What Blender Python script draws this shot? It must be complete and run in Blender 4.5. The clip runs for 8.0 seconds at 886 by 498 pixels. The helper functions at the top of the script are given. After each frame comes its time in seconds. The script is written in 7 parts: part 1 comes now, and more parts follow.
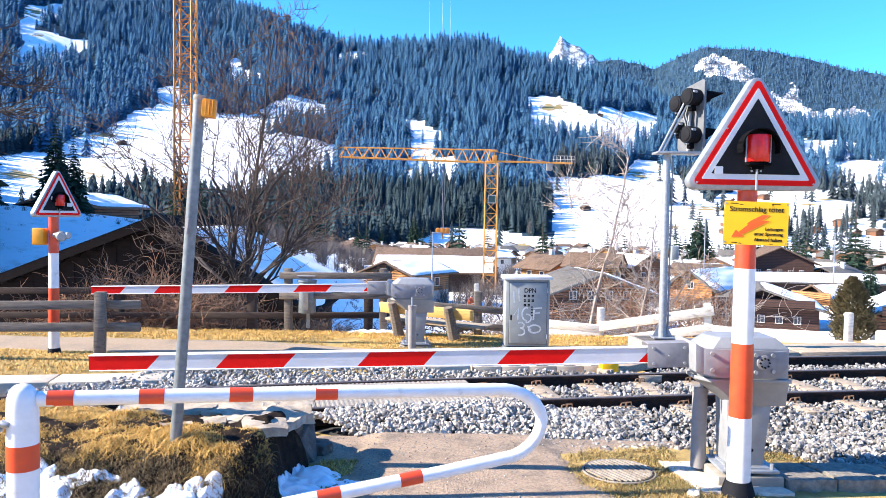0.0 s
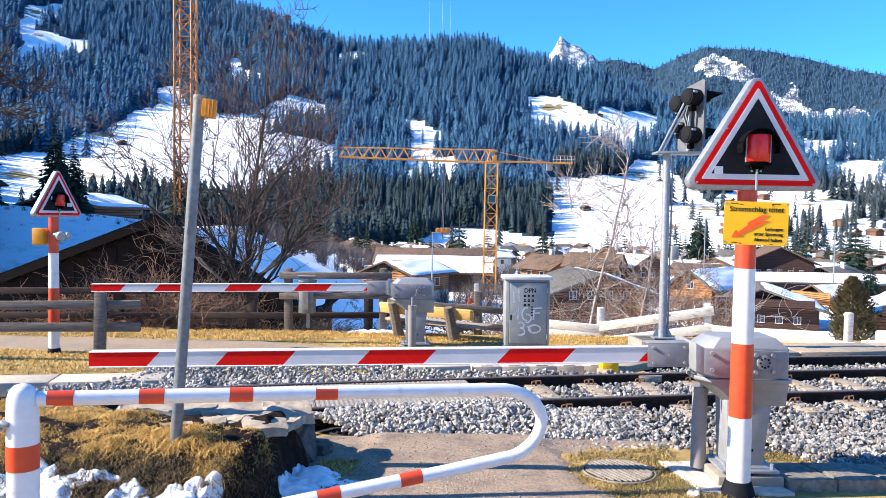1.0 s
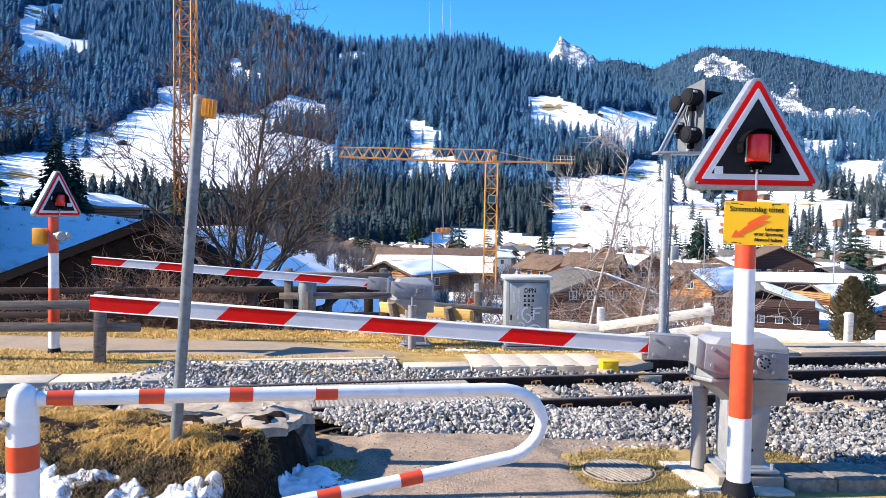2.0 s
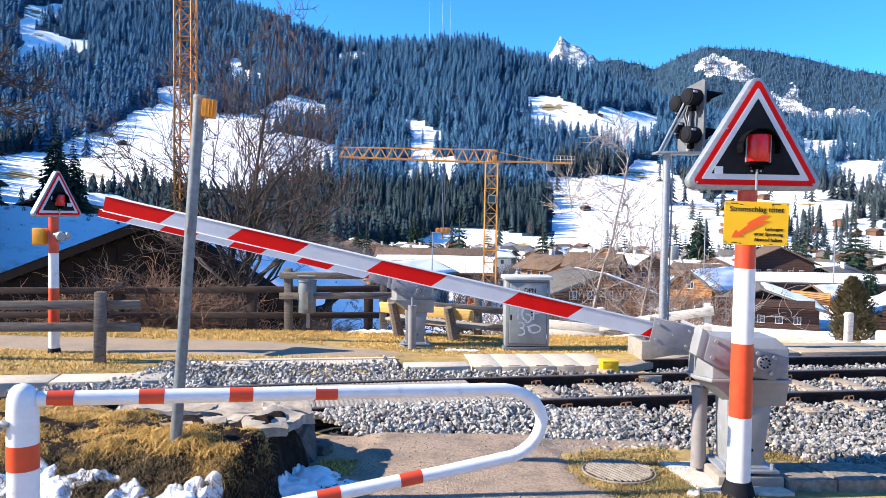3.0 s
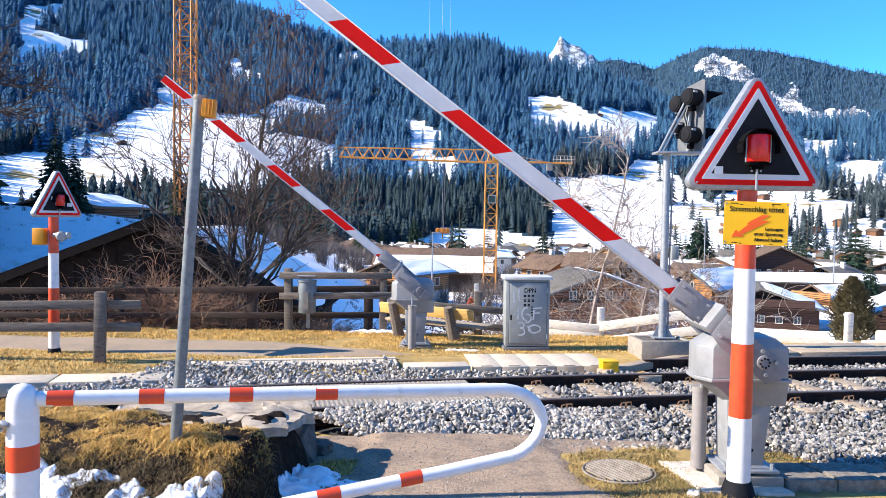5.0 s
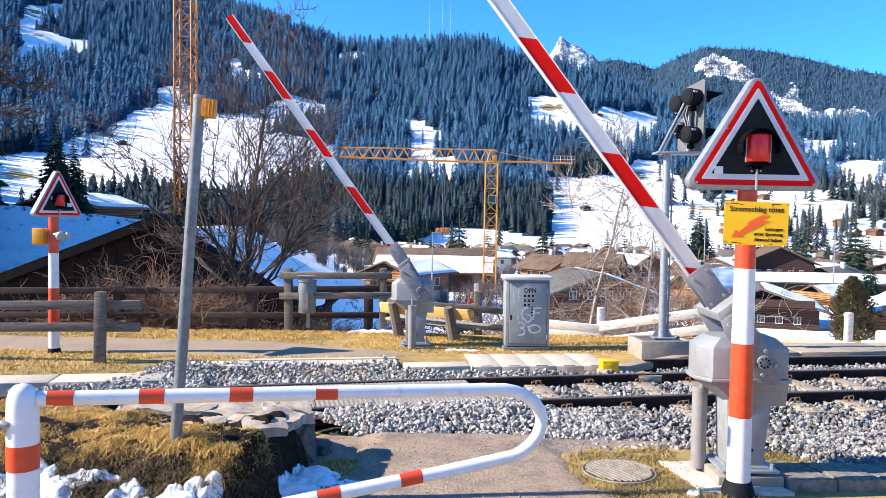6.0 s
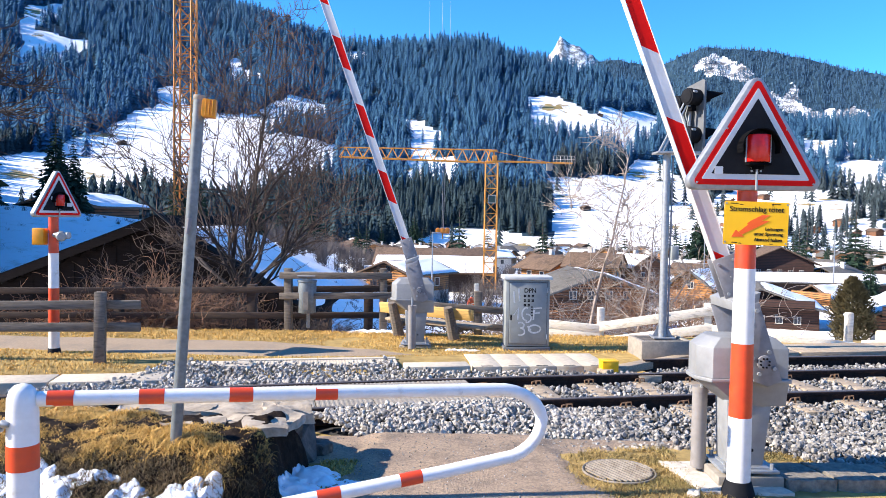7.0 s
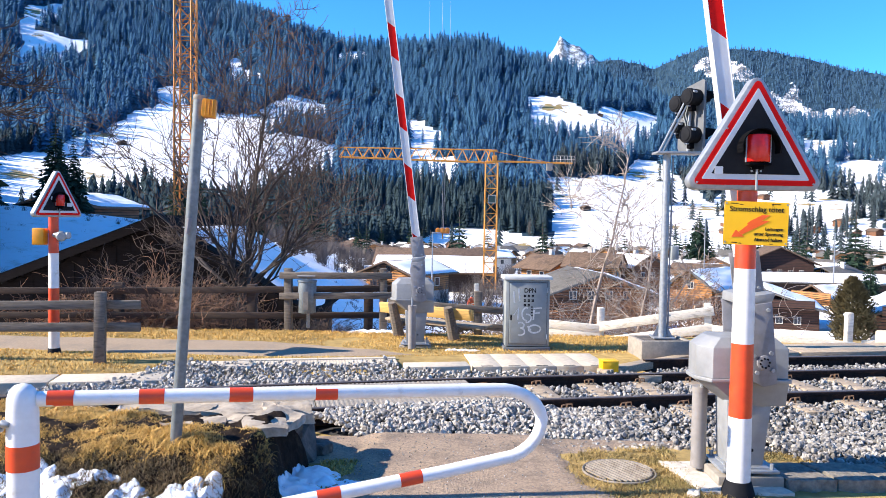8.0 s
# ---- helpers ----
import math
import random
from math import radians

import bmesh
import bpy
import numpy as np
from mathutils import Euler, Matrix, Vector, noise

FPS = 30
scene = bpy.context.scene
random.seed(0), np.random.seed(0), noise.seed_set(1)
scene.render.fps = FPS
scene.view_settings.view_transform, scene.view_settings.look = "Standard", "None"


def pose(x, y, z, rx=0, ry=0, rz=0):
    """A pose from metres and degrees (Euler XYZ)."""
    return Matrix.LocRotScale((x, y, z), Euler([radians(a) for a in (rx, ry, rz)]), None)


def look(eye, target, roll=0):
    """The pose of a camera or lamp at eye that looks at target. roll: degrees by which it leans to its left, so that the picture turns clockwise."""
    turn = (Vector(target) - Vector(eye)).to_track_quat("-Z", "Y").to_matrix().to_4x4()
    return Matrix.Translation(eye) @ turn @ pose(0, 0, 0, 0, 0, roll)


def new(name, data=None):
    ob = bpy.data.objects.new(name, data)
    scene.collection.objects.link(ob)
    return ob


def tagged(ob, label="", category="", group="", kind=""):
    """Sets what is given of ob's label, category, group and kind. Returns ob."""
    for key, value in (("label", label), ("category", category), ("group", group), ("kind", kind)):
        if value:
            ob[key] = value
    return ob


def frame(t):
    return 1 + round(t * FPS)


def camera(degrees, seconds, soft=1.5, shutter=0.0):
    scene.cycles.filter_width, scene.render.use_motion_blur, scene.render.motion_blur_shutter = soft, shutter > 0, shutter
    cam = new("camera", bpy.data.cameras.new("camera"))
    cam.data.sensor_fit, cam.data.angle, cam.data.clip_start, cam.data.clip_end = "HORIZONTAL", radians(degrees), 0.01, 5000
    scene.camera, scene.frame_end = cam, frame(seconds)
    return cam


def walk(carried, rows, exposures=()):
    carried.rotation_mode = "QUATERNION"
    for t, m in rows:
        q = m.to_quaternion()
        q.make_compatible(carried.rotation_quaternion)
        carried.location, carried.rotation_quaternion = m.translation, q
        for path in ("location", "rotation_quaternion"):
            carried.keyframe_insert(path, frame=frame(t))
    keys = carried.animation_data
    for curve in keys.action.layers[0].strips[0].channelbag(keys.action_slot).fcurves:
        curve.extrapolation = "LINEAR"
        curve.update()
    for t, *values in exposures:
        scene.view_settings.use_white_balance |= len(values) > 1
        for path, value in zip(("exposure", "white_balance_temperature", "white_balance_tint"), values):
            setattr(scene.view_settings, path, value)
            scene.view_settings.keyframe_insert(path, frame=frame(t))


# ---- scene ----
cam = camera(60.3, 8.0, 0.85)

# ---- camera ----
EYE = (0.0, 0.0, 1.83)
STAND = look(EYE, (0.0, 10.0, 1.416), 0.9)
# the clip opens a third of a stop brighter and settles
walk(cam, [(0.0, STAND), (8.0, STAND)], [(0.0, 1.65), (0.25, 1.5), (0.5, 1.38), (1.0, 1.29), (1.7, 1.23), (8.0, 1.23)])

# ---- world, sun, exposure ----
SUN_EL, SUN_AZ = radians(31.5), radians(-96)
world = bpy.data.worlds.new("sky")
scene.world = world
world.use_nodes = True
wn = world.node_tree
sky = wn.nodes.new("ShaderNodeTexSky")
sky.sky_type, sky.sun_disc = "NISHITA", False
sky.sun_elevation, sky.sun_rotation = SUN_EL, SUN_AZ
sky.altitude, sky.air_density, sky.dust_density, sky.ozone_density = 2500, 1.0, 0.0, 2.5
tint = wn.nodes.new("ShaderNodeMix")
tint.data_type, tint.blend_type = "RGBA", "MULTIPLY"
tint.inputs[0].default_value = 1.0
tint.inputs[7].default_value = (0.34, 1.03, 1.62, 1)
wn.links.new(sky.outputs[0], tint.inputs[6])
wn.links.new(tint.outputs[2], wn.nodes["Background"].inputs[0])
wn.nodes["Background"].inputs[1].default_value = 0.092
sun = new("sun", bpy.data.lights.new("sun", "SUN"))
sun.data.energy, sun.data.angle, sun.data.color = 4.8, radians(0.5), (1.0, 0.89, 0.76)
to_sun = Vector((math.sin(SUN_AZ) * math.cos(SUN_EL), math.cos(SUN_AZ) * math.cos(SUN_EL), math.sin(SUN_EL)))
sun.matrix_world = look(to_sun * 50, (0, 0, 0))


# ---- materials ----
def shader(name):
    m = bpy.data.materials.new(name)
    m.use_nodes = True
    return m, m.node_tree, m.node_tree.nodes["Principled BSDF"]


def node(nt, kind, **sets):
    n = nt.nodes.new(kind)
    for key, value in sets.items():
        n.inputs[key.replace("_", " ")].default_value = value
    return n


def noise_tex(nt, src, scale, detail=4, rough=0.6):
    n = node(nt, "ShaderNodeTexNoise", Scale=scale, Detail=detail, Roughness=rough)
    nt.links.new(src, n.inputs["Vector"])
    return n.outputs["Fac"]


def ramp(nt, fac, lo, hi):
    n = nt.nodes.new("ShaderNodeMapRange")
    n.inputs[1].default_value, n.inputs[2].default_value = lo, hi
    nt.links.new(fac, n.inputs[0])
    return n.outputs[0]


def blend(nt, fac, a, b, mode="MIX"):
    n = nt.nodes.new("ShaderNodeMix")
    n.data_type, n.blend_type = "RGBA", mode
    for value, slot in ((fac, 0), (a, 6), (b, 7)):
        if isinstance(value, (int, float)):
            n.inputs[slot].default_value = value
        elif isinstance(value, tuple):
            n.inputs[slot].default_value = (*value, 1) if len(value) == 3 else value
        else:
            nt.links.new(value, n.inputs[slot])
    return n.outputs[2]


def surf(name, base, var, scale=12, rough=0.6, metal=0.0, bump=0.15, bscale=80, stain=None, amount=0.5, sscale=2.5,
         island=0.0, stretch=(1, 1, 1), space="Object", gloss=0.5, spread=(0, 1)):
    """Two colours mixed by a fine noise, a stain by a coarse one, a fine relief."""
    m, nt, p = shader(name)
    tc = nt.nodes.new("ShaderNodeTexCoord")
    mp = nt.nodes.new("ShaderNodeMapping")
    mp.inputs["Scale"].default_value = stretch
    if space == "Object":
        nt.links.new(tc.outputs["Object"], mp.inputs[0])
    else:
        nt.links.new(nt.nodes.new("ShaderNodeNewGeometry").outputs["Position"], mp.inputs[0])
    v = mp.outputs[0]
    col = blend(nt, ramp(nt, noise_tex(nt, v, scale), 0.35, 0.65), base, var)
    if stain:
        s = ramp(nt, noise_tex(nt, v, sscale, 6, 0.7), 0.62 - 0.25 * amount, 0.75)
        col = blend(nt, s, col, stain)
    if island:
        g = nt.nodes.new("ShaderNodeNewGeometry")
        r = ramp(nt, g.outputs["Random Per Island"], *spread)
        dark = tuple(c * (1 - island) for c in base)
        col = blend(nt, r, blend(nt, 0.75, col, dark), col)
    nt.links.new(col, p.inputs["Base Color"])
    rr = nt.nodes.new("ShaderNodeMapRange")
    rr.inputs[3].default_value, rr.inputs[4].default_value = max(0.03, rough - 0.1), min(1, rough + 0.12)
    nt.links.new(noise_tex(nt, v, scale * 0.7), rr.inputs[0])
    nt.links.new(rr.outputs[0], p.inputs["Roughness"])
    p.inputs["Metallic"].default_value = metal
    p.inputs["Specular IOR Level"].default_value = gloss
    if bump:
        b = node(nt, "ShaderNodeBump", Strength=bump, Distance=0.01)
        nt.links.new(noise_tex(nt, v, bscale, 5), b.inputs["Height"])
        nt.links.new(b.outputs[0], p.inputs["Normal"])
    return m


WHITE_PAINT = surf("white_paint", (0.8, 0.8, 0.8), (0.72, 0.72, 0.71), 14, 0.32, bump=0.03, bscale=60, stain=(0.5, 0.47, 0.42), amount=0.12, sscale=7)
RED_PAINT = surf("red_paint", (0.72, 0.075, 0.02), (0.62, 0.06, 0.02), 10, 0.35, bump=0.03, stain=(0.5, 0.08, 0.04), amount=0.2)
RED_FILM = surf("red_film", (0.72, 0.006, 0.004), (0.66, 0.005, 0.004), 8, 0.6, bump=0.02, gloss=0.15)
WHITE_FILM = surf("white_film", (0.6, 0.61, 0.63), (0.54, 0.55, 0.57), 6, 0.4, bump=0.02, stain=(0.5, 0.5, 0.48), amount=0.1)
BLACK_PAINT = surf("black_paint", (0.009, 0.01, 0.013), (0.014, 0.015, 0.018), 9, 0.75, bump=0.02, gloss=0.12)
HOOD_BLACK = surf("matt_black", (0.004, 0.004, 0.005), (0.006, 0.006, 0.007), 9, 0.9, bump=0.02, gloss=0.03)
YELLOW_PAINT = surf("yellow_paint", (0.9, 0.5, 0.003), (0.85, 0.46, 0.003), 6, 0.4, bump=0.02)
ORANGE_PAINT = surf("orange_paint", (0.85, 0.12, 0.008), (0.8, 0.1, 0.008), 6, 0.45, bump=0.0)
ALU = surf("grey_aluminium", (0.29, 0.3, 0.31), (0.24, 0.25, 0.26), 9, 0.5, 0.15, bump=0.05, bscale=150, stain=(0.25, 0.25, 0.25), amount=0.35, sscale=5)
DARK_PLATE = surf("weathered_grey_plate", (0.24, 0.24, 0.26), (0.19, 0.19, 0.205), 14, 0.75, 0.0, bump=0.06, bscale=180, stain=(0.16, 0.15, 0.15), amount=0.3, sscale=6)
TUBE_GREY = surf("dull_tube_paint", (0.27, 0.25, 0.235), (0.22, 0.205, 0.195), 14, 0.6, bump=0.04, bscale=120, stain=(0.16, 0.145, 0.13), amount=0.25, sscale=6)
GALV = surf("galvanised_steel", (0.36, 0.38, 0.4), (0.27, 0.29, 0.31), 22, 0.45, 0.45, bump=0.05, bscale=120, stain=(0.3, 0.3, 0.3), amount=0.25, sscale=4)
CAB_GREY = surf("cabinet_grey", (0.27, 0.29, 0.285), (0.22, 0.24, 0.235), 7, 0.5, bump=0.03, stain=(0.27, 0.27, 0.26), amount=0.35, sscale=4)
CONCRETE = surf("concrete", (0.32, 0.285, 0.235), (0.24, 0.215, 0.18), 18, 0.85, bump=0.35, bscale=90, stain=(0.2, 0.19, 0.17), amount=0.45, sscale=3)
PALE_CONCRETE = surf("pale_concrete", (0.6, 0.52, 0.4), (0.47, 0.41, 0.32), 16, 0.85, bump=0.3, bscale=90, stain=(0.45, 0.38, 0.29), amount=0.4, sscale=2.5)
IRON = surf("worn_cast_iron", (0.33, 0.29, 0.235), (0.22, 0.19, 0.155), 25, 0.7, 0.1, bump=0.3, bscale=90, stain=(0.14, 0.1, 0.07), amount=0.4, sscale=9)
RUST = surf("rusty_rail", (0.034, 0.022, 0.019), (0.02, 0.014, 0.013), 25, 0.75, 0.1, bump=0.3, bscale=70, stain=(0.085, 0.045, 0.028), amount=0.4, sscale=6, gloss=0.15)
RAIL_TOP = surf("worn_rail_head", (0.15, 0.125, 0.11), (0.1, 0.083, 0.075), 30, 0.5, 0.35, bump=0.05)
CLIP = surf("rusty_clip", (0.24, 0.135, 0.07), (0.14, 0.08, 0.045), 30, 0.8, 0.1, bump=0.3, bscale=60)
STONE = surf("ballast_stone", (0.5, 0.47, 0.43), (0.3, 0.29, 0.275), 30, 0.8, bump=0.4, bscale=60, stain=(0.52, 0.42, 0.32), amount=0.25, sscale=3, island=0.92, spread=(0.2, 1.0))
PALER_STONE = surf("paler_ballast_stone", (0.58, 0.54, 0.48), (0.4, 0.375, 0.34), 30, 0.8, bump=0.4, bscale=60, stain=(0.6, 0.5, 0.38), amount=0.25, sscale=3, island=0.85, spread=(0.1, 0.9))
# Near-black colour paints the shade in gaps between stones and drain ribs.
GAP_SHADE = surf("gap_shade_bed", (0.04, 0.038, 0.038), (0.02, 0.02, 0.021), 25, 0.95, bump=0.9, bscale=30)
ROCK = surf("dark_rock", (0.13, 0.115, 0.1), (0.06, 0.054, 0.05), 14, 0.9, bump=0.8, bscale=35, stain=(0.24, 0.2, 0.15), amount=0.25, sscale=5)
FLAG = surf("pale_flagstone", (0.46, 0.39, 0.3), (0.3, 0.25, 0.19), 9, 0.9, bump=0.7, bscale=30, stain=(0.2, 0.17, 0.13), amount=0.4, sscale=5)
SLATE = surf("rough_tan_slab", (0.27, 0.24, 0.19), (0.15, 0.132, 0.11), 22, 0.9, bump=0.9, bscale=45, stain=(0.07, 0.062, 0.055), amount=0.4, sscale=6)
FOOTING = surf("white_footing", (0.66, 0.6, 0.5), (0.48, 0.43, 0.36), 14, 0.9, bump=0.6, bscale=40, stain=(0.4, 0.34, 0.26), amount=0.3, sscale=6)
# Dark earth, coloured darker still for the shaded bank face.
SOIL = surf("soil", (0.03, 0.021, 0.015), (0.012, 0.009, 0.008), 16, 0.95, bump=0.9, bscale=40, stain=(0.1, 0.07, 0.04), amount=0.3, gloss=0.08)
STRAW = surf("dry_grass", (0.94, 0.58, 0.15), (0.62, 0.37, 0.085), 4, 0.75, bump=0.0, island=0.8, stain=(0.22, 0.18, 0.05), amount=0.4, sscale=3.0)
# Darker copy of the dry grass, with the bank face's shade in its colour.
SHADE_GRASS = surf("shade_grass", (0.24, 0.16, 0.07), (0.12, 0.085, 0.04), 5, 0.85, bump=0.0, island=0.75, stain=(0.09, 0.08, 0.03), amount=0.5, sscale=4)
VERGE_STRAW = surf("verge_grass", (0.62, 0.43, 0.15), (0.34, 0.24, 0.085), 5, 0.8, bump=0.0, island=0.8, stain=(0.15, 0.16, 0.045), amount=0.65, sscale=3.5)
GRAVEL = surf("gravel_path", (0.4, 0.295, 0.2), (0.23, 0.17, 0.12), 55, 0.9, bump=1.0, bscale=60, stain=(0.12, 0.095, 0.075), amount=0.65, sscale=3.2)
ASPHALT = surf("old_asphalt", (0.37, 0.28, 0.19), (0.25, 0.19, 0.13), 45, 0.85, bump=0.4, bscale=120, stain=(0.2, 0.165, 0.125), amount=0.5, sscale=1.4)
SNOW = surf("snow", (0.86, 0.88, 0.9), (0.8, 0.83, 0.87), 6, 0.6, bump=0.35, bscale=18)
GREY_WOOD = surf("weathered_wood", (0.2, 0.165, 0.13), (0.12, 0.1, 0.08), 5, 0.85, bump=0.4, bscale=30, stretch=(1, 9, 9), stain=(0.05, 0.042, 0.035), amount=0.3)
# Hut roof and walls are near black: their shade is in the colour.
HUT_ROOF_SHADE = surf("shaded_hut_roof", (0.013, 0.01, 0.009), (0.009, 0.007, 0.006), 6, 0.95, bump=0.4, bscale=9, gloss=0.05)
HUT_WOOD_SHADE = surf("shaded_hut_wood", (0.012, 0.008, 0.007), (0.007, 0.005, 0.004), 4, 0.85, bump=0.4, bscale=8, stretch=(1, 1, 6), gloss=0.1)
DARK_WOOD = surf("dark_brown_wood", (0.06, 0.036, 0.024), (0.035, 0.022, 0.016), 5, 0.85, bump=0.4, bscale=30, stretch=(1, 8, 8))
PALE_WOOD = surf("pale_bleached_wood", (0.86, 0.8, 0.68), (0.72, 0.66, 0.55), 5, 0.75, bump=0.25, bscale=30, stretch=(1, 9, 9), stain=(0.33, 0.29, 0.23), amount=0.3)
BENCH_WOOD = surf("golden_bench_wood", (0.72, 0.44, 0.13), (0.5, 0.31, 0.1), 5, 0.6, bump=0.2, bscale=30, stretch=(1, 9, 9))
PALE_TWIG = surf("pale_twigs", (0.48, 0.4, 0.34), (0.3, 0.24, 0.2), 2, 0.85, bump=0.0, island=0.5)
RED_TWIG = surf("reddish_twigs", (0.44, 0.24, 0.14), (0.24, 0.125, 0.07), 2, 0.85, bump=0.0, island=0.6)
POLE_STEEL = surf("dull_pole_steel", (0.2, 0.225, 0.235), (0.14, 0.16, 0.17), 22, 0.5, 0.35, bump=0.06, bscale=120, stain=(0.27, 0.28, 0.28), amount=0.25, sscale=5)
BARK = surf("bark", (0.1, 0.075, 0.06), (0.055, 0.042, 0.035), 14, 0.9, bump=0.5, bscale=40, stain=(0.22, 0.18, 0.15), amount=0.3)
BIRCH = surf("pale_birch_bark", (0.4, 0.33, 0.29), (0.28, 0.225, 0.195), 14, 0.85, bump=0.4, bscale=40, stain=(0.1, 0.08, 0.07), amount=0.35)
TWIG = surf("twigs", (0.14, 0.09, 0.065), (0.06, 0.04, 0.03), 2, 0.85, bump=0.0, island=0.5)
DARK_TWIG = surf("dark_gnarled_twigs", (0.075, 0.06, 0.055), (0.035, 0.029, 0.027), 2, 0.9, bump=0.0, island=0.5)
CROWN_TWIG = surf("crown_twigs", (0.16, 0.108, 0.08), (0.06, 0.041, 0.032), 2, 0.85, bump=0.0, island=0.75)
LENS_RED = surf("red_lens", (0.72, 0.012, 0.008), (0.56, 0.009, 0.007), 20, 0.22, bump=0.08, bscale=60)
CRANE_YELLOW = surf("crane_yellow", (0.58, 0.2, 0.018), (0.48, 0.165, 0.018), 2, 0.5, bump=0.0)
JIB_YELLOW = surf("jib_yellow", (0.62, 0.265, 0.03), (0.5, 0.21, 0.03), 2, 0.5, bump=0.0)
SCREEN_GREY = surf("signal_grey", (0.13, 0.14, 0.15), (0.1, 0.108, 0.118), 8, 0.6, bump=0.03)
# Distance haze is put into the blue foliage colours of the mountain spruces.
HAZE_SPRUCE = surf("spruce", (0.064, 0.16, 0.27), (0.05, 0.13, 0.222), 0.6, 0.95, bump=0.0, island=0.25, gloss=0.05)
FAR_HAZE_SPRUCE = surf("far_haze_spruce", (0.074, 0.152, 0.24), (0.06, 0.125, 0.198), 0.3, 0.95, bump=0.0, island=0.2, gloss=0.05)
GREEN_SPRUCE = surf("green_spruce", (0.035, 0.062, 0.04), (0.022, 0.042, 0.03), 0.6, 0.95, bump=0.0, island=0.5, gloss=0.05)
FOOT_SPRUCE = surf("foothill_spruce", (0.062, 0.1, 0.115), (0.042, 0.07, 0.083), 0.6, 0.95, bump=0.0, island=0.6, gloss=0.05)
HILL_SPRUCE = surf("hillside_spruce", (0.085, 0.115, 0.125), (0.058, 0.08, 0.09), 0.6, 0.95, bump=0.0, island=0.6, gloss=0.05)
BARE_WOOD = surf("grey_bare_wood", (0.17, 0.14, 0.125), (0.11, 0.09, 0.082), 0.4, 0.9, bump=0.0, island=0.5)
PLANK = surf("weathered_plank", (0.46, 0.36, 0.25), (0.3, 0.235, 0.165), 12, 0.85, bump=0.5, bscale=40, stretch=(1, 6, 6), stain=(0.15, 0.12, 0.09), amount=0.4, sscale=2)
ROOF_BROWN = surf("roof_shingles", (0.18, 0.122, 0.084), (0.11, 0.076, 0.056), 3, 0.9, bump=0.6, bscale=5, stain=(0.05, 0.038, 0.03), amount=0.45, sscale=0.7, gloss=0.2)
ROOF_GREY = surf("grey_roof", (0.16, 0.15, 0.135), (0.1, 0.096, 0.088), 3, 0.9, bump=0.6, bscale=5, stain=(0.06, 0.056, 0.052), amount=0.45, sscale=0.7, gloss=0.2)
def logs(m, spacing=0.26):
    """Dark joints between the logs of a wooden wall."""
    nt = m.node_tree
    p = nt.nodes["Principled BSDF"]
    src = p.inputs["Base Color"].links[0].from_socket
    sep = nt.nodes.new("ShaderNodeSeparateXYZ")
    nt.links.new(nt.nodes.new("ShaderNodeTexCoord").outputs["Object"], sep.inputs[0])
    saw = nt.nodes.new("ShaderNodeMath")
    saw.operation, saw.inputs[1].default_value = "PINGPONG", spacing / 2
    nt.links.new(sep.outputs["Z"], saw.inputs[0])
    nt.links.new(blend(nt, ramp(nt, saw.outputs[0], 0.045, 0.02), src, (0.02, 0.012, 0.009)), p.inputs["Base Color"])
    return m


CHALET = logs(surf("chalet_wood", (0.27, 0.118, 0.052), (0.17, 0.074, 0.035), 4, 0.75, bump=0.3, bscale=8, stretch=(1, 1, 6), stain=(0.055, 0.027, 0.016), amount=0.45, sscale=0.6))
CHALET_GOLD = logs(surf("golden_chalet_wood", (0.5, 0.22, 0.06), (0.36, 0.155, 0.045), 4, 0.7, bump=0.3, bscale=8, stretch=(1, 1, 6), stain=(0.09, 0.042, 0.02), amount=0.45, sscale=0.7))
CHALET_DARK = logs(surf("dark_chalet_wood", (0.04, 0.02, 0.014), (0.025, 0.014, 0.01), 4, 0.8, bump=0.3, bscale=8, stretch=(1, 1, 6)))
CHALET_RED = logs(surf("red_brown_chalet_wood", (0.062, 0.026, 0.017), (0.04, 0.017, 0.012), 4, 0.8, bump=0.3, bscale=8, stretch=(1, 1, 6), stain=(0.1, 0.045, 0.025), amount=0.3, sscale=0.6))
PLASTER = surf("plaster", (0.62, 0.58, 0.52), (0.52, 0.49, 0.44), 3, 0.9, bump=0.15, bscale=12)
PANE = surf("window_pane", (0.03, 0.035, 0.045), (0.05, 0.055, 0.065), 2, 0.12, bump=0.0)


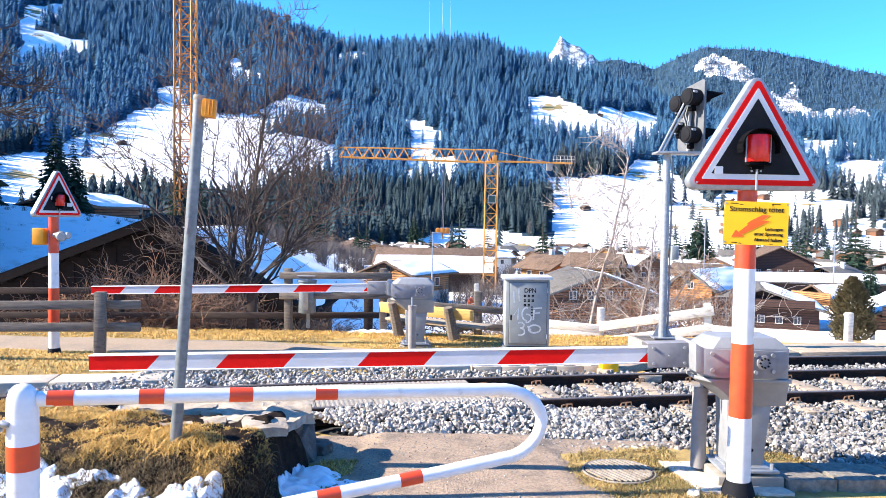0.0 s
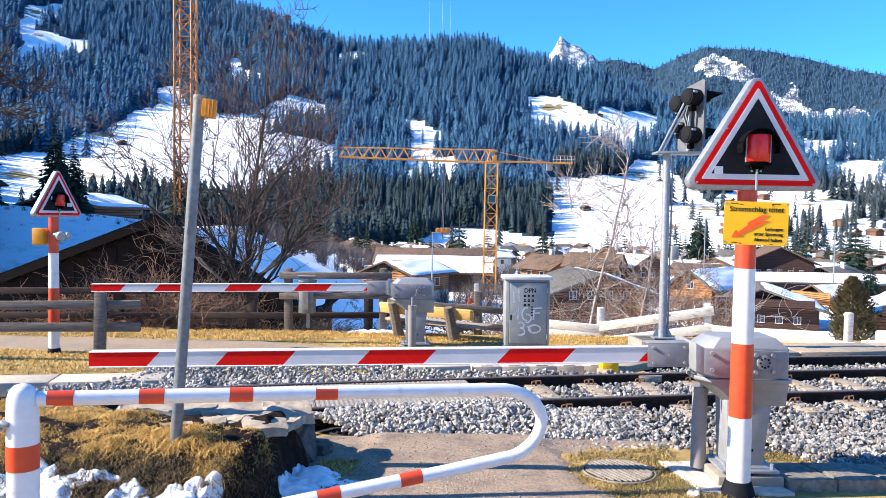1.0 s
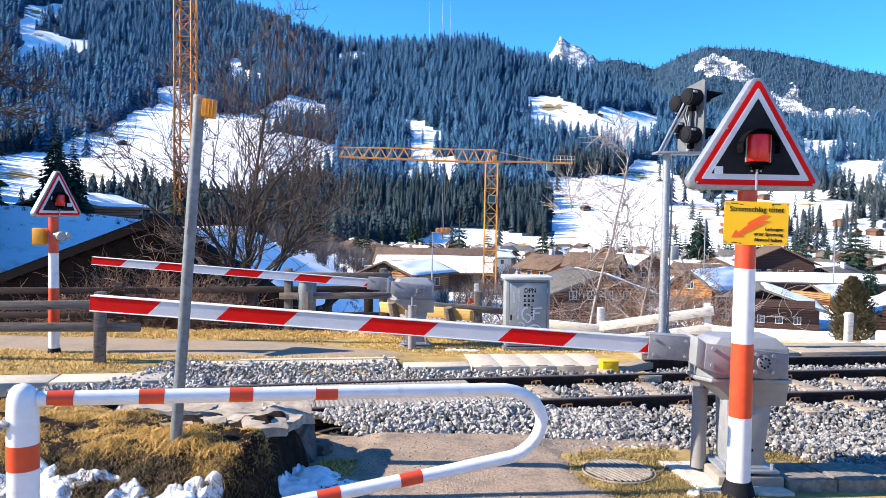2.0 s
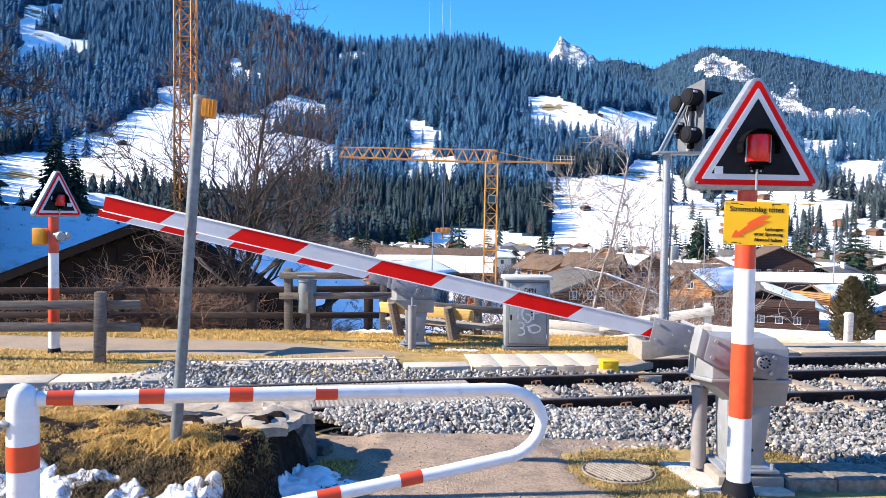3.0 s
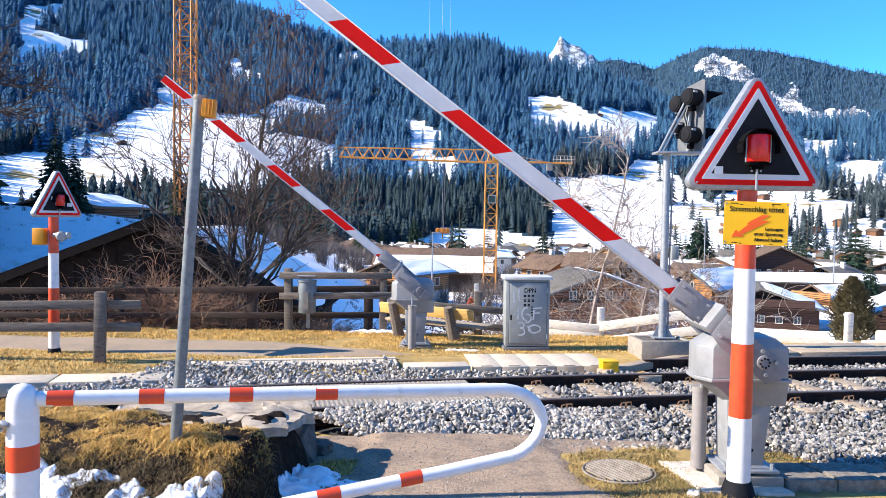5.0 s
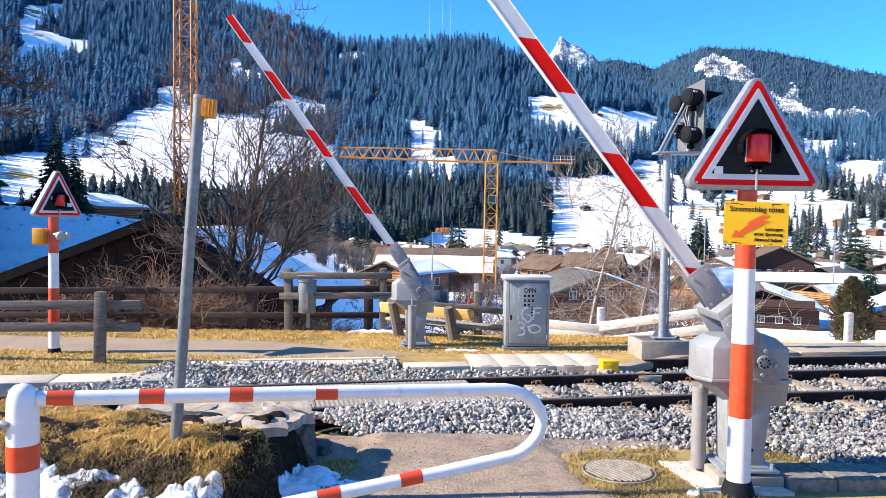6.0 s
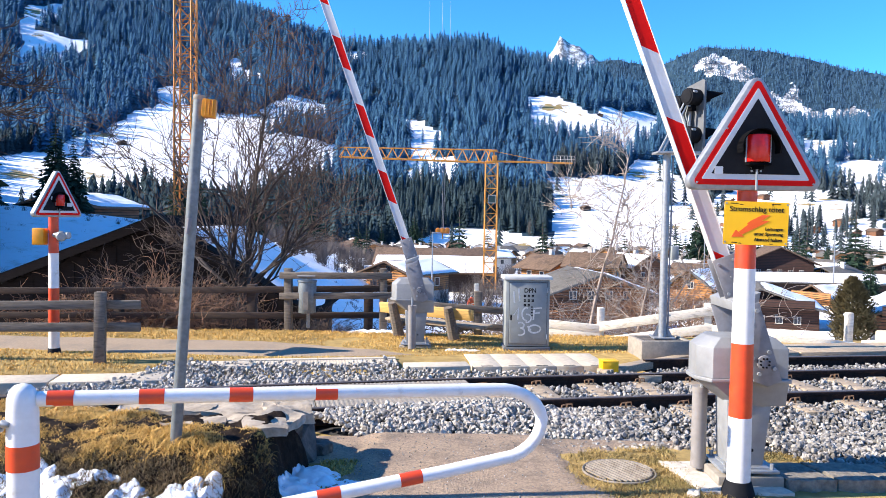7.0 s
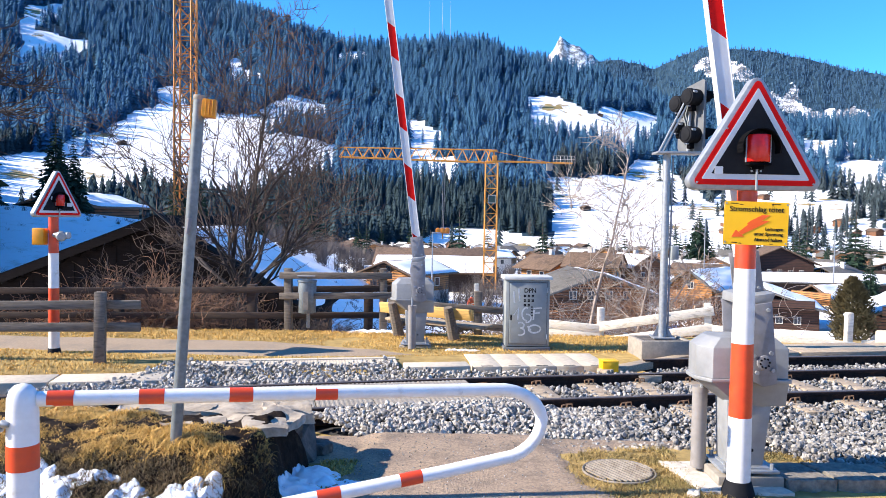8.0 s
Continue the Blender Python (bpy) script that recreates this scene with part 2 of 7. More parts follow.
def ground_material():
    """Snow, dry turf near by and on thawed spots, a dark blue shade tone where the woods stand, bare rock on the steep
    faces.
    """
    m, nt, p = shader("ground_cover")
    pos = nt.nodes.new("ShaderNodeNewGeometry").outputs["Position"]

    def layer(name):
        a = nt.nodes.new("ShaderNodeAttribute")
        a.attribute_name = name
        return a.outputs["Fac"]

    def edge(fac, scale, lo=0.4, hi=0.6, weight=0.5):
        mix = nt.nodes.new("ShaderNodeMath")
        mix.operation = "MULTIPLY_ADD"
        nt.links.new(noise_tex(nt, pos, scale, 6, 0.7), mix.inputs[0])
        mix.inputs[1].default_value = weight
        sub = nt.nodes.new("ShaderNodeMath")
        sub.operation = "SUBTRACT"
        nt.links.new(fac, sub.inputs[0])
        sub.inputs[1].default_value = weight / 2
        nt.links.new(sub.outputs[0], mix.inputs[2])
        return ramp(nt, mix.outputs[0], lo, hi)

    turf = blend(nt, ramp(nt, noise_tex(nt, pos, 9), 0.35, 0.65), (0.5, 0.35, 0.13), (0.33, 0.23, 0.09))
    turf = blend(nt, ramp(nt, noise_tex(nt, pos, 0.7), 0.45, 0.7), turf, (0.22, 0.17, 0.08))
    snow = blend(nt, ramp(nt, noise_tex(nt, pos, 0.05), 0.3, 0.7), (0.88, 0.9, 0.92), (0.8, 0.83, 0.87))
    # Forest floor is coloured dark blue to stand for shade between the trees.
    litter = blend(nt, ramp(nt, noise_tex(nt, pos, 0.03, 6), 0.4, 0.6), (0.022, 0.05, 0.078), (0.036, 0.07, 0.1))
    rock = blend(nt, ramp(nt, noise_tex(nt, pos, 0.03, 10, 0.85), 0.46, 0.56), (0.14, 0.14, 0.15), (0.84, 0.85, 0.86))
    far_turf = blend(nt, ramp(nt, noise_tex(nt, pos, 0.014, 8, 0.75), 0.565, 0.6), snow, (0.3, 0.23, 0.1))
    col = blend(nt, edge(layer("snow"), 1.2), turf, far_turf)
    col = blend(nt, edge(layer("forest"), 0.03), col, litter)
    col = blend(nt, edge(layer("rock"), 0.05, 0.4, 0.6, 1.0), col, rock)
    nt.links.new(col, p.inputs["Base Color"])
    p.inputs["Roughness"].default_value = 0.9
    p.inputs["Specular IOR Level"].default_value = 0.08
    b = node(nt, "ShaderNodeBump", Strength=0.5, Distance=0.02)
    nt.links.new(noise_tex(nt, pos, 22, 6), b.inputs["Height"])
    nt.links.new(b.outputs[0], p.inputs["Normal"])
    return m


GROUND = ground_material()


# ---- building blocks ----
def finish(name, bm, material, bevel=0.0, angle=35):
    if bevel:
        sharp = [e for e in bm.edges if len(e.link_faces) == 2 and e.calc_face_angle(0) > radians(28)]
        bmesh.ops.bevel(bm, geom=sharp, offset=bevel, segments=2, profile=0.5, affect="EDGES", clamp_overlap=True)
    me = bpy.data.meshes.new(name)
    bm.to_mesh(me)
    bm.free()
    me.shade_smooth()
    me.set_sharp_from_angle(angle=radians(angle))
    me.materials.append(material)
    return me


def thing(name, m, label, category, group="", kind=""):
    ob = tagged(new(name), label, category, group, kind)
    ob.empty_display_size = 0.1
    ob.matrix_basis = m
    return ob


def part(name, bm, material, parent, label="", bevel=0.0, at=None, angle=35):
    ob = new(name, finish(name, bm, material, bevel, angle))
    ob.parent = parent
    if at is not None:
        ob.matrix_basis = at
    return tagged(ob, label)


def solo(name, bm, material, m, label="", category="", group="", kind="", bevel=0.0, angle=35):
    ob = new(name, finish(name, bm, material, bevel, angle))
    ob.matrix_basis = m
    return tagged(ob, label, category, group, kind)


def box(bm, c, s, rot=(0, 0, 0)):
    bmesh.ops.create_cube(bm, size=1, matrix=pose(*c, *rot) @ Matrix.Diagonal((*s, 1)))
    return bm


def aim(a, b):
    a, b = Vector(a), Vector(b)
    return Matrix.Translation((a + b) / 2) @ (b - a).to_track_quat("Z", "Y").to_matrix().to_4x4(), (b - a).length


def rod(bm, a, b, r, r2=None, n=14):
    m, length = aim(a, b)
    bmesh.ops.create_cone(bm, cap_ends=True, segments=n, radius1=r, radius2=r if r2 is None else r2, depth=length, matrix=m)
    return bm


def beam(bm, a, b, w, h):
    m, length = aim(a, b)
    bmesh.ops.create_cube(bm, size=1, matrix=m @ Matrix.Diagonal((w, h, length, 1)))
    return bm


def plate(bm, outline, y0, y1):
    """An outline in x, z, pushed through from y0 to y1."""
    front = [bm.verts.new((x, y0, z)) for x, z in outline]
    back = [bm.verts.new((x, y1, z)) for x, z in outline]
    n = len(outline)
    bm.faces.new(front), bm.faces.new(back[::-1])
    for i in range(n):
        bm.faces.new((front[i], back[i], back[(i + 1) % n], front[(i + 1) % n]))
    bmesh.ops.recalc_face_normals(bm, faces=bm.faces)
    return bm


def sweep(bm, pts, r, n=12, cap=True):
    """A tube along points; r is one radius or one for each point."""
    pts = [Vector(p) for p in pts]
    rs = r if isinstance(r, (list, tuple)) else [r] * len(pts)
    rings, up = [], None
    for i, p in enumerate(pts):
        d = (pts[min(i + 1, len(pts) - 1)] - pts[max(i - 1, 0)]).normalized()
        if up is None:
            up = d.orthogonal().normalized()
        up = (up - d * up.dot(d)).normalized()
        side = d.cross(up)
        rings.append([bm.verts.new(p + (up * math.cos(a) + side * math.sin(a)) * rs[i]) for a in (2 * math.pi * k / n for k in range(n))])
    for a, b in zip(rings, rings[1:]):
        for k in range(n):
            bm.faces.new((a[k], a[(k + 1) % n], b[(k + 1) % n], b[k]))
    if cap:
        bm.faces.new(rings[0][::-1]), bm.faces.new(rings[-1])
    return bm


def comb(x0, x1, teeth, low, high, base):
    """An outline in x, z with a ribbed top."""
    pts, step = [(x1, base), (x0, base)], (x1 - x0) / teeth
    for k in range(teeth):
        a = x0 + k * step
        pts += [(a, low), (a + step * 0.25, low), (a + step * 0.3, high), (a + step * 0.7, high), (a + step * 0.75, low)]
    return pts + [(x1, low)]


def bm_new():
    return bmesh.new()


def raw(name, verts, faces, material, smooth=False):
    """A mesh from arrays of vertices and of triangles."""
    me = bpy.data.meshes.new(name)
    verts, faces = np.asarray(verts, np.float32), np.asarray(faces, np.int32)
    k = faces.shape[1]
    me.vertices.add(len(verts)), me.loops.add(faces.size), me.polygons.add(len(faces))
    me.vertices.foreach_set("co", verts.ravel())
    me.loops.foreach_set("vertex_index", faces.ravel())
    me.polygons.foreach_set("loop_start", np.arange(0, faces.size, k, dtype=np.int32))
    me.update(calc_edges=True)
    if smooth:
        me.shade_smooth()
    else:
        me.shade_flat()
    me.materials.append(material)
    return me


def scatter(name, shapes, places, sizes, turns, material, smooth=False, full=False):
    """Many small shapes in one mesh. shapes: (verts, triangles) pairs; turns: about z, or full 3x3 turns; full: rounded shading."""
    vs, fs, ns, base = [], [], [], 0
    pick = np.random.randint(0, len(shapes), len(places))
    for k, (sv, sf) in enumerate(shapes):
        idx = np.where(pick == k)[0]
        if not len(idx):
            continue
        v = sv[None] * sizes[idx][:, None, :]
        t = turns[idx]
        if t.ndim == 1:
            c, s = np.cos(t)[:, None], np.sin(t)[:, None]
            v = np.stack([v[..., 0] * c - v[..., 1] * s, v[..., 0] * s + v[..., 1] * c, v[..., 2]], -1)
        else:
            v = np.einsum("nij,nkj->nki", t, v)
        if full:
            out = v[..., :2] / (np.linalg.norm(v[..., :2], axis=-1, keepdims=True) + 0.4)
            up = np.concatenate([out, np.full(out.shape[:2] + (1,), 0.75)], -1)
            ns.append((up / np.linalg.norm(up, axis=-1, keepdims=True)).reshape(-1, 3))
        v = v + places[idx][:, None, :]
        f = sf[None] + (np.arange(len(idx)) * len(sv))[:, None, None] + base
        vs.append(v.reshape(-1, 3)), fs.append(f.reshape(-1, 3))
        base += v.shape[0] * v.shape[1]
    me = raw(name, np.concatenate(vs), np.concatenate(fs), material, smooth)
    if full:
        me.attributes.new("custom_normal", "FLOAT_VECTOR", "POINT").data.foreach_set("vector", np.concatenate(ns).astype(np.float32).ravel())
    return me


def random_turns(n):
    q = np.random.normal(size=(n, 4))
    q /= np.linalg.norm(q, axis=1)[:, None]
    w, x, y, z = q.T
    return np.stack([np.stack([1 - 2 * (y * y + z * z), 2 * (x * y - z * w), 2 * (x * z + y * w)], -1),
                     np.stack([2 * (x * y + z * w), 1 - 2 * (x * x + z * z), 2 * (y * z - x * w)], -1),
                     np.stack([2 * (x * z - y * w), 2 * (y * z + x * w), 1 - 2 * (x * x + y * y)], -1)], 1)


def ripple(x, y, seed=0):
    """Smooth noise from a few crossed waves."""
    rng = np.random.RandomState(seed)
    out = 0
    for k in range(7):
        a, f, ph = rng.uniform(0, 6.28), 2 ** (k * 0.55), rng.uniform(0, 6.28)
        out = out + np.sin((x * math.cos(a) + y * math.sin(a)) * f + ph + 1.3 * np.sin((x * math.sin(a) - y * math.cos(a)) * f * 0.7 + ph * 2)) / f
    return out / 2.2


# ---- the lie of the land ----
# bearings in degrees from the camera's line, positive to the right
RIDGE_AZ = (-60, -30, -24, -16, -13.6, -10.4, -7.9, -4.6, -1.7, 1.3, 3.4, 5.5, 7.1, 9, 11.3, 12.9, 15.3, 18, 22, 60)
RIDGE_EL = (18.5, 18, 16.8, 14.4, 13.9, 12.8, 12.2, 12.1, 12.4, 12.6, 12.3, 11.4, 11.2, 10.7, 10.2, 9.5, 8.5, 7.4, 6.5, 6)
FAR_AZ = (-60, 6, 9, 11.2, 12.8, 15.2, 16.8, 18.7, 20.1, 22.3, 24.1, 25.9, 26.6, 29.8, 60)
FAR_EL = (8, 8, 10.2, 11.3, 11.4, 10.8, 11.5, 12.1, 12.0, 11.7, 11.2, 10.7, 10.2, 9.6, 9)
PEAK_AZ = (5.0, 6.4, 7.25, 7.9, 8.4, 9.0, 9.8, 10.8, 11.7, 12.5, 13.5)
PEAK_EL = (9, 10.6, 11.5, 12.5, 13.35, 12.85, 12.5, 11.9, 11.1, 10.5, 9)


TRACK_AT, TRACK_YAW = Vector((1.59, 7.6, 0)), radians(9.5)


def along(u, v, z=0.0):
    """A place by the track: u metres along it, v metres across from the rail near the camera."""
    c, s = math.cos(TRACK_YAW), math.sin(TRACK_YAW)
    return Vector((TRACK_AT.x + u * c - v * s, TRACK_AT.y + u * s + v * c, z))


def bend(u):
    """The track's slow curve towards the near side."""
    return np.interp(u, (-40, -8, -5, -4, -3, -2, -1, 1), (-8, -0.72, -0.38, -0.26, -0.17, -0.1, -0.05, 0))


def across(x, y):
    return -(x - TRACK_AT.x) * math.sin(TRACK_YAW) + (y - TRACK_AT.y) * math.cos(TRACK_YAW)


def land(x, y):
    """Height of the ground: level at the crossing, a scarp, the valley floor, then the wooded ranges."""
    r = np.hypot(x, y)
    az = np.degrees(np.arctan2(x, y))
    z = np.interp(y, (-4500, -400, -120, -30, 0, 11.5, 12.8, 14, 20, 40, 70, 150, 400, 560), (500, 60, 20, 2.0, -0.03, -0.03, -0.12, -0.75, -2.4, -5.5, -8.8, -10.8, -17.5, -20.5))
    v = across(x, y)
    z = z - 0.12 * np.clip((v + 1.5) / 0.5, 0, 1) * np.clip((2.35 - v) / 0.4, 0, 1) * (np.abs(x) < 60) * (y > 0)
    hill = np.interp(az, (-60, -30, -20, -13, -8, -4, 0), (9, 7.5, 6.5, 5.2, 3.2, 1.0, 0))
    z = z + hill * np.interp(y, (13, 16, 23, 40, 70, 150, 320), (0, 0, 0, 1, 1.5, 1.5, 0.6))
    el = np.interp(az, RIDGE_AZ, RIDGE_EL)
    top = np.interp(az, (-40, -26, -12, 0, 20), (2150, 1950, 1500, 1450, 1500))
    foot = np.interp(az, (-40, -20, -8, 0, 30), (330, 400, 560, 600, 600))
    s = np.clip((r - foot) / (top - foot), 0, 1)
    e0 = np.degrees(np.arctan2(z - 1.83, r))
    relief = ripple(x / 170, y / 170, 3) * 0.42 + ripple(x / 60, y / 60, 4) * 0.12 + ripple(x / 24, y / 24, 15) * 0.16
    e = e0 + (el - e0) * (s ** 0.92) + relief * np.sin(np.pi * np.clip(s, 0, 1)) * 1.1
    z1 = 1.83 + r * np.tan(np.radians(e))
    z = np.where((r > foot) & (y > 0), z1, z)
    after = np.clip((r - top) / 600, 0, 1)
    z = np.where((r > top) & (y > 0), z - after * (3 - 2 * after) * after * 180, z)
    for azs, els, d0, d1, d2, rough in ((FAR_AZ, FAR_EL, 1750, 2700, 3300, 0.16), (PEAK_AZ, PEAK_EL, 3300, 4000, 4300, 0.1)):
        ef = np.interp(az, azs, els) + rough * ripple(az * 1.6, r / 220, 5) + (0.12 * ripple(az * 9, r / 50, 12) if d0 > 3000 else 0.05 * ripple(az * 7, r / 70, 13))
        t = np.clip((r - d0) / (d1 - d0), 0, 1)
        zf = 1.83 + r * np.tan(np.radians(ef)) * t ** 0.8 - 400 * (1 - t) ** 2
        zf = zf - np.clip((r - d1) / (d2 - d1), 0, 1) * 500
        z = np.where((r > d0) & (y > 0) & (az > azs[0] - 1) & (az < azs[-1] + 1), np.maximum(z, zf), z)
    return z


def inside(px_, py_, poly):
    hit = np.zeros(np.shape(px_), bool)
    for (x0, y0), (x1, y1) in zip(poly, poly[1:] + poly[:1]):
        cross = ((y0 > py_) != (y1 > py_)) & (px_ < (x1 - x0) * (py_ - y0) / ((y1 - y0) or 1e-9) + x0)
        hit ^= cross
    return hit


# ---- ground, one sheet to the skyline ----
CLEARINGS = [
    [(-30.4, 760), (-28.2, 785), (-26.7, 835), (-24.6, 865), (-22.9, 975), (-21.8, 1035), (-20.6, 1060), (-20.6, 1140), (-18.6, 1170), (-18.1, 1070), (-14.8, 1080), (-12.8, 1120),
     (-12.0, 1170), (-8.7, 1150), (-8.9, 1080), (-10.6, 1080), (-11.3, 1030), (-13.0, 960), (-12.8, 940), (-10.1, 970), (-7.6, 985), (-8.3, 850), (-11.1, 740), (-13.1, 650), (-15.1, 590),
     (-18.6, 580), (-21.6, 560), (-24.1, 530), (-26.2, 480), (-28.2, 420), (-30.4, 390)],
    [(-29.3, 1430), (-28.1, 1500), (-27.5, 1590), (-26.2, 1620), (-26.2, 1510), (-27.4, 1450), (-27.9, 1390), (-26.7, 1370), (-25.0, 1350), (-26.2, 1250), (-27.0, 1280), (-28.2, 1240),
     (-29.4, 1250), (-28.6, 1340), (-28.9, 1390)],
    [(-3.4, 1095), (-2.6, 1090), (-0.4, 1040), (-0.8, 970), (-0.6, 925), (0.7, 905), (0.8, 790), (-0.2, 780), (-0.5, 820), (-1.1, 830), (-3.7, 830), (-2.9, 940), (-3.3, 1010)],
    [(6.3, 1255), (7.2, 1290), (8.9, 1280), (10.9, 1270), (11.2, 1300), (12.7, 1320), (15.8, 1410), (16.0, 1230), (14.2, 1160), (13.4, 1080), (12.4, 1070), (11.3, 1110), (8.9, 1120), (6.5, 1120)],
]
CLEARINGS += [
    [(7.9, 855), (9.2, 890), (11.2, 910), (12.7, 950), (14.0, 1060), (16.0, 1060), (17.4, 970), (19.3, 860), (19.9, 590), (9.0, 560), (8.3, 680), (7.9, 740)],
    [(24.9, 1440), (26.7, 1400), (29.2, 1320), (30.4, 1250), (30.5, 600), (19.5, 590), (18.8, 860), (20.8, 970), (24.4, 1010), (26.6, 930), (27.2, 1060), (26.1, 1110), (24.9, 1290)],
    [(-16.4, 1330), (-15.2, 1360), (-15.1, 1270), (-13.5, 1260), (-13.7, 1215), (-15.4, 1235)],
    [(-8.0, 1480), (-5.4, 1460), (-5.5, 1415), (-7.8, 1430)],
]
CLIFFS = [
    [(17.6, 2600), (19.2, 2660), (20.2, 2630), (21.8, 2570), (21.6, 2510), (20.2, 2530), (19.5, 2530), (18.4, 2560)],
    [(22.8, 2490), (23.7, 2460), (24.5, 2550), (24.9, 2450), (26.0, 2430), (28.0, 2480), (29.2, 2450), (28.7, 2390), (26.7, 2380), (24.4, 2390), (23.2, 2430)],
]


def wooded(x, y):
    r, az = np.hypot(x, y), np.degrees(np.arctan2(x, y))
    foot = np.interp(az, (-40, -20, -12, -8, -5.5, -3.5, -2, 0, 7.5, 9, 16, 30), (340, 420, 520, 430, 530, 585, 625, 645, 645, 670, 650, 620))
    foot = foot + 22 * ripple(x / 50, y / 50, 11)
    w = (r > foot) & (y > 0) & (r < 3400)
    ra, aa = r + 30 * ripple(x / 40, y / 40, 8), az + 0.7 * ripple(x / 40, y / 40, 9)
    for poly in CLEARINGS:
        w &= ~inside(aa, ra, poly)
    for poly, bare in zip(CLIFFS, (0.1, -0.25)):
        w &= ~(inside(aa, ra, poly) & (ripple(x / 14, y / 14, 14) > bare))
    return w


def build_ground():
    angles = np.radians(np.concatenate([np.arange(-35, 35, 0.2), np.arange(35, 325, 4.0)]))
    rings = np.concatenate([[0.0], np.geomspace(0.5, 400, 210), np.linspace(408, 2900, 250), np.geomspace(2925, 4450, 45)])
    a, r = np.meshgrid(angles, rings)
    x, y = r * np.sin(a), r * np.cos(a)
    z = land(x, y)
    n, k = len(angles), len(rings)
    i = np.arange(k - 1)[:, None] * n
    j = np.arange(n)[None]
    j2 = (j + 1) % n
    faces = np.stack([i + j, i + n + j, i + n + j2, i + j2], -1).reshape(-1, 4)
    me = raw("ground", np.stack([x, y, z], -1).reshape(-1, 3), faces, GROUND, True)
    az = np.degrees(a)
    snow = np.clip((r - 13) / 8, 0, 0.62) + np.clip((r - 60) / 200, 0, 0.38)
    # Unseen ground behind the camera is part snow, added for bluer bounced light.
    snow = np.where((y < 12.8) & (r < 300), np.where(y < -2, 0.55, 0), snow)
    rock = (r > 3350).astype(float)
    for poly in CLIFFS:
        rock = np.maximum(rock, inside(az, r, poly))
    # Beyond y -45 the dark forest tone has no trees; added to cut bounced light.
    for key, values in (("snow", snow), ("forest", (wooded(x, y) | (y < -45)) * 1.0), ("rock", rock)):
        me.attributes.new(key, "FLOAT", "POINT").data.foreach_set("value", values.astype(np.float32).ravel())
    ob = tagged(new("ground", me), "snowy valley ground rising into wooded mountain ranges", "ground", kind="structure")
    return ob


build_ground()


def conifer_shape(seed, tiers=6, n=7):
    """A spine with whorls of drooping three-sided boughs."""
    rng = np.random.RandomState(seed)
    v, f = [], []
    for t in range(tiers + 1):
        v.append((rng.uniform(-0.006, 0.006), rng.uniform(-0.006, 0.006), 0.05 + 0.95 * t / tiers))
    fat = rng.uniform(0.15, 0.21)
    for t in range(tiers):
        turn = rng.uniform(0, 6.28)
        step = 0.95 / tiers
        for k in range(n):
            q = turn + 2 * math.pi * (k + rng.uniform(-0.3, 0.3)) / n
            rad = fat * (1 - t / tiers) ** 0.62 * rng.uniform(0.8, 1.2) + 0.01
            drop = step * rng.uniform(0.3, 1.3)
            w = rng.uniform(0.35, 0.6)
            b = len(v)
            z0 = v[t][2]
            v.append((rad * math.cos(q), rad * math.sin(q), z0 - drop * 0.55))
            v.append((rad * 0.5 * math.cos(q - w), rad * 0.5 * math.sin(q - w), z0 + step * rng.uniform(-0.1, 0.25)))
            v.append((rad * 0.5 * math.cos(q + w), rad * 0.5 * math.sin(q + w), z0 + step * rng.uniform(-0.1, 0.25)))
            f += [(t + 1, b + 1, b), (t + 1, b, b + 2)]
            if n > 6:
                f.append((t, b, b + 1))
    v, f = np.array(v), np.array(f)
    mid = v[f].mean(1)
    turned = np.einsum("ij,ij->i", np.cross(v[f[:, 1]] - v[f[:, 0]], v[f[:, 2]] - v[f[:, 0]]), mid * (1, 1, 0) * 6 + (0, 0, 0.6)) < 0
    f[turned] = f[turned][:, ::-1]
    return v, f


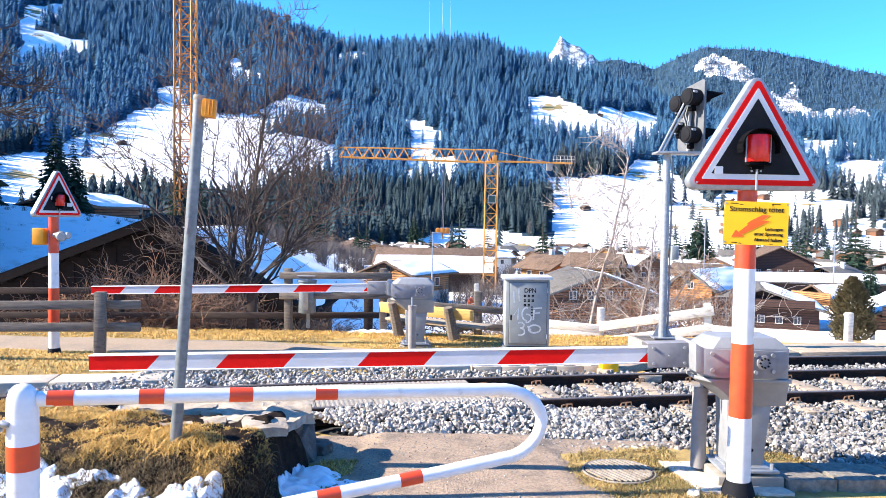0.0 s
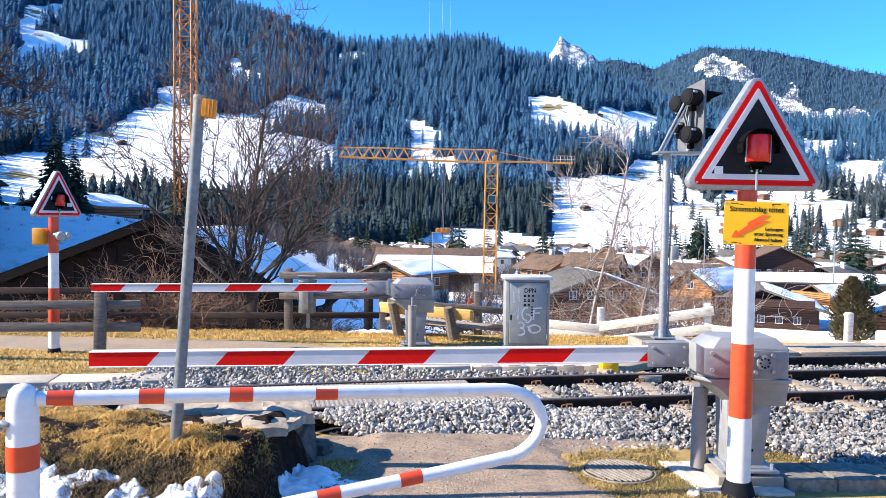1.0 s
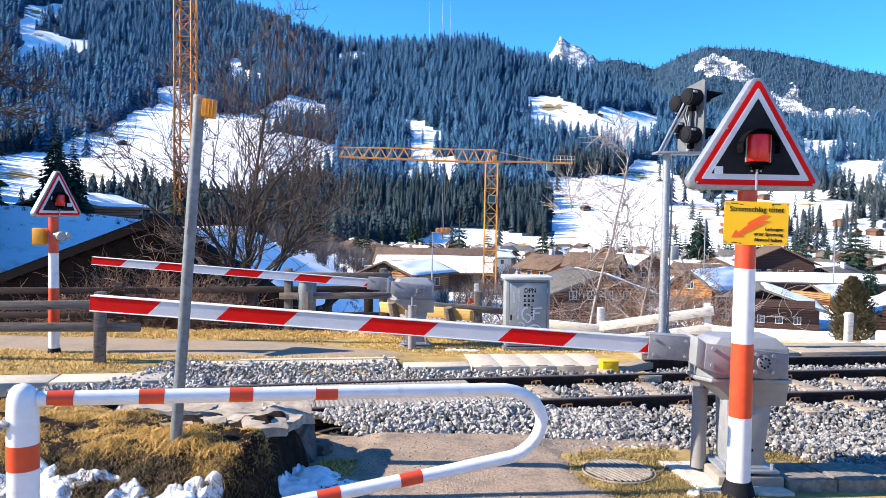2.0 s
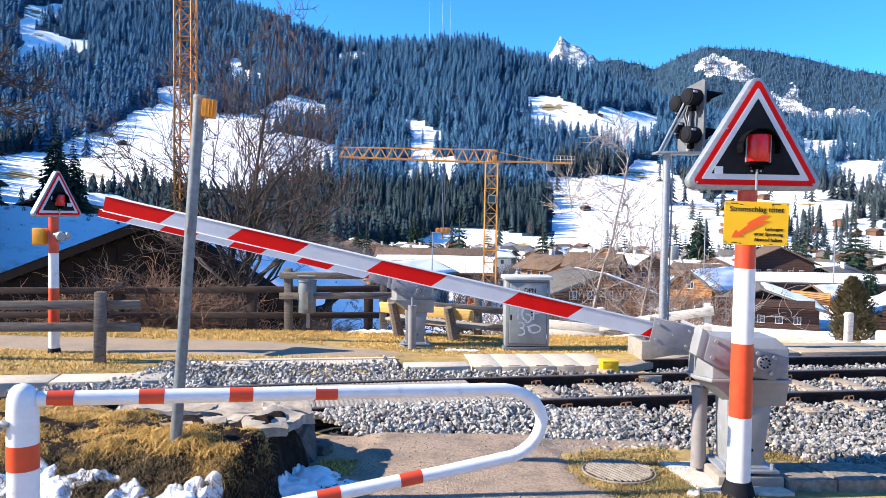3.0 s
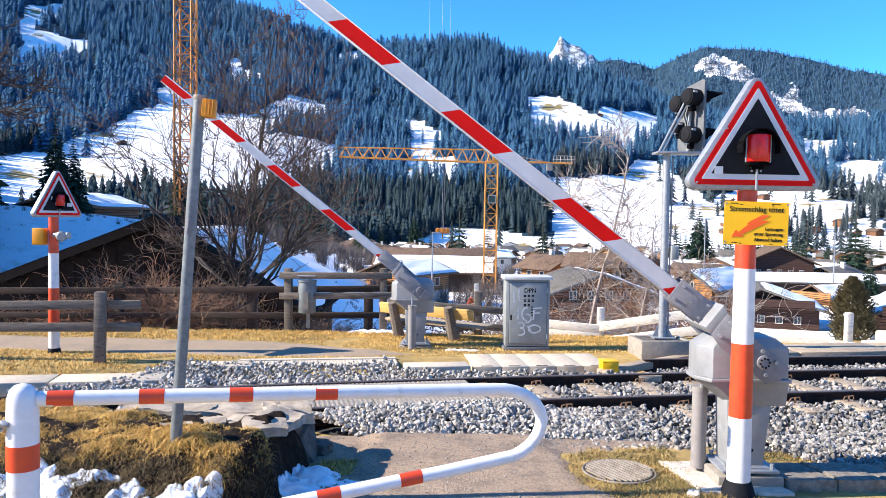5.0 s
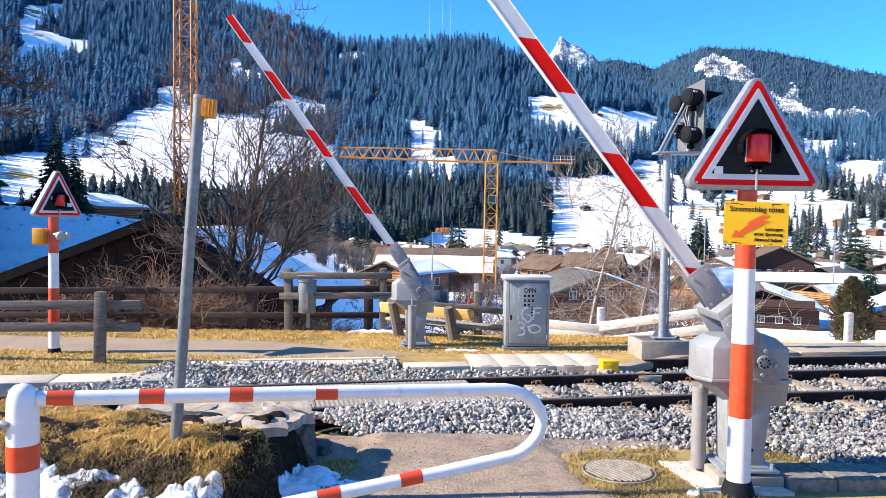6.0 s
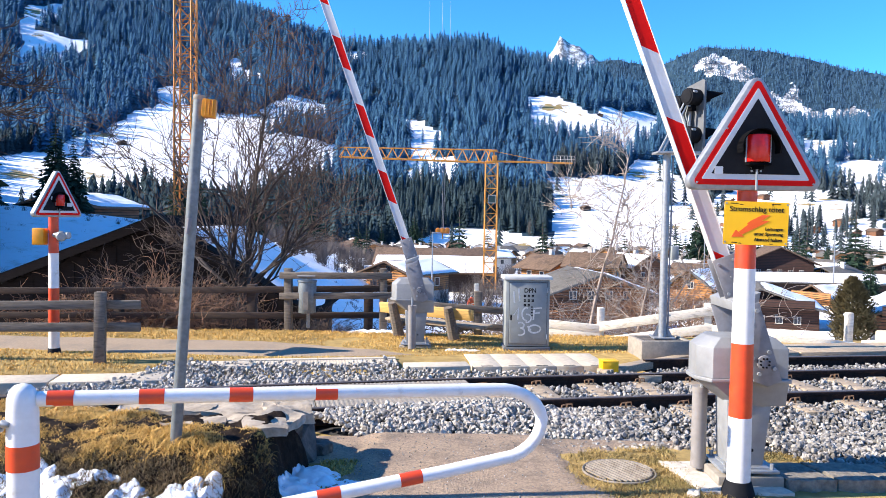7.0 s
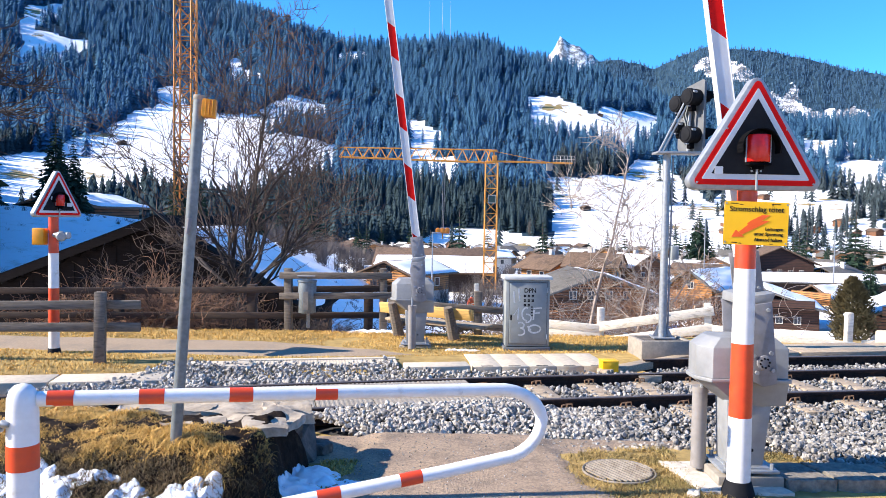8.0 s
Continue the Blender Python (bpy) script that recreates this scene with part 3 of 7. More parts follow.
def build_woods():
    for name, count, r0, r1, a0, a1, tiers, n, kinds, label in (
            ("near_forest", 9000, 340, 800, -35, 34, 8, 7, 8, "dark spruces at the foot of the mountain"),
            ("spruce_forest", 15500, 780, 1650, -35, 34, 7, 5, 10, "dense spruce forest on the mountain slopes, blue haze in its colour"),
            ("ridge_forest", 4200, 1500, 2150, -35, -8, 6, 5, 8, "spruce forest along the high ridge, blue haze in its colour"),
            ("far_forest", 24000, 1750, 2820, 5, 36, 3, 5, 6, "distant forest on the far mountain, grey-blue haze in its colour")):
        shapes = [conifer_shape(s, tiers, n) for s in range(kinds)]
        az, q = np.radians(np.random.uniform(a0, a1, count)), np.random.uniform(0, 1, count)
        r = r0 + (r1 - r0) * q ** 0.9
        x, y = r * np.sin(az), r * np.cos(az)
        grove = (ripple(x / 38, y / 38, 61) > 0.42) & (np.random.uniform(0, 1, count) < 0.75) & (az > 0.28) & (r > 560)
        keep = wooded(x, y) | grove | ((np.random.uniform(0, 1, count) < np.where(az > 0.3, 0.03, 0.004)) & (r > 420))
        keep &= (r0 > 500) | (az < 0.135) | (np.random.uniform(0, 1, count) < 0.35)
        x, y = x[keep], y[keep]
        h = np.random.triangular(10, 24, 36, len(x)) * (0.78 if r0 < 500 else 1.0 if r0 < 1600 else 0.5)
        w = h * np.random.uniform(0.8, 1.3, len(x)) * (1.0 if r0 < 500 else 1.2)
        turn = np.random.uniform(0, 6.28, len(x))
        # Sunlit hillside trees take a lighter colour with less haze blue.
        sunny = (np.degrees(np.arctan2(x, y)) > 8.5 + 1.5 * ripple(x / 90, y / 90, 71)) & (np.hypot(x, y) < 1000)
        stands = [(name, label, ~sunny, FOOT_SPRUCE if r0 < 500 else HAZE_SPRUCE if r0 < 1000 else FAR_HAZE_SPRUCE)]
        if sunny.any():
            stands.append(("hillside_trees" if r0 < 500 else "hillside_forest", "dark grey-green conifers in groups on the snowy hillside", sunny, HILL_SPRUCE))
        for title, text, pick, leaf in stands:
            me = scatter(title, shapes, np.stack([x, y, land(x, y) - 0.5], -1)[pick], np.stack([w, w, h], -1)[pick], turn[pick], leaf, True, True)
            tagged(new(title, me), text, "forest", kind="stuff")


build_woods()


def bush_shape(seed, n=120):
    """A loose leafless clump: many thin upright slivers."""
    rng = np.random.RandomState(seed)
    v, f = [], []
    for k in range(n):
        a, t = rng.uniform(0, 6.28), rng.uniform(0.1, 0.75)
        base = np.array((rng.uniform(-0.1, 0.1), rng.uniform(-0.1, 0.1), rng.uniform(0, 0.35)))
        tip = base + np.array((math.cos(a) * t * 0.6, math.sin(a) * t * 0.6, rng.uniform(0.35, 0.65)))
        s = np.array((-math.sin(a), math.cos(a), 0)) * rng.uniform(0.0025, 0.008)
        v += [base - s, base + s, tip]
        f.append((3 * k, 3 * k + 1, 3 * k + 2))
    return np.array(v), np.array(f)


def build_bare_woods():
    shapes = [bush_shape(s) for s in range(6)]
    for name, count, r0, r1, a0, a1, h0, h1, label in (
            ("bare_wood", 1700, 470, 1250, -32, 33, 9, 17, "grey-brown leafless trees among the spruces"),
            ("village_bushes", 2700, 85, 560, -13, 33, 1.5, 5.5, "leafless brown bushes between the village houses"),
            ("slope_tufts", 420, 21, 60, -32, -5, 0.2, 0.75, "dead brown tufts poking out of the shaded snow")):
        az, q = np.radians(np.random.uniform(a0, a1, count)), np.random.uniform(0, 1, count)
        r = r0 + (r1 - r0) * q
        x, y = r * np.sin(az), r * np.cos(az)
        keep = (ripple(x / 55, y / 55, 51) > 0.15) & wooded(x, y) if r0 > 400 else ripple(x / 55, y / 55, 51) > -0.5
        x, y = x[keep], y[keep]
        h = np.random.uniform(h0, h1, len(x))
        w = h * np.random.uniform(0.8, 1.3, len(x))
        me = scatter(name, shapes, np.stack([x, y, land(x, y) - 0.3], -1), np.stack([w, w, h], -1), np.random.uniform(0, 6.28, len(x)), BARE_WOOD if r0 > 80 else TWIG)
        tagged(new(name, me), label, "bushes", kind="stuff")


build_bare_woods()


# ---- the track ----
def rail_piece(name, u0, u1, v, label):
    prof = [(-0.06, -0.1), (0.06, -0.1), (0.06, -0.09), (0.012, -0.07), (0.012, 0.01), (0.033, 0.02), (0.033, 0.046), (0.026, 0.051),
            (-0.026, 0.051), (-0.033, 0.046), (-0.033, 0.02), (-0.012, 0.01), (-0.012, -0.07), (-0.06, -0.09)]
    cap = [(-0.026, 0.05), (0.026, 0.05), (0.024, 0.0555), (-0.024, 0.0555)]
    us = [u0] + [u for u in np.arange(-20, 8, 0.5) if u0 < u < u1] + [u1]
    ob = thing(name, Matrix.Translation(TRACK_AT) @ pose(0, 0, 0, 0, 0, math.degrees(TRACK_YAW)), label, "rail")
    for child, outline, mat, tag in (("rail_web", prof, RUST, "rust-brown rail web and foot"), ("rail_head", cap, RAIL_TOP, "worn shiny running surface")):
        bm = bm_new()
        rings = [[bm.verts.new((u, v + float(bend(u)) + a, z)) for a, z in outline] for u in us]
        n = len(outline)
        for r0, r1 in zip(rings, rings[1:]):
            for k in range(n):
                bm.faces.new((r0[k], r1[k], r1[(k + 1) % n], r0[(k + 1) % n]))
        bm.faces.new(rings[0]), bm.faces.new(rings[-1][::-1])
        bmesh.ops.recalc_face_normals(bm, faces=bm.faces)
        part(child, bm, mat, ob, tag)
    return ob


rail_piece("rail", -40, 40, 0.0, "rust-brown steel rail bedded in grey ballast")
rail_piece("rail", -40, 40, 1.06, "rust-brown steel rail bedded in grey ballast")
rail_piece("rail", 1.35, 40, 1.92, "rust-brown siding rail along a concrete edge")


def sleeper_bm():
    bm = bm_new()
    box(bm, (0, 0, -0.16), (0.24, 2.0, 0.12))
    return bm


sleeper_mesh = finish("sleeper", sleeper_bm(), PLANK, 0.012)
for k in range(46):
    u = -1.0 + k * 0.62 if k < 30 else -5.8 - (k - 30) * 0.62
    ob = tagged(new("sleeper", sleeper_mesh), "grey concrete railway sleeper sunk in ballast", "sleeper", "sleepers under the track")
    ob.matrix_basis = Matrix.Translation(along(u, 0.53 + float(bend(u)), 0.066)) @ pose(0, 0, 0, 0, 0, math.degrees(TRACK_YAW))
    for v in (0.02, 1.08):
        for s in (-0.105, 0.105):
            bm = bm_new()
            rod(bm, (0, v - 0.55 + s, -0.1), (0, v - 0.55 + s, -0.05), 0.012, n=8)
            j = random.uniform(-0.02, 0.02)
            sweep(bm, [(-0.06 + j, v - 0.55 + s, -0.09), (-0.05, v - 0.55 + s, -0.055), (j, v - 0.55 + s * 0.8, -0.052 + j * 0.5), (0.05, v - 0.55 + s, -0.045), (0.06, v - 0.55 + s, -0.09)], 0.008, 6)
            if k < 8:
                part("rail_clip", bm, CLIP, ob, "rusty spring clip")
            else:
                bm.free()


def stone_shape(seed):
    """A broken stone: the hull of a few points, with flat faces and sharp edges."""
    rng = np.random.RandomState(seed)
    bm = bm_new()
    for p in rng.normal(size=(17, 3)):
        p = p / np.linalg.norm(p) * rng.uniform(0.85, 1.15)
        bm.verts.new(p)
    r = bmesh.ops.convex_hull(bm, input=bm.verts)
    loose = [e for e in r["geom_interior"] + r["geom_unused"] if isinstance(e, bmesh.types.BMVert)]
    bmesh.ops.delete(bm, geom=list(set(loose)), context="VERTS")
    bmesh.ops.triangulate(bm, faces=bm.faces[:])
    bm.verts.index_update()
    out = np.array([v.co[:] for v in bm.verts]), np.array([[v.index for v in f.verts] for f in bm.faces])
    bm.free()
    return out


STONES = [stone_shape(s) for s in range(12)]


def ballast_front(u):
    return np.interp(u, (-9, -3.2, -2.9, -2.24, -1.49, -0.91, 0.21, 0.85, 1.15, 6), (-0.2, -0.2, -0.15, -0.88, -0.82, -1.2, -1.5, -1.75, -2.32, -2.32))


def ballast_back(u):
    return np.interp(u, (-9, -5.05, -4.55, -1.85, -1.8, -0.95, 0.9, 2, 3, 8), (1.27, 1.27, 2.2, 2.2, 1.8, 1.65, 1.5, 1.8, 1.85, 1.85))


def build_ballast():
    pts = []
    for n, u0, u1, big in ((42000, -5.6, 5.5, 0.03), (6000, -9, 9, 0.033)):
        u = np.random.uniform(u0, u1, n)
        v = np.random.uniform(-2.4, 2.7, n)
        wob = 0.06 * ripple(u * 3, v * 3, 2)
        ok = (v > ballast_front(u) + wob) & (v < ballast_back(u) - bend(u) + wob)
        ok &= ~((u < -1.15) & (u > -3.95) & (v > 0.0) & (v < 1.15))
        ok &= (np.abs(v) > 0.085) & (np.abs(v - 1.06) > 0.085)
        ok &= ~((np.abs((u + 1.0 + 0.31) % 0.62 - 0.31) < 0.105) & (v > -0.13) & (v < 1.25) & (np.random.uniform(0, 1, n) < 0.86))
        pts.append(np.stack([u[ok], v[ok]], -1))
    u, v = np.random.uniform(0.9, 4.4, 6500), np.random.uniform(-2.32, -1.3, 6500)
    ok = v > ballast_front(u) + 0.05 * ripple(u * 4, v * 4, 2)
    pts.append(np.stack([u[ok], v[ok]], -1))
    u, v = np.random.uniform(-3.2, 0.2, 7000), np.random.uniform(-0.95, -0.09, 7000)
    ok = v > ballast_front(u) + 0.05
    pts.append(np.stack([u[ok], v[ok]], -1))
    uv = np.concatenate(pts)
    flat_v = uv[:, 1].copy()
    uv[:, 1] += bend(uv[:, 0])
    c, s = math.cos(TRACK_YAW), math.sin(TRACK_YAW)
    x, y = TRACK_AT.x + uv[:, 0] * c - uv[:, 1] * s, TRACK_AT.y + uv[:, 0] * s + uv[:, 1] * c
    shoulder = np.clip((uv[:, 1] - ballast_front(uv[:, 0])) / 0.4, 0, 1)
    z = np.maximum(-0.105, land(x, y) - 0.005) + 0.04 * shoulder + np.random.uniform(-0.02, 0.035, len(x)) + 0.02 * ripple(x * 2, y * 2, 6)
    z = z + 0.065 * np.clip((-3.85 - uv[:, 0]) / 0.2, 0, 1) * (flat_v > -0.3)
    z = z + 0.12 * np.clip((-0.4 - uv[:, 0]) / 0.5, 0, 1) * (flat_v < 0) * np.clip((flat_v + 0.75) / 0.35, 0, 1)
    z = z + 0.05 * np.clip((uv[:, 1] - ballast_back(uv[:, 0]) + 0.4) / 0.25, 0, 1) * (uv[:, 0] > -4.7) * (uv[:, 0] < 1.0)
    size = np.random.triangular(0.009, 0.018, 0.034, (len(x), 1)) * np.random.uniform(0.6, 1.25, (len(x), 3))
    turns = random_turns(len(x))
    paler = uv[:, 0] + 0.5 * ripple(x * 2, y * 2, 16) < -0.15
    for name, pick, mat, label in (("ballast", ~paler, STONE, "loose grey broken-stone ballast between the rails"),
                                   ("paler_ballast", paler, PALER_STONE, "loose whitish broken-stone ballast beside the crossing deck")):
        me = scatter(name, STONES, np.stack([x, y, z], -1)[pick], size[pick], turns[pick], mat)
        tagged(new(name, me), label, "gravel", kind="stuff")
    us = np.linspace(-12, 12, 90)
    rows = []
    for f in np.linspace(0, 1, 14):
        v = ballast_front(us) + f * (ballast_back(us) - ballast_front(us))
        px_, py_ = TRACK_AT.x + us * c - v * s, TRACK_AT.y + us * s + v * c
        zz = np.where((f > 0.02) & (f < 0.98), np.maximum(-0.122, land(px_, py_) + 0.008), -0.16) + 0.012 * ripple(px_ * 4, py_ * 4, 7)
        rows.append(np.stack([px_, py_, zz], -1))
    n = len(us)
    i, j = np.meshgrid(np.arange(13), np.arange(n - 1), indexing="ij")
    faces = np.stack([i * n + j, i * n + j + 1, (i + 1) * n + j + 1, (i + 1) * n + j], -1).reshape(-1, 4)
    me = raw("gap_shade_bed", np.concatenate(rows), faces, GAP_SHADE, True)
    tagged(new("gap_shade_bed", me), "gravel bed under the ballast, dark for the shade between stones", "gravel bed", kind="structure")


build_ballast()

# level-crossing panels between the rails
deck = thing("crossing_deck", Matrix.Translation(along(-2.55, 0.38)) @ pose(0, 0, 0, 0, 0, math.degrees(TRACK_YAW) + 3.4),
             "grey ribbed crossing panels between the rails", "crossing deck")
for k in range(5):
    bm = bm_new()
    plate(bm, comb(-0.275, 0.275, 12, 0.0465, 0.05, -0.12), -0.47, 0.47)
    part("panel", bm, CONCRETE, deck, at=pose(-1.12 + k * 0.56, 0, 0))


def block(name, u0, u1, v0, v1, z0, z1, material, label, category="kerb", bevel=0.012, kind="structure", yaw=0.0):
    bm = bm_new()
    box(bm, (0, 0, 0), (u1 - u0, v1 - v0, z1 - z0))
    return solo(name, bm, material, Matrix.Translation(along((u0 + u1) / 2, (v0 + v1) / 2, (z0 + z1) / 2)) @ pose(0, 0, 0, 0, 0, math.degrees(TRACK_YAW) + yaw),
                label, category, kind=kind, bevel=bevel)


for k in range(3):
    block("kerb", -7.9 + k * 1.15, -6.77 + k * 1.15, 1.36, 1.78, -0.2, 0.02, PALE_CONCRETE, "pale concrete kerb beside the ballast")
slab_a = thing("ribbed_slab", Matrix.Translation(along(-2.78, 2.43)) @ pose(0, 0, 0, 0, 0, math.degrees(TRACK_YAW)), "pale concrete edge slab with drain slots", "slab", kind="structure")
for k in range(2):
    bm = bm_new()
    plate(bm, comb(-0.495, 0.495, 26, -0.0135, -0.01, -0.19), -0.22, 0.12)
    box(bm, (0, 0.17, -0.1), (0.99, 0.1, 0.2))
    part("slab", bm, PALE_CONCRETE, slab_a, at=pose(-0.5 + k * 1.0, 0, 0))
for a, b, w in (((-3.42, 8.45), (-3.08, 9.05), 0.2), ((-3.05, 9.12), (-2.3, 9.24), 0.34)):
    bm = bm_new()
    beam(bm, (*a, -0.06), (*b, -0.06), w, 0.16)
    solo("kerb", bm, PALE_CONCRETE, pose(0, 0, 0), "pale concrete kerb beside the ballast", "kerb", kind="structure", bevel=0.012)
block("kerb", -1.74, -0.94, 1.82, 2.12, -0.16, 0.025, PALE_CONCRETE, "pale concrete kerb beside the far barrier")
slab_b = thing("cable_trough", Matrix.Translation(along(0.0, 2.34)) @ pose(0, 0, 0, 0, 0, math.degrees(TRACK_YAW) - 3), "pale concrete trough with lid slabs before the cabinet", "slab", kind="structure")
for k in range(5):
    bm = bm_new()
    box(bm, (-0.68 + k * 0.35, 0, -0.075), (0.346, 0.88, 0.13), (0, 0, random.uniform(-0.2, 0.2)))
    lid = part("slab", bm, PALE_CONCRETE, slab_b, bevel=0.004)
    # A dark strip paints the shade of a slot; the lid is solid.
    bm = bm_new()
    box(bm, (-0.68 + k * 0.35, -0.405, -0.012), (0.15, 0.05, 0.008))
    part("slot_shade", bm, ROCK, lid, "dark strip for a shaded slot")
bm = bm_new()
box(bm, (0, 0, 0.05), (0.2, 0.17, 0.13))
box(bm, (0, 0, 0.12), (0.215, 0.185, 0.012))
solo("cable_box", bm, YELLOW_PAINT, Matrix.Translation(along(0.74, 1.6, -0.01)) @ pose(0, 0, 0, 0, 0, 5), "small yellow box at the track's edge", "box", bevel=0.008)
for a, b in (((1.95, 9.2), (2.75, 9.85)), ((2.77, 9.87), (3.6, 10.5))):
    bm = bm_new()
    beam(bm, (*a, -0.035), (*b, -0.02), 0.16, 0.1)
    solo("edge_plank", bm, PLANK, pose(0, 0, 0), "weathered pale edging plank beside the track", "kerb", kind="structure", bevel=0.01)
for k in range(6):
    block("edge_kerb", 2.2 + k * 1.52, 3.7 + k * 1.52, 2.15, 2.85, -0.2, 0.07, PLANK, "weathered tan edging behind the siding rail")

bm = bm_new()
box(bm, (0, 0, 0), (0.27, 0.05, 0.07))
box(bm, (0, 0.01, 0.04), (0.29, 0.06, 0.012))
solo("rail_contact_box", bm, FLAG, Matrix.Translation(along(1.02, 1.03, -0.01)) @ pose(0, 0, 0, 0, 0, math.degrees(TRACK_YAW)), "small tan contact box clamped to the rail", "box", bevel=0.006)


# ---- barriers ----
def barrier(m, label, post_at):
    b = thing("barrier", m, label, "barrier")
    # foot
    bm = bm_new()
    box(bm, (0.04, 0.0, -0.04), (0.46, 0.44, 0.1))
    part("plinth", bm, CONCRETE, b, "pale concrete plinth", 0.01)
    bm = bm_new()
    box(bm, (0.04, -0.02, 0.04), (0.4, 0.38, 0.02))
    box(bm, (0.04, -0.02, 0.055), (0.3, 0.3, 0.012))
    part("base_plate", bm, GALV, b, bevel=0.004)
    for x in (-0.12, 0.2):
        for y in (-0.17, 0.13):
            bm = bm_new()
            rod(bm, (x, y, 0.05), (x, y, 0.09), 0.014, n=6)
            part("bolt", bm, GALV, b)
    # leg
    bm = bm_new()
    lower = [(-0.09, 0.06), (0.16, 0.06), (0.21, 0.52), (-0.11, 0.52)]
    plate(bm, lower, -0.12, 0.12)
    part("leg", bm, ALU, b, bevel=0.012)
    # Black discs paint the dark inside two holes; the leg is solid.
    for x in (0.03, 0.075):
        bm = bm_new()
        rod(bm, (x, -0.124, 0.17), (x, -0.118, 0.17), 0.012, n=10)
        part("hole_dark_disc", bm, BLACK_PAINT, b)
    # housing: chamfered box with a flange round it
    bm = bm_new()
    plan = lambda g, z: [(-0.315 - g, -0.05, z), (-0.235 - g * 0.7, -0.17 - g, z), (0.3 + g, -0.17 - g, z), (0.3 + g, 0.22 + g, z), (-0.25 - g, 0.22 + g, z), (-0.315 - g, 0.12, z)]
    def loft(levels):
        rings = [[bm.verts.new(p) for p in lv] for lv in levels]
        n = len(rings[0])
        for r0, r1 in zip(rings, rings[1:]):
            for k in range(n):
                bm.faces.new((r0[k], r0[(k + 1) % n], r1[(k + 1) % n], r1[k]))
        bm.faces.new(rings[0][::-1]), bm.faces.new(rings[-1])
        bmesh.ops.recalc_face_normals(bm, faces=bm.faces)
    low = [(x * 0.6 + 0.1 if x < 0 else x, y * 0.8, 0.49) for x, y, z in plan(0, 0)]
    loft([low, plan(0, 0.66)])
    part("lower_housing", bm, ALU, b, bevel=0.005, angle=18)
    bm = bm_new()
    loft([plan(0.014, 0.66), plan(0.014, 0.685)])
    part("flange", bm, ALU, b, bevel=0.004)
    bm = bm_new()
    top = [(x * 0.72, y * 0.75, 0.97) for x, y, z in plan(0, 0)]
    loft([plan(-0.004, 0.685), plan(-0.004, 0.9), top])
    part("hood", bm, ALU, b, bevel=0.005, angle=18)
    # supporting tube
    bm = bm_new()
    x, y, h = post_at
    rod(bm, (x, y, -0.03), (x, y, h), 0.054, n=24)
    rod(bm, (x, y, h - 0.03), (x, y, h + 0.01), 0.06, n=24)
    part("support_tube", bm, TUBE_GREY, b, "dull brown-grey tube")
    bm = bm_new()
    rod(bm, (x, y - 0.04, h), (x, y - 0.04, h + 0.13), 0.014, n=10)
    part("stay", bm, GALV, b)
    # arm, turning about its hub
    bm = bm_new()
    plate(bm, [(0.16, 0.075), (-0.41, 0.105), (-0.41, -0.075), (-0.3, -0.105), (0.1, -0.11), (0.17, -0.03)], -0.222, -0.21)
    plate(bm, [(0.16, 0.075), (-0.41, 0.105), (-0.41, -0.075), (0.1, -0.11), (0.17, -0.03)], 0.245, 0.257)
    rod(bm, (0, -0.21, 0), (0, 0.25, 0), 0.05, n=18)
    arm = part("arm", bm, DARK_PLATE, b, "dark grey fork plates of the arm", 0.004, at=pose(0.1, 0, 0.812))
    bm = bm_new()
    plate(bm, [(-0.405, 0.103), (-0.47, 0.14), (-0.47, -0.06), (-0.405, -0.073)], -0.218, 0.25)
    part("yoke", bm, ALU, arm, "pale grey yoke", 0.004)
    bm = bm_new()
    for y in (-0.06, 0.05):
        plate(bm, [(-0.46, 0.115), (-0.76, 0.115), (-0.76, -0.055), (-0.46, -0.055)], y - 0.005, y + 0.005)
    plate(bm, [(-0.46, 0.12), (-0.76, 0.12), (-0.76, 0.112), (-0.46, 0.112)], -0.065, 0.055)
    part("bracket", bm, DARK_PLATE, arm, "dark grey bracket", 0.003)
    for x, z in ((-0.5, 0.085), (-0.5, -0.025), (-0.72, 0.085), (-0.72, -0.025), (-0.61, 0.03)):
        bm = bm_new()
        rod(bm, (x, -0.076, z), (x, -0.064, z), 0.011 if x != -0.61 else 0.006, n=8)
        part("bolt", bm, GALV, arm)
    for x, z in ((-0.36, 0.07), (-0.36, -0.045), (0.06, 0.05), (0.06, -0.06), (-0.06, 0.055), (-0.06, -0.065)):
        bm = bm_new()
        rod(bm, (x, -0.238, z), (x, -0.22, z), 0.014, n=8)
        part("bolt", bm, GALV, arm)
    bm = bm_new()
    rod(bm, (0, -0.235, 0), (0, -0.22, 0), 0.052, n=24)
    part("hub", bm, DARK_PLATE, arm, bevel=0.003)
    for k in range(8):
        q = k * math.pi / 4
        bm = bm_new()
        rod(bm, (0.032 * math.cos(q), -0.243, 0.032 * math.sin(q)), (0.032 * math.cos(q), -0.234, 0.032 * math.sin(q)), 0.007, n=6)
        part("bolt", bm, BLACK_PAINT, arm)
    # boom in red and white lengths with slanting joints
    top, low, y0, y1 = 0.08, -0.02, -0.036, 0.036
    joints = [0.725, 0.775, 1.315, 1.785, 2.31, 2.785, 3.315, 3.80, 4.29, 4.75]
    for k, (a, c) in enumerate(zip(joints, joints[1:])):
        s0 = 0.0 if k == 0 else 0.048
        s1 = 0.0 if k == len(joints) - 2 else 0.048
        bm = bm_new()
        plate(bm, [(-a - s0 * -1, top), (-c + s1, top), (-c - s1, low), (-a - s0, low)], y0, y1)
        red = k % 2 == 0
        part("red_band" if red else "white_band", bm, RED_FILM if red else WHITE_FILM, arm, "red reflective film" if red else "white film")
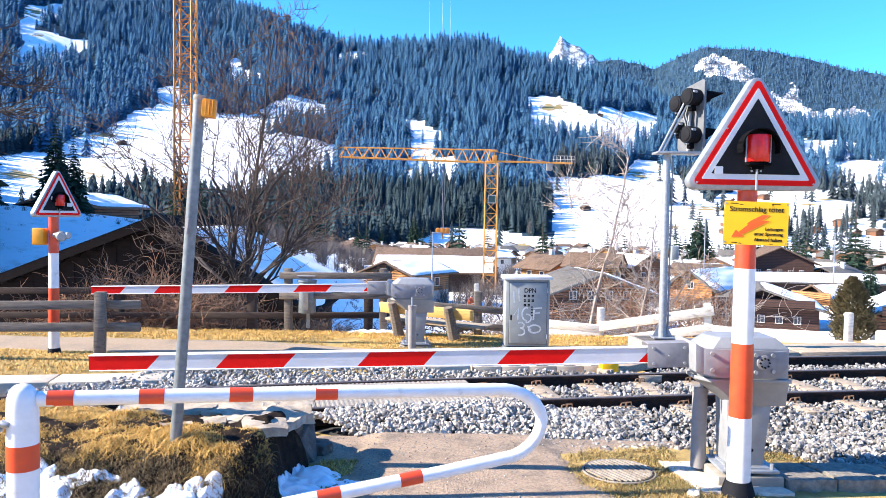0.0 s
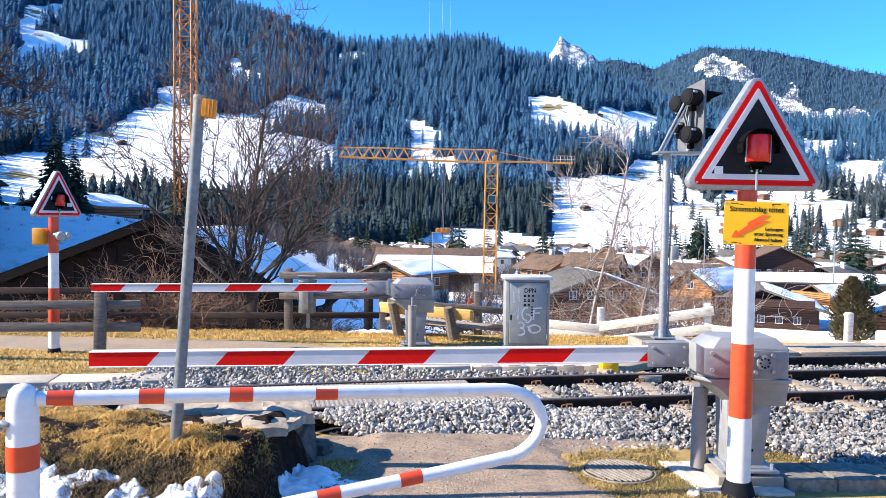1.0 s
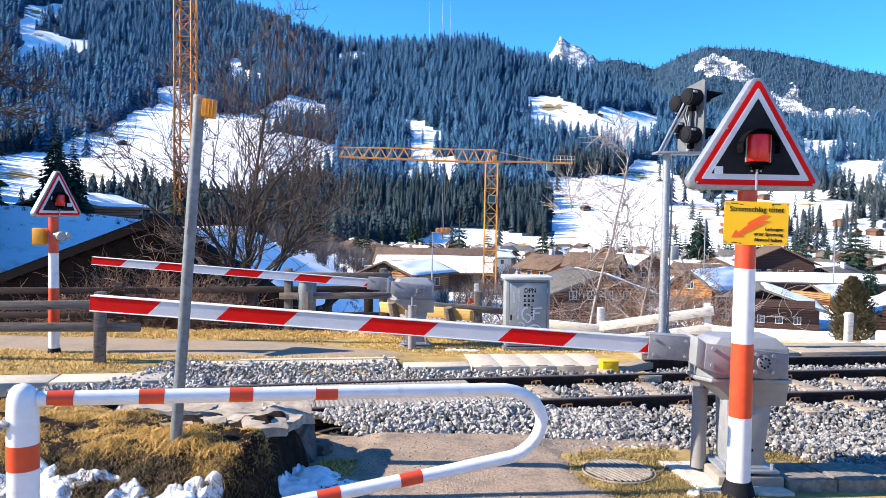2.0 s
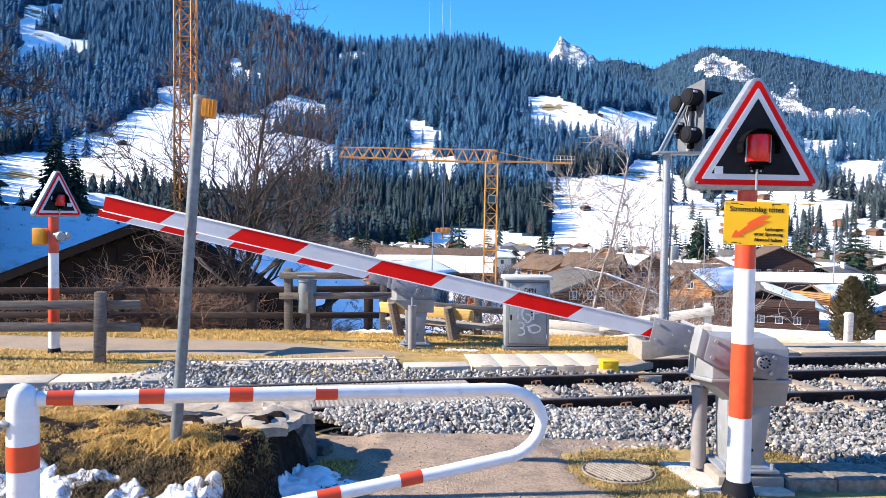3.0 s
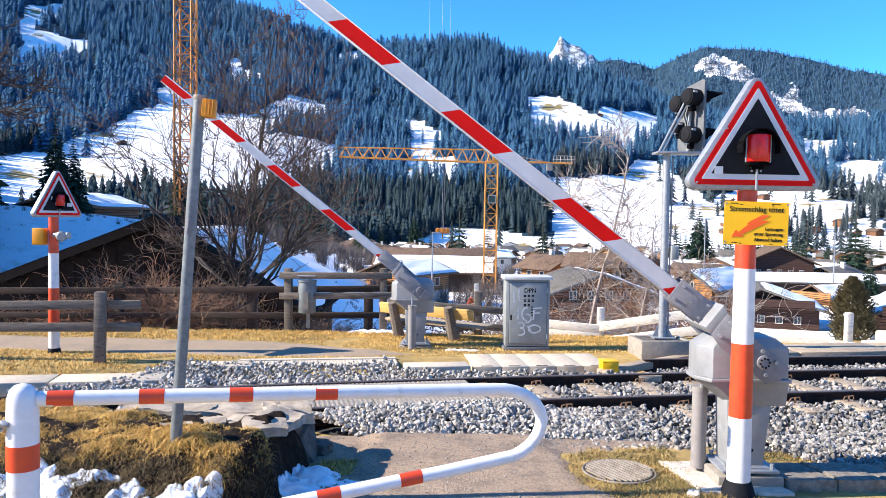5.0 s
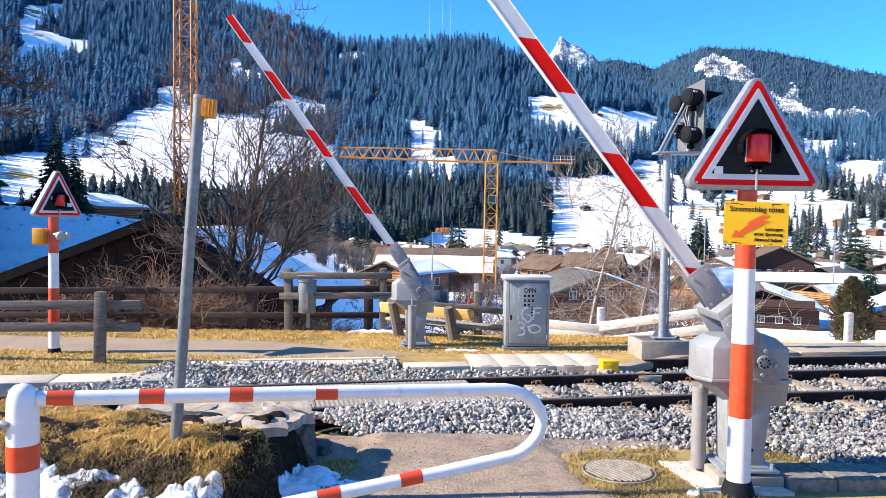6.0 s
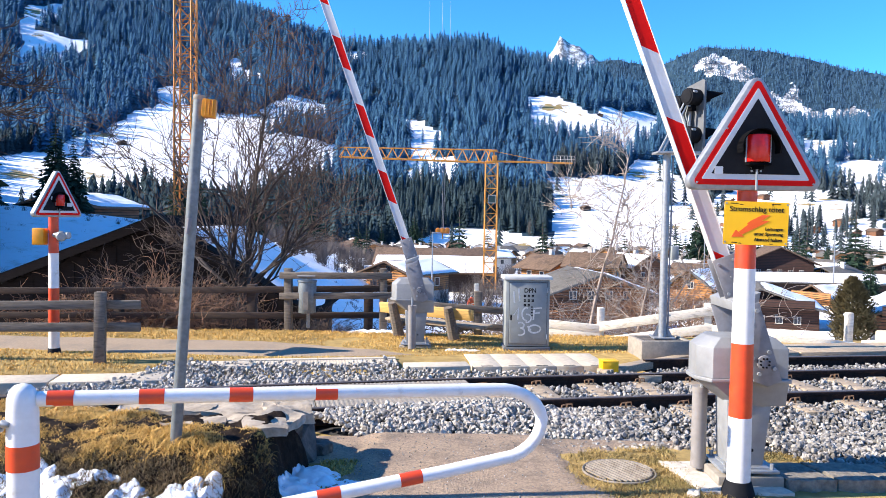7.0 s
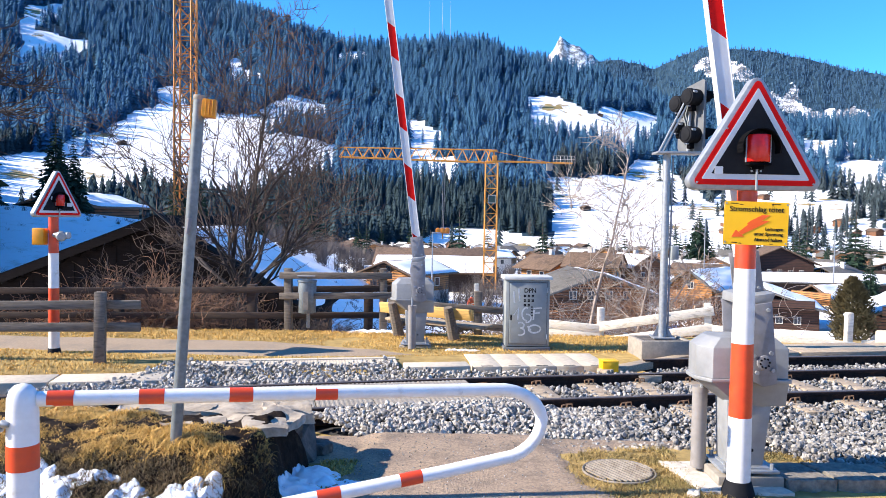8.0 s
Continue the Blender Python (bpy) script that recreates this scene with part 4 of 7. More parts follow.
    for z, name in ((top + 0.004, "top_profile"), (low - 0.004, "bottom_profile")):
        bm = bm_new()
        box(bm, (-2.74, 0, z), (4.02, 0.084, 0.008))
        part(name, bm, WHITE_PAINT, arm, "white edge profile", 0.003)
    return b, arm


near_barrier, near_arm = barrier(pose(2.129, 5.45, 0.05), "grey level-crossing barrier with red and white arm", (-0.22, 0.12, 0.56))
far_barrier, far_arm = barrier(pose(-0.42, 11.0, -0.025), "grey level-crossing barrier with red and white arm across the track", (0.0, -0.3, 0.6))


# ---- warning signs ----
def rounded_triangle(half, top, r, n=7):
    """Outline of an upright triangle with rounded corners, its base at z = 0."""
    pts = []
    corners = ((-half, 0), (half, 0), (0, top))
    for i, c in enumerate(corners):
        p, q = Vector(corners[i - 1]), Vector(corners[(i + 1) % 3])
        c = Vector(c)
        a, b = (p - c).normalized(), (q - c).normalized()
        half_angle = a.angle(b) / 2
        centre = c + (a + b).normalized() * r / math.sin(half_angle)
        t0, t1 = c + a * r / math.tan(half_angle), c + b * r / math.tan(half_angle)
        v0, v1 = t0 - centre, t1 - centre
        turn = v0.angle_signed(v1)
        for k in range(n + 1):
            q_ = -turn * k / n
            pts.append((centre.x + v0.x * math.cos(q_) - v0.y * math.sin(q_), centre.y + v0.x * math.sin(q_) + v0.y * math.cos(q_)))
    return pts


def warning_sign(m, label, foot_r, head_turn, plate_on, size=1.0, foot_top=0.075):
    s = thing("warning_sign", m, label, "road sign")
    r0, r1 = foot_r
    rad = lambda z: r0 + (r1 - r0) * z / 2.04
    for k, (z0, z1) in enumerate(((foot_top, 0.515), (0.515, 1.015), (1.015, 1.52), (1.52, 2.05))):
        bm = bm_new()
        rod(bm, (0, 0, z0), (0, 0, z1), rad(z0), rad(z1), 36)
        part("white_band" if k % 2 == 0 else "red_band", bm, WHITE_PAINT if k % 2 == 0 else RED_PAINT, s, "glossy white paint" if k % 2 == 0 else "glossy red paint")
    bm = bm_new()
    rod(bm, (0, 0, -0.1), (0, 0, foot_top + 0.005), r0 * 1.75, r0 * 1.06, 24)
    part("foot", bm, BLACK_PAINT, s, "black foot", 0.006)
    half, top = 0.485, 0.785
    head = pose(0, 0, 2.04, 0, 0, head_turn)
    bm = bm_new()
    plate(bm, rounded_triangle(half, top, 0.055), -0.02, 0.07)
    case = part("sign_case", bm, GALV, s, "grey metal case with rounded corners", 0.012, at=head @ pose(0, -rad(2) - 0.02, 0) @ Matrix.Diagonal((size, size, size, 1)))
    y = -0.024
    for h, base, apex, mat_, name, rr in ((0.425, 0.032, 0.735, RED_FILM, "red_border", 0.026), (0.362, 0.068, 0.667, WHITE_FILM, "white_border", 0.006), (0.298, 0.104, 0.597, BLACK_PAINT, "black_panel", 0.004)):
        bm = bm_new()
        plate(bm, [(px_, pz + base) for px_, pz in rounded_triangle(h, apex - base, rr)], y - 0.003, y)
        part(name, bm, mat_, case)
        y -= 0.003
    bm = bm_new()
    plan = [(0.078, y)] + [(0.078 * math.sin(q), y - 0.02 - 0.055 * math.cos(q)) for q in (math.pi * (0.5 - k / 16) for k in range(17))] + [(-0.078, y)]
    rings = [[bm.verts.new((px_ * g, y + (py_ - y) * g, z)) for px_, py_ in plan] for z, g in ((0.183, 0.97), (0.187, 1), (0.352, 1), (0.359, 0.96))]
    for lo, hi in zip(rings, rings[1:]):
        for k in range(len(plan)):
            j = (k + 1) % len(plan)
            bm.faces.new((lo[k], lo[j], hi[j], hi[k]))
    bm.faces.new(rings[0][::-1]), bm.faces.new(rings[-1])
    bmesh.ops.recalc_face_normals(bm, faces=bm.faces)
    part("red_lamp", bm, LENS_RED, case, "unlit red signal lens")
    for x in (-0.081, 0.081):
        bm = bm_new()
        box(bm, (x, y - 0.022, 0.27), (0.006, 0.014, 0.18))
        part("lens_edge", bm, GALV, case, "thin grey lens edge")
    bm = bm_new()
    for k in range(21):
        q0, q1 = math.pi * (k / 21 * 1.16 - 0.08), math.pi * ((k + 1) / 21 * 1.16 - 0.08)
        a = [(0.132 * math.cos(q), 0.27 + 0.128 * math.sin(q)) for q in (q0, q1)]
        c = [(0.125 * math.cos(q), 0.27 + 0.121 * math.sin(q)) for q in (q1, q0)]
        plate(bm, a + c, y - 0.08, y)
    bmesh.ops.remove_doubles(bm, verts=bm.verts, dist=0.0006)
    part("hood", bm, HOOD_BLACK, case, "black visor over the lamp")
    bm = bm_new()
    rod(bm, (0, y - 0.012, 0.0), (0, y - 0.012, 0.17), 0.008, n=8)
    part("rod", bm, GALV, case)
    bm = bm_new()
    box(bm, (0, y - 0.03, 0.168), (0.15, 0.06, 0.018))
    box(bm, (0, y - 0.02, 0.15), (0.07, 0.04, 0.03))
    part("lamp_bracket", bm, HOOD_BLACK, case, "black lamp bracket", 0.004)
    for x in (-0.03, 0.03):
        for z in (0.125, 0.145):
            bm = bm_new()
            rod(bm, (x, y - 0.006, z), (x, y, z), 0.007, n=8)
            part("bolt", bm, GALV, case)
    bm = bm_new()
    box(bm, (-0.25 if plate_on else -0.12, y - 0.004, 0.125 if plate_on else 0.3), (0.055, 0.004, 0.052))
    if not plate_on:
        box(bm, (0.19, y - 0.004, 0.2), (0.09, 0.004, 0.055))
    part("sticker", bm, WHITE_FILM, case, "small white sticker")
    for x, z in ((-0.39, 0.045), (0.39, 0.045), (-0.2, 0.4), (0.2, 0.4), (0, 0.72)):
        bm = bm_new()
        rod(bm, (x, -0.034, z), (x, -0.026, z), 0.007, n=8)
        part("screw", bm, GALV, case)
    return s


def writing(text, size, m, parent, material, bold=0.0):
    cu = bpy.data.curves.new("lettering", "FONT")
    cu.body, cu.size, cu.extrude, cu.offset = text, size, 0.0008, bold
    cu.align_x, cu.align_y = "CENTER", "CENTER"
    tmp = bpy.data.objects.new("lettering", cu)
    me = bpy.data.meshes.new_from_object(tmp)
    bpy.data.objects.remove(tmp)
    me.materials.clear()
    me.materials.append(material)
    ob = new("lettering", me)
    ob.parent, ob.matrix_basis = parent, m
    return ob


near_sign = warning_sign(pose(2.032, 5.12, 0.0), "red and white striped level-crossing post with triangular lamp sign", (0.079, 0.064), 3, True)
far_sign = warning_sign(pose(-5.11, 10.0, -0.1) @ Matrix.Diagonal((0.909, 0.909, 0.909, 1)), "red and white striped crossing post with triangle sign beyond the lane", (0.075, 0.066), 66, False, 0.9, 0.14)

bm = bm_new()
box(bm, (0, 0, 0), (0.402, 0.004, 0.28))
danger = part("danger_plate", bm, YELLOW_PAINT, near_sign, "yellow warning plate with red arrow", at=pose(-0.012, -0.185, 1.823, 0, 1.2, -6))
for z in (-0.08, 0.08):
    bm = bm_new()
    box(bm, (0.02, 0.06, z), (0.05, 0.12, 0.03))
    part("clamp", bm, GALV, danger, "grey mounting clamp")
UP = pose(0, 0, 0, 90, 0, 0)
for text, size, x, z in (("Stromschlag tötet", 0.047, 0.0, 0.09), ("Leitungen", 0.029, 0.115, -0.035), ("unter Spannung", 0.029, 0.08, -0.068), ("Abstand halten", 0.029, 0.08, -0.105)):
    writing(text, size, pose(x, -0.0035, z) @ UP, danger, BLACK_PAINT, 0.0005)
bm = bm_new()
for quad in (((0.035, 0.055), (0.085, 0.055), (0.035, 0.018), (-0.03, 0.018)), ((-0.03, 0.018), (0.085, 0.018), (0.02, -0.018), (-0.06, -0.005)),
             ((-0.045, -0.006), (0.02, -0.018), (-0.085, -0.075), (-0.105, -0.058)), ((-0.15, -0.092), (-0.125, -0.045), (-0.07, -0.088))):
    plate(bm, quad[::-1], -0.0045, -0.0025)
part("arrow", bm, ORANGE_PAINT, danger, "red lightning arrow")
for x in (-0.19, 0.19):
    for z in (-0.125, 0.125):
        bm = bm_new()
        rod(bm, (x, -0.005, z), (x, -0.001, z), 0.006, n=8)
        part("rivet", bm, GALV, danger)
bm = bm_new()
for x, w, z in ((-0.14, 0.05, 0.126), (-0.095, 0.02, 0.12), (0.12, 0.055, 0.126), (0.1, 0.015, 0.117), (-0.13, 0.035, -0.127), (-0.095, 0.015, -0.131), (0.1, 0.02, -0.13)):
    box(bm, (x, -0.0025, z), (w, 0.001, 0.005))
part("fine_print", bm, BLACK_PAINT, danger, "tiny dark print")
# bell and lamp box on the far post
bm = bm_new()
rod(bm, (0, -0.02, 1.78), (0.27, -0.1, 1.78), 0.04, 0.05, 16)
rod(bm, (0.17, -0.12, 1.77), (0.2, -0.17, 1.77), 0.075, 0.055, 18)
part("bell", bm, GALV, far_sign, "grey bell horn")
bm = bm_new()
box(bm, (-0.17, -0.05, 1.76), (0.17, 0.14, 0.24))
part("lamp_box", bm, surf("amber_box", (0.8, 0.33, 0.01), (0.7, 0.28, 0.01), 9, 0.4, bump=0.03), far_sign, "small yellow lamp box", 0.015)


# ---- the swing gate before the path ----
gate = thing("gate", pose(-1.588, 2.87, 0.0), "white tubular swing gate with red bands by the path", "gate")
run = Vector((2.095, 0.68, 0)).normalized()


def on_gate(u, z):
    return run * u + Vector((0, 0, z))


bm = bm_new()
prof = [(0.0, 0.057), (1.06, 0.057), (1.12, 0.055), (1.15, 0.046), (1.168, 0.03), (1.175, 0.008)]
sweep(bm, [(0, 0, z) for z, r in prof], [r for z, r in prof], 28)
post = part("post", bm, WHITE_PAINT, gate, "white post with domed cap")
bm = bm_new()
rod(bm, (0, 0, 0.849), (0, 0, 0.945), 0.0585, n=28)
part("red_band", bm, RED_PAINT, gate)
bm = bm_new()
sweep(bm, [(-0.075, -0.045, 1.02), (-0.045, -0.05, 1.035), (-0.02, -0.055, 1.03)], [0.012, 0.016, 0.01], 8)
box(bm, (-0.07, -0.045, 1.015), (0.04, 0.03, 0.02), (0, 20, 0))
part("latch", bm, GALV, gate, "small metal latch", 0.003)


def gate_path():
    pts = [(0.05, 1.113), (0.4, 1.101), (1.2, 1.073), (1.93, 1.046)]
    c, n, rad = Vector((1.93, 0.88)), 14, 0.166
    for k in range(1, n):
        q = math.radians(90 - 168 * k / n)
        pts.append((c.x + rad * 1.45 * math.cos(q) * (1.0 if q > 0 else 0.98), c.y + rad * math.sin(q)))
    pts += [(1.72, 0.689), (1.2, 0.632), (0.6, 0.567), (0.05, 0.507)]
    return pts


GP = gate_path()
bm = bm_new()
sweep(bm, [on_gate(u, z) for u, z in GP], 0.0295, 20)
part("rail_tube", bm, WHITE_PAINT, gate, "bent white tube")
for u in (0.085, 0.413, 0.757, 1.108):
    bm = bm_new()
    z = lambda q: 1.113 - (q - 0.05) * 0.0365 + 0.001
    sweep(bm, [on_gate(u, z(u)), on_gate(u + 0.094, z(u + 0.094))], 0.0302, 20)
    part("red_band", bm, RED_PAINT, gate)
for u in (1.12, 1.485):
    bm = bm_new()
    z = lambda q: 0.689 - (1.72 - q) * 0.1095
    sweep(bm, [on_gate(u, z(u)), on_gate(u + 0.1, z(u + 0.1))], 0.0302, 20)
    part("red_band", bm, RED_PAINT, gate)

# ---- leaning lamp pole on the bank ----
pole = thing("lamp_pole", pose(-1.68, 4.8, 0.361) @ Matrix.Diagonal((0.96, 0.96, 0.96, 1)), "leaning galvanised pole with a small yellow lamp", "pole")
bm = bm_new()
sweep(bm, [(-0.004, 0, -0.2), (0.0, 0, 0.06), (0.15, 0, 2.28)], 0.037, 24)
part("pole", bm, POLE_STEEL, pole)
bm = bm_new()
rod(bm, (0.148, 0, 2.27), (0.151, 0, 2.3), 0.039, n=24)
part("cap", bm, CONCRETE, pole, "pale cap", 0.004)
bm = bm_new()
box(bm, (0.222, -0.02, 2.21), (0.085, 0.1, 0.115), (0, 4, 12))
for k in range(4):
    box(bm, (0.19 + k * 0.022, -0.072, 2.21), (0.008, 0.012, 0.1), (0, 4, 12))
part("lamp", bm, surf("amber_plastic", (0.75, 0.3, 0.01), (0.6, 0.22, 0.01), 20, 0.3, bump=0.05), pole, "amber ribbed lamp", 0.008)
bm = bm_new()
sweep(bm, [(0.085, -0.043, 1.4), (0.1, -0.05, 1.46), (0.1, -0.044, 1.5)], 0.016, 8)
part("clamp", bm, DARK_PLATE, pole)


# ---- bank, path and verge on the near side ----
def bank_edge(y):
    return np.interp(y, (4.2, 4.6, 4.75, 4.9, 5.7, 6.3, 6.8), (-1.4, -1.2, -1.06, -1.02, -0.99, -0.99, -1.1))


def bank_height(x, y):
    z = np.interp(y, (3.7, 4.1, 4.38, 4.7, 4.95, 5.3, 5.75, 6.1, 6.6), (-0.08, 0.03, 0.175, 0.352, 0.4, 0.385, 0.34, 0.22, -0.16))
    side = np.clip((bank_edge(y) + 0.06 * ripple(y * 5, x * 3, 21) - x) / 0.13, 0, 1)
    lump = 0.035 * ripple(x * 4, y * 4, 22) + 0.02 * ripple(x * 13, y * 13, 23) + 0.012 * ripple(x * 31, y * 31, 24)
    return (z + 0.1) * side ** 0.7 - 0.1 + lump * side


def near_height(x, y):
    return np.maximum(land(x, y), np.where((y > 3.7) & (y < 6.6) & (x < -0.8), bank_height(x, y), -9))


def grid_mesh(name, x0, x1, nx, y0, y1, ny, height, material):
    x, y = np.meshgrid(np.linspace(x0, x1, nx), np.linspace(y0, y1, ny))
    z = height(x, y)
    i, j = np.meshgrid(np.arange(ny - 1), np.arange(nx - 1), indexing="ij")
    f = np.stack([i * nx + j, i * nx + j + 1, (i + 1) * nx + j + 1, (i + 1) * nx + j], -1).reshape(-1, 4)
    return raw(name, np.stack([x, y, z], -1).reshape(-1, 3), f, material, True)


tagged(new("earth_bank", grid_mesh("earth_bank", -7.0, -0.8, 260, 3.7, 6.6, 134, bank_height, SOIL)), "earth bank with dry grass beside the path, shade deepening its dark colour", "bank", kind="structure")


def path_z(x, y):
    side = 0.95 + 0.12 * ripple(y * 2.2, x * 0 + 1, 31) + np.interp(y, (0, 3, 5, 6.6), (0.5, 0.3, 0.0, -0.1))
    mid = np.interp(y, (-3, 5, 6.6), (0.2, 0.18, 0.2))
    edge = np.clip((side + 0.16 * ripple(x * 4, y * 4, 34) - np.abs(x - mid)) / 0.16, 0, 1)
    return -0.05 + 0.038 * edge + 0.004 * ripple(x * 6, y * 6, 32)


tagged(new("footpath", grid_mesh("footpath", -1.6, 2.0, 90, -3.0, 6.45, 200, path_z, GRAVEL)), "worn brown gravel footpath to the crossing", "path", kind="structure")


def road_z(x, y):
    front = np.interp(x, (-14, -6, -2.7, -0.9, -0.6), (10.2, 10.2, 9.9, 10.02, 10.2))
    back = np.interp(x, (-14, -6, -2.4, -0.9, -0.5), (11.6, 11.3, 11.15, 10.6, 10.3))
    w = 0.05 * ripple(x * 3, y * 3, 33)
    edge = np.clip(np.minimum(y - front + w, back - y + w) / 0.1, 0, 1)
    return -0.05 + 0.034 * edge


tagged(new("lane", grid_mesh("lane", -14, -0.4, 220, 9.7, 11.8, 60, road_z, ASPHALT)), "old pale grey asphalt lane beyond the track", "road", kind="structure")


def blades(name, x, y, z, h, label, lean=0.9, width=0.006, material=None):
    n = len(x)
    q = np.random.uniform(0, 6.28, n)
    tilt = np.random.uniform(0.15, lean, n)
    d = np.stack([np.cos(q), np.sin(q)], -1)
    side = np.stack([-d[:, 1], d[:, 0]], -1) * width * np.random.uniform(0.6, 1.3, (n, 1))
    p = np.stack([x, y], -1)
    mid = p + d * (h * tilt * 0.45)[:, None]
    tip = p + d * (h * tilt * 1.1)[:, None]
    v = np.stack([np.c_[p - side, z], np.c_[p + side, z], np.c_[mid + side * 0.8, z + h * 0.62], np.c_[mid - side * 0.8, z + h * 0.62],
                  np.c_[tip, z + h * (1.05 - 0.55 * tilt)]], 1)
    f = np.array([[0, 1, 2], [0, 2, 3], [3, 2, 4]])[None] + (np.arange(n) * 5)[:, None, None]
    tagged(new(name, raw(name, v.reshape(-1, 3), f.reshape(-1, 3), material or STRAW)), label, "grass", kind="stuff")


def sow(n, x0, x1, y0, y1, keep):
    x, y = np.random.uniform(x0, x1, n), np.random.uniform(y0, y1, n)
    k = keep(x, y)
    return x[k], y[k]


def tuft(x, y):
    return ripple(x * 7, y * 7, 41) + 0.7 * ripple(x * 17, y * 17, 46)


def on_flags(x, y):
    return (y > np.interp(x, (-2.3, -1.95, -1.7, -1.2), (5.5, 5.42, 5.06, 4.96)) + 0.07 * ripple(x * 9, y * 9, 47)) & (x > -2.3 + 0.1 * ripple(y * 9, x, 48))


x, y = sow(150000, -3.6, -0.95, 4.25, 6.25, lambda x, y: (x < bank_edge(y) - 0.05) & (bank_height(x, y) > np.where(x > -1.5, 0.2, 0.285) + 0.06 * np.random.uniform(0, 1, len(x))) & (tuft(x, y) > -0.22 + 0.35 * np.random.uniform(-1, 1, len(x))) & ~on_flags(x, y))
blades("bank_grass", x, y, bank_height(x, y) - 0.012, np.random.uniform(0.012, 0.042, len(x)) * np.clip(1.15 + 0.7 * tuft(x, y), 0.6, 1.7), "matted yellow dry grass on the bank", 2.2, 0.0022)
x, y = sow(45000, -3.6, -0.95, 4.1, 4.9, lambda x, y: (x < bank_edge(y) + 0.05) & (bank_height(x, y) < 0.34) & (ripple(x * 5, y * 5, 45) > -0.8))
blades("slope_grass", x, y, bank_height(x, y) - 0.012, np.random.uniform(0.02, 0.06, len(x)), "thin dead grass on the bank's front face, coloured dark for shade", 2.0, 0.0024, SHADE_GRASS)
x, y = sow(80000, 0.6, 4.5, 4.2, 6.4, lambda x, y: (across(x, y) < ballast_front((x - 1.59) * 0.986 + (y - 7.6) * 0.165) + 0.1) & (np.abs(x - 0.18) > 0.72 + 0.25 * np.random.uniform(0, 1, len(x)))
           & (np.hypot(x - 1.32, y - 5.54) > 0.235 - 0.05 * np.random.uniform(0, 1, len(x))) & ~((x > 2.3) & (y < 5.3)) & (ripple(x * 2.5, y * 2.5, 42) + ripple(x * 9, y * 9, 43) * 0.8 > -0.2) & ~((x > 1.85) & (x < 2.5) & (y > 5.15)))
blades("verge_grass", x, y, land(x, y) - 0.005, np.random.uniform(0.014, 0.055, len(x)), "short yellow dry grass by the drain cover", 1.9, 0.0026, VERGE_STRAW)
x, y = sow(9000, -1.15, -0.3, 5.0, 6.5, lambda x, y: (x > bank_edge(y) + 0.1) & (x < -0.75 + 0.3 * np.random.uniform(-1, 1, len(x))))
blades("verge_grass", x, y, land(x, y) - 0.005, np.random.uniform(0.012, 0.04, len(x)), "sparse dry grass at the foot of the bank", 1.3)
x, y = sow(88000, -9, 3.4, 8.3, 13.6, lambda x, y: (road_z(x, y) < -0.045) & (across(x, y) > np.where(x < -2.9, 1.58, 2.8)) & (ripple(x * 1.5, y * 1.5, 44) > -0.7))
blades("far_verge_grass", x, y, land(x, y) - 0.005, np.random.uniform(0.015, 0.05, len(x)), "dry yellow grass verge beyond the track", 1.6, 0.0045)


def snow_patch(cx, cy, rx, ry, h, seed, floor):
    n, k = 44, 16
    q = np.linspace(0, 2 * math.pi, n, endpoint=False)
    edge = 1 + 0.42 * ripple(np.cos(q) * 1.7 + seed, np.sin(q) * 1.7, seed) + 0.2 * ripple(np.cos(q) * 5 + seed, np.sin(q) * 5, seed + 1)
    v = [[cx, cy, float(floor(np.array([cx]), np.array([cy]))[0]) + h]]
    for i in range(1, k + 1):
        f = i / k
        x, y = cx + rx * edge * f * np.cos(q), cy + ry * edge * f * np.sin(q)
        z = floor(x, y) + h * (1 - f ** 4) - 0.015 * (f > 0.95) + (0.018 * ripple(x * 14, y * 14, seed + 2) + 0.01 * ripple(x * 34, y * 34, seed + 3)) * (1 - f ** 6) + 0.02 * ripple(x * 5, y * 5, seed + 5) * (1 - f ** 4)
        v += np.stack([x, y, z], -1).tolist()
    f = [(0, 1 + j, 1 + (j + 1) % n) for j in range(n)]
    for i in range(k - 1):
        a, b = 1 + i * n, 1 + (i + 1) * n
        for j in range(n):
            j2 = (j + 1) % n
            f += [(a + j, b + j, b + j2), (a + j, b + j2, a + j2)]
    tagged(new("snow_patch", raw("snow_patch", v, f, SNOW, True)), "lumpy old snow patch on the bank", "snow", "snow patches on the bank", "stuff")


def slope_floor(x, y):
    z = np.maximum(near_height(x, y), land(x, y))
    return np.where(x > -1.17, np.minimum(z, 0.03 + 0.1 * np.clip((5.0 - y) / 0.6, 0, 1)), z)


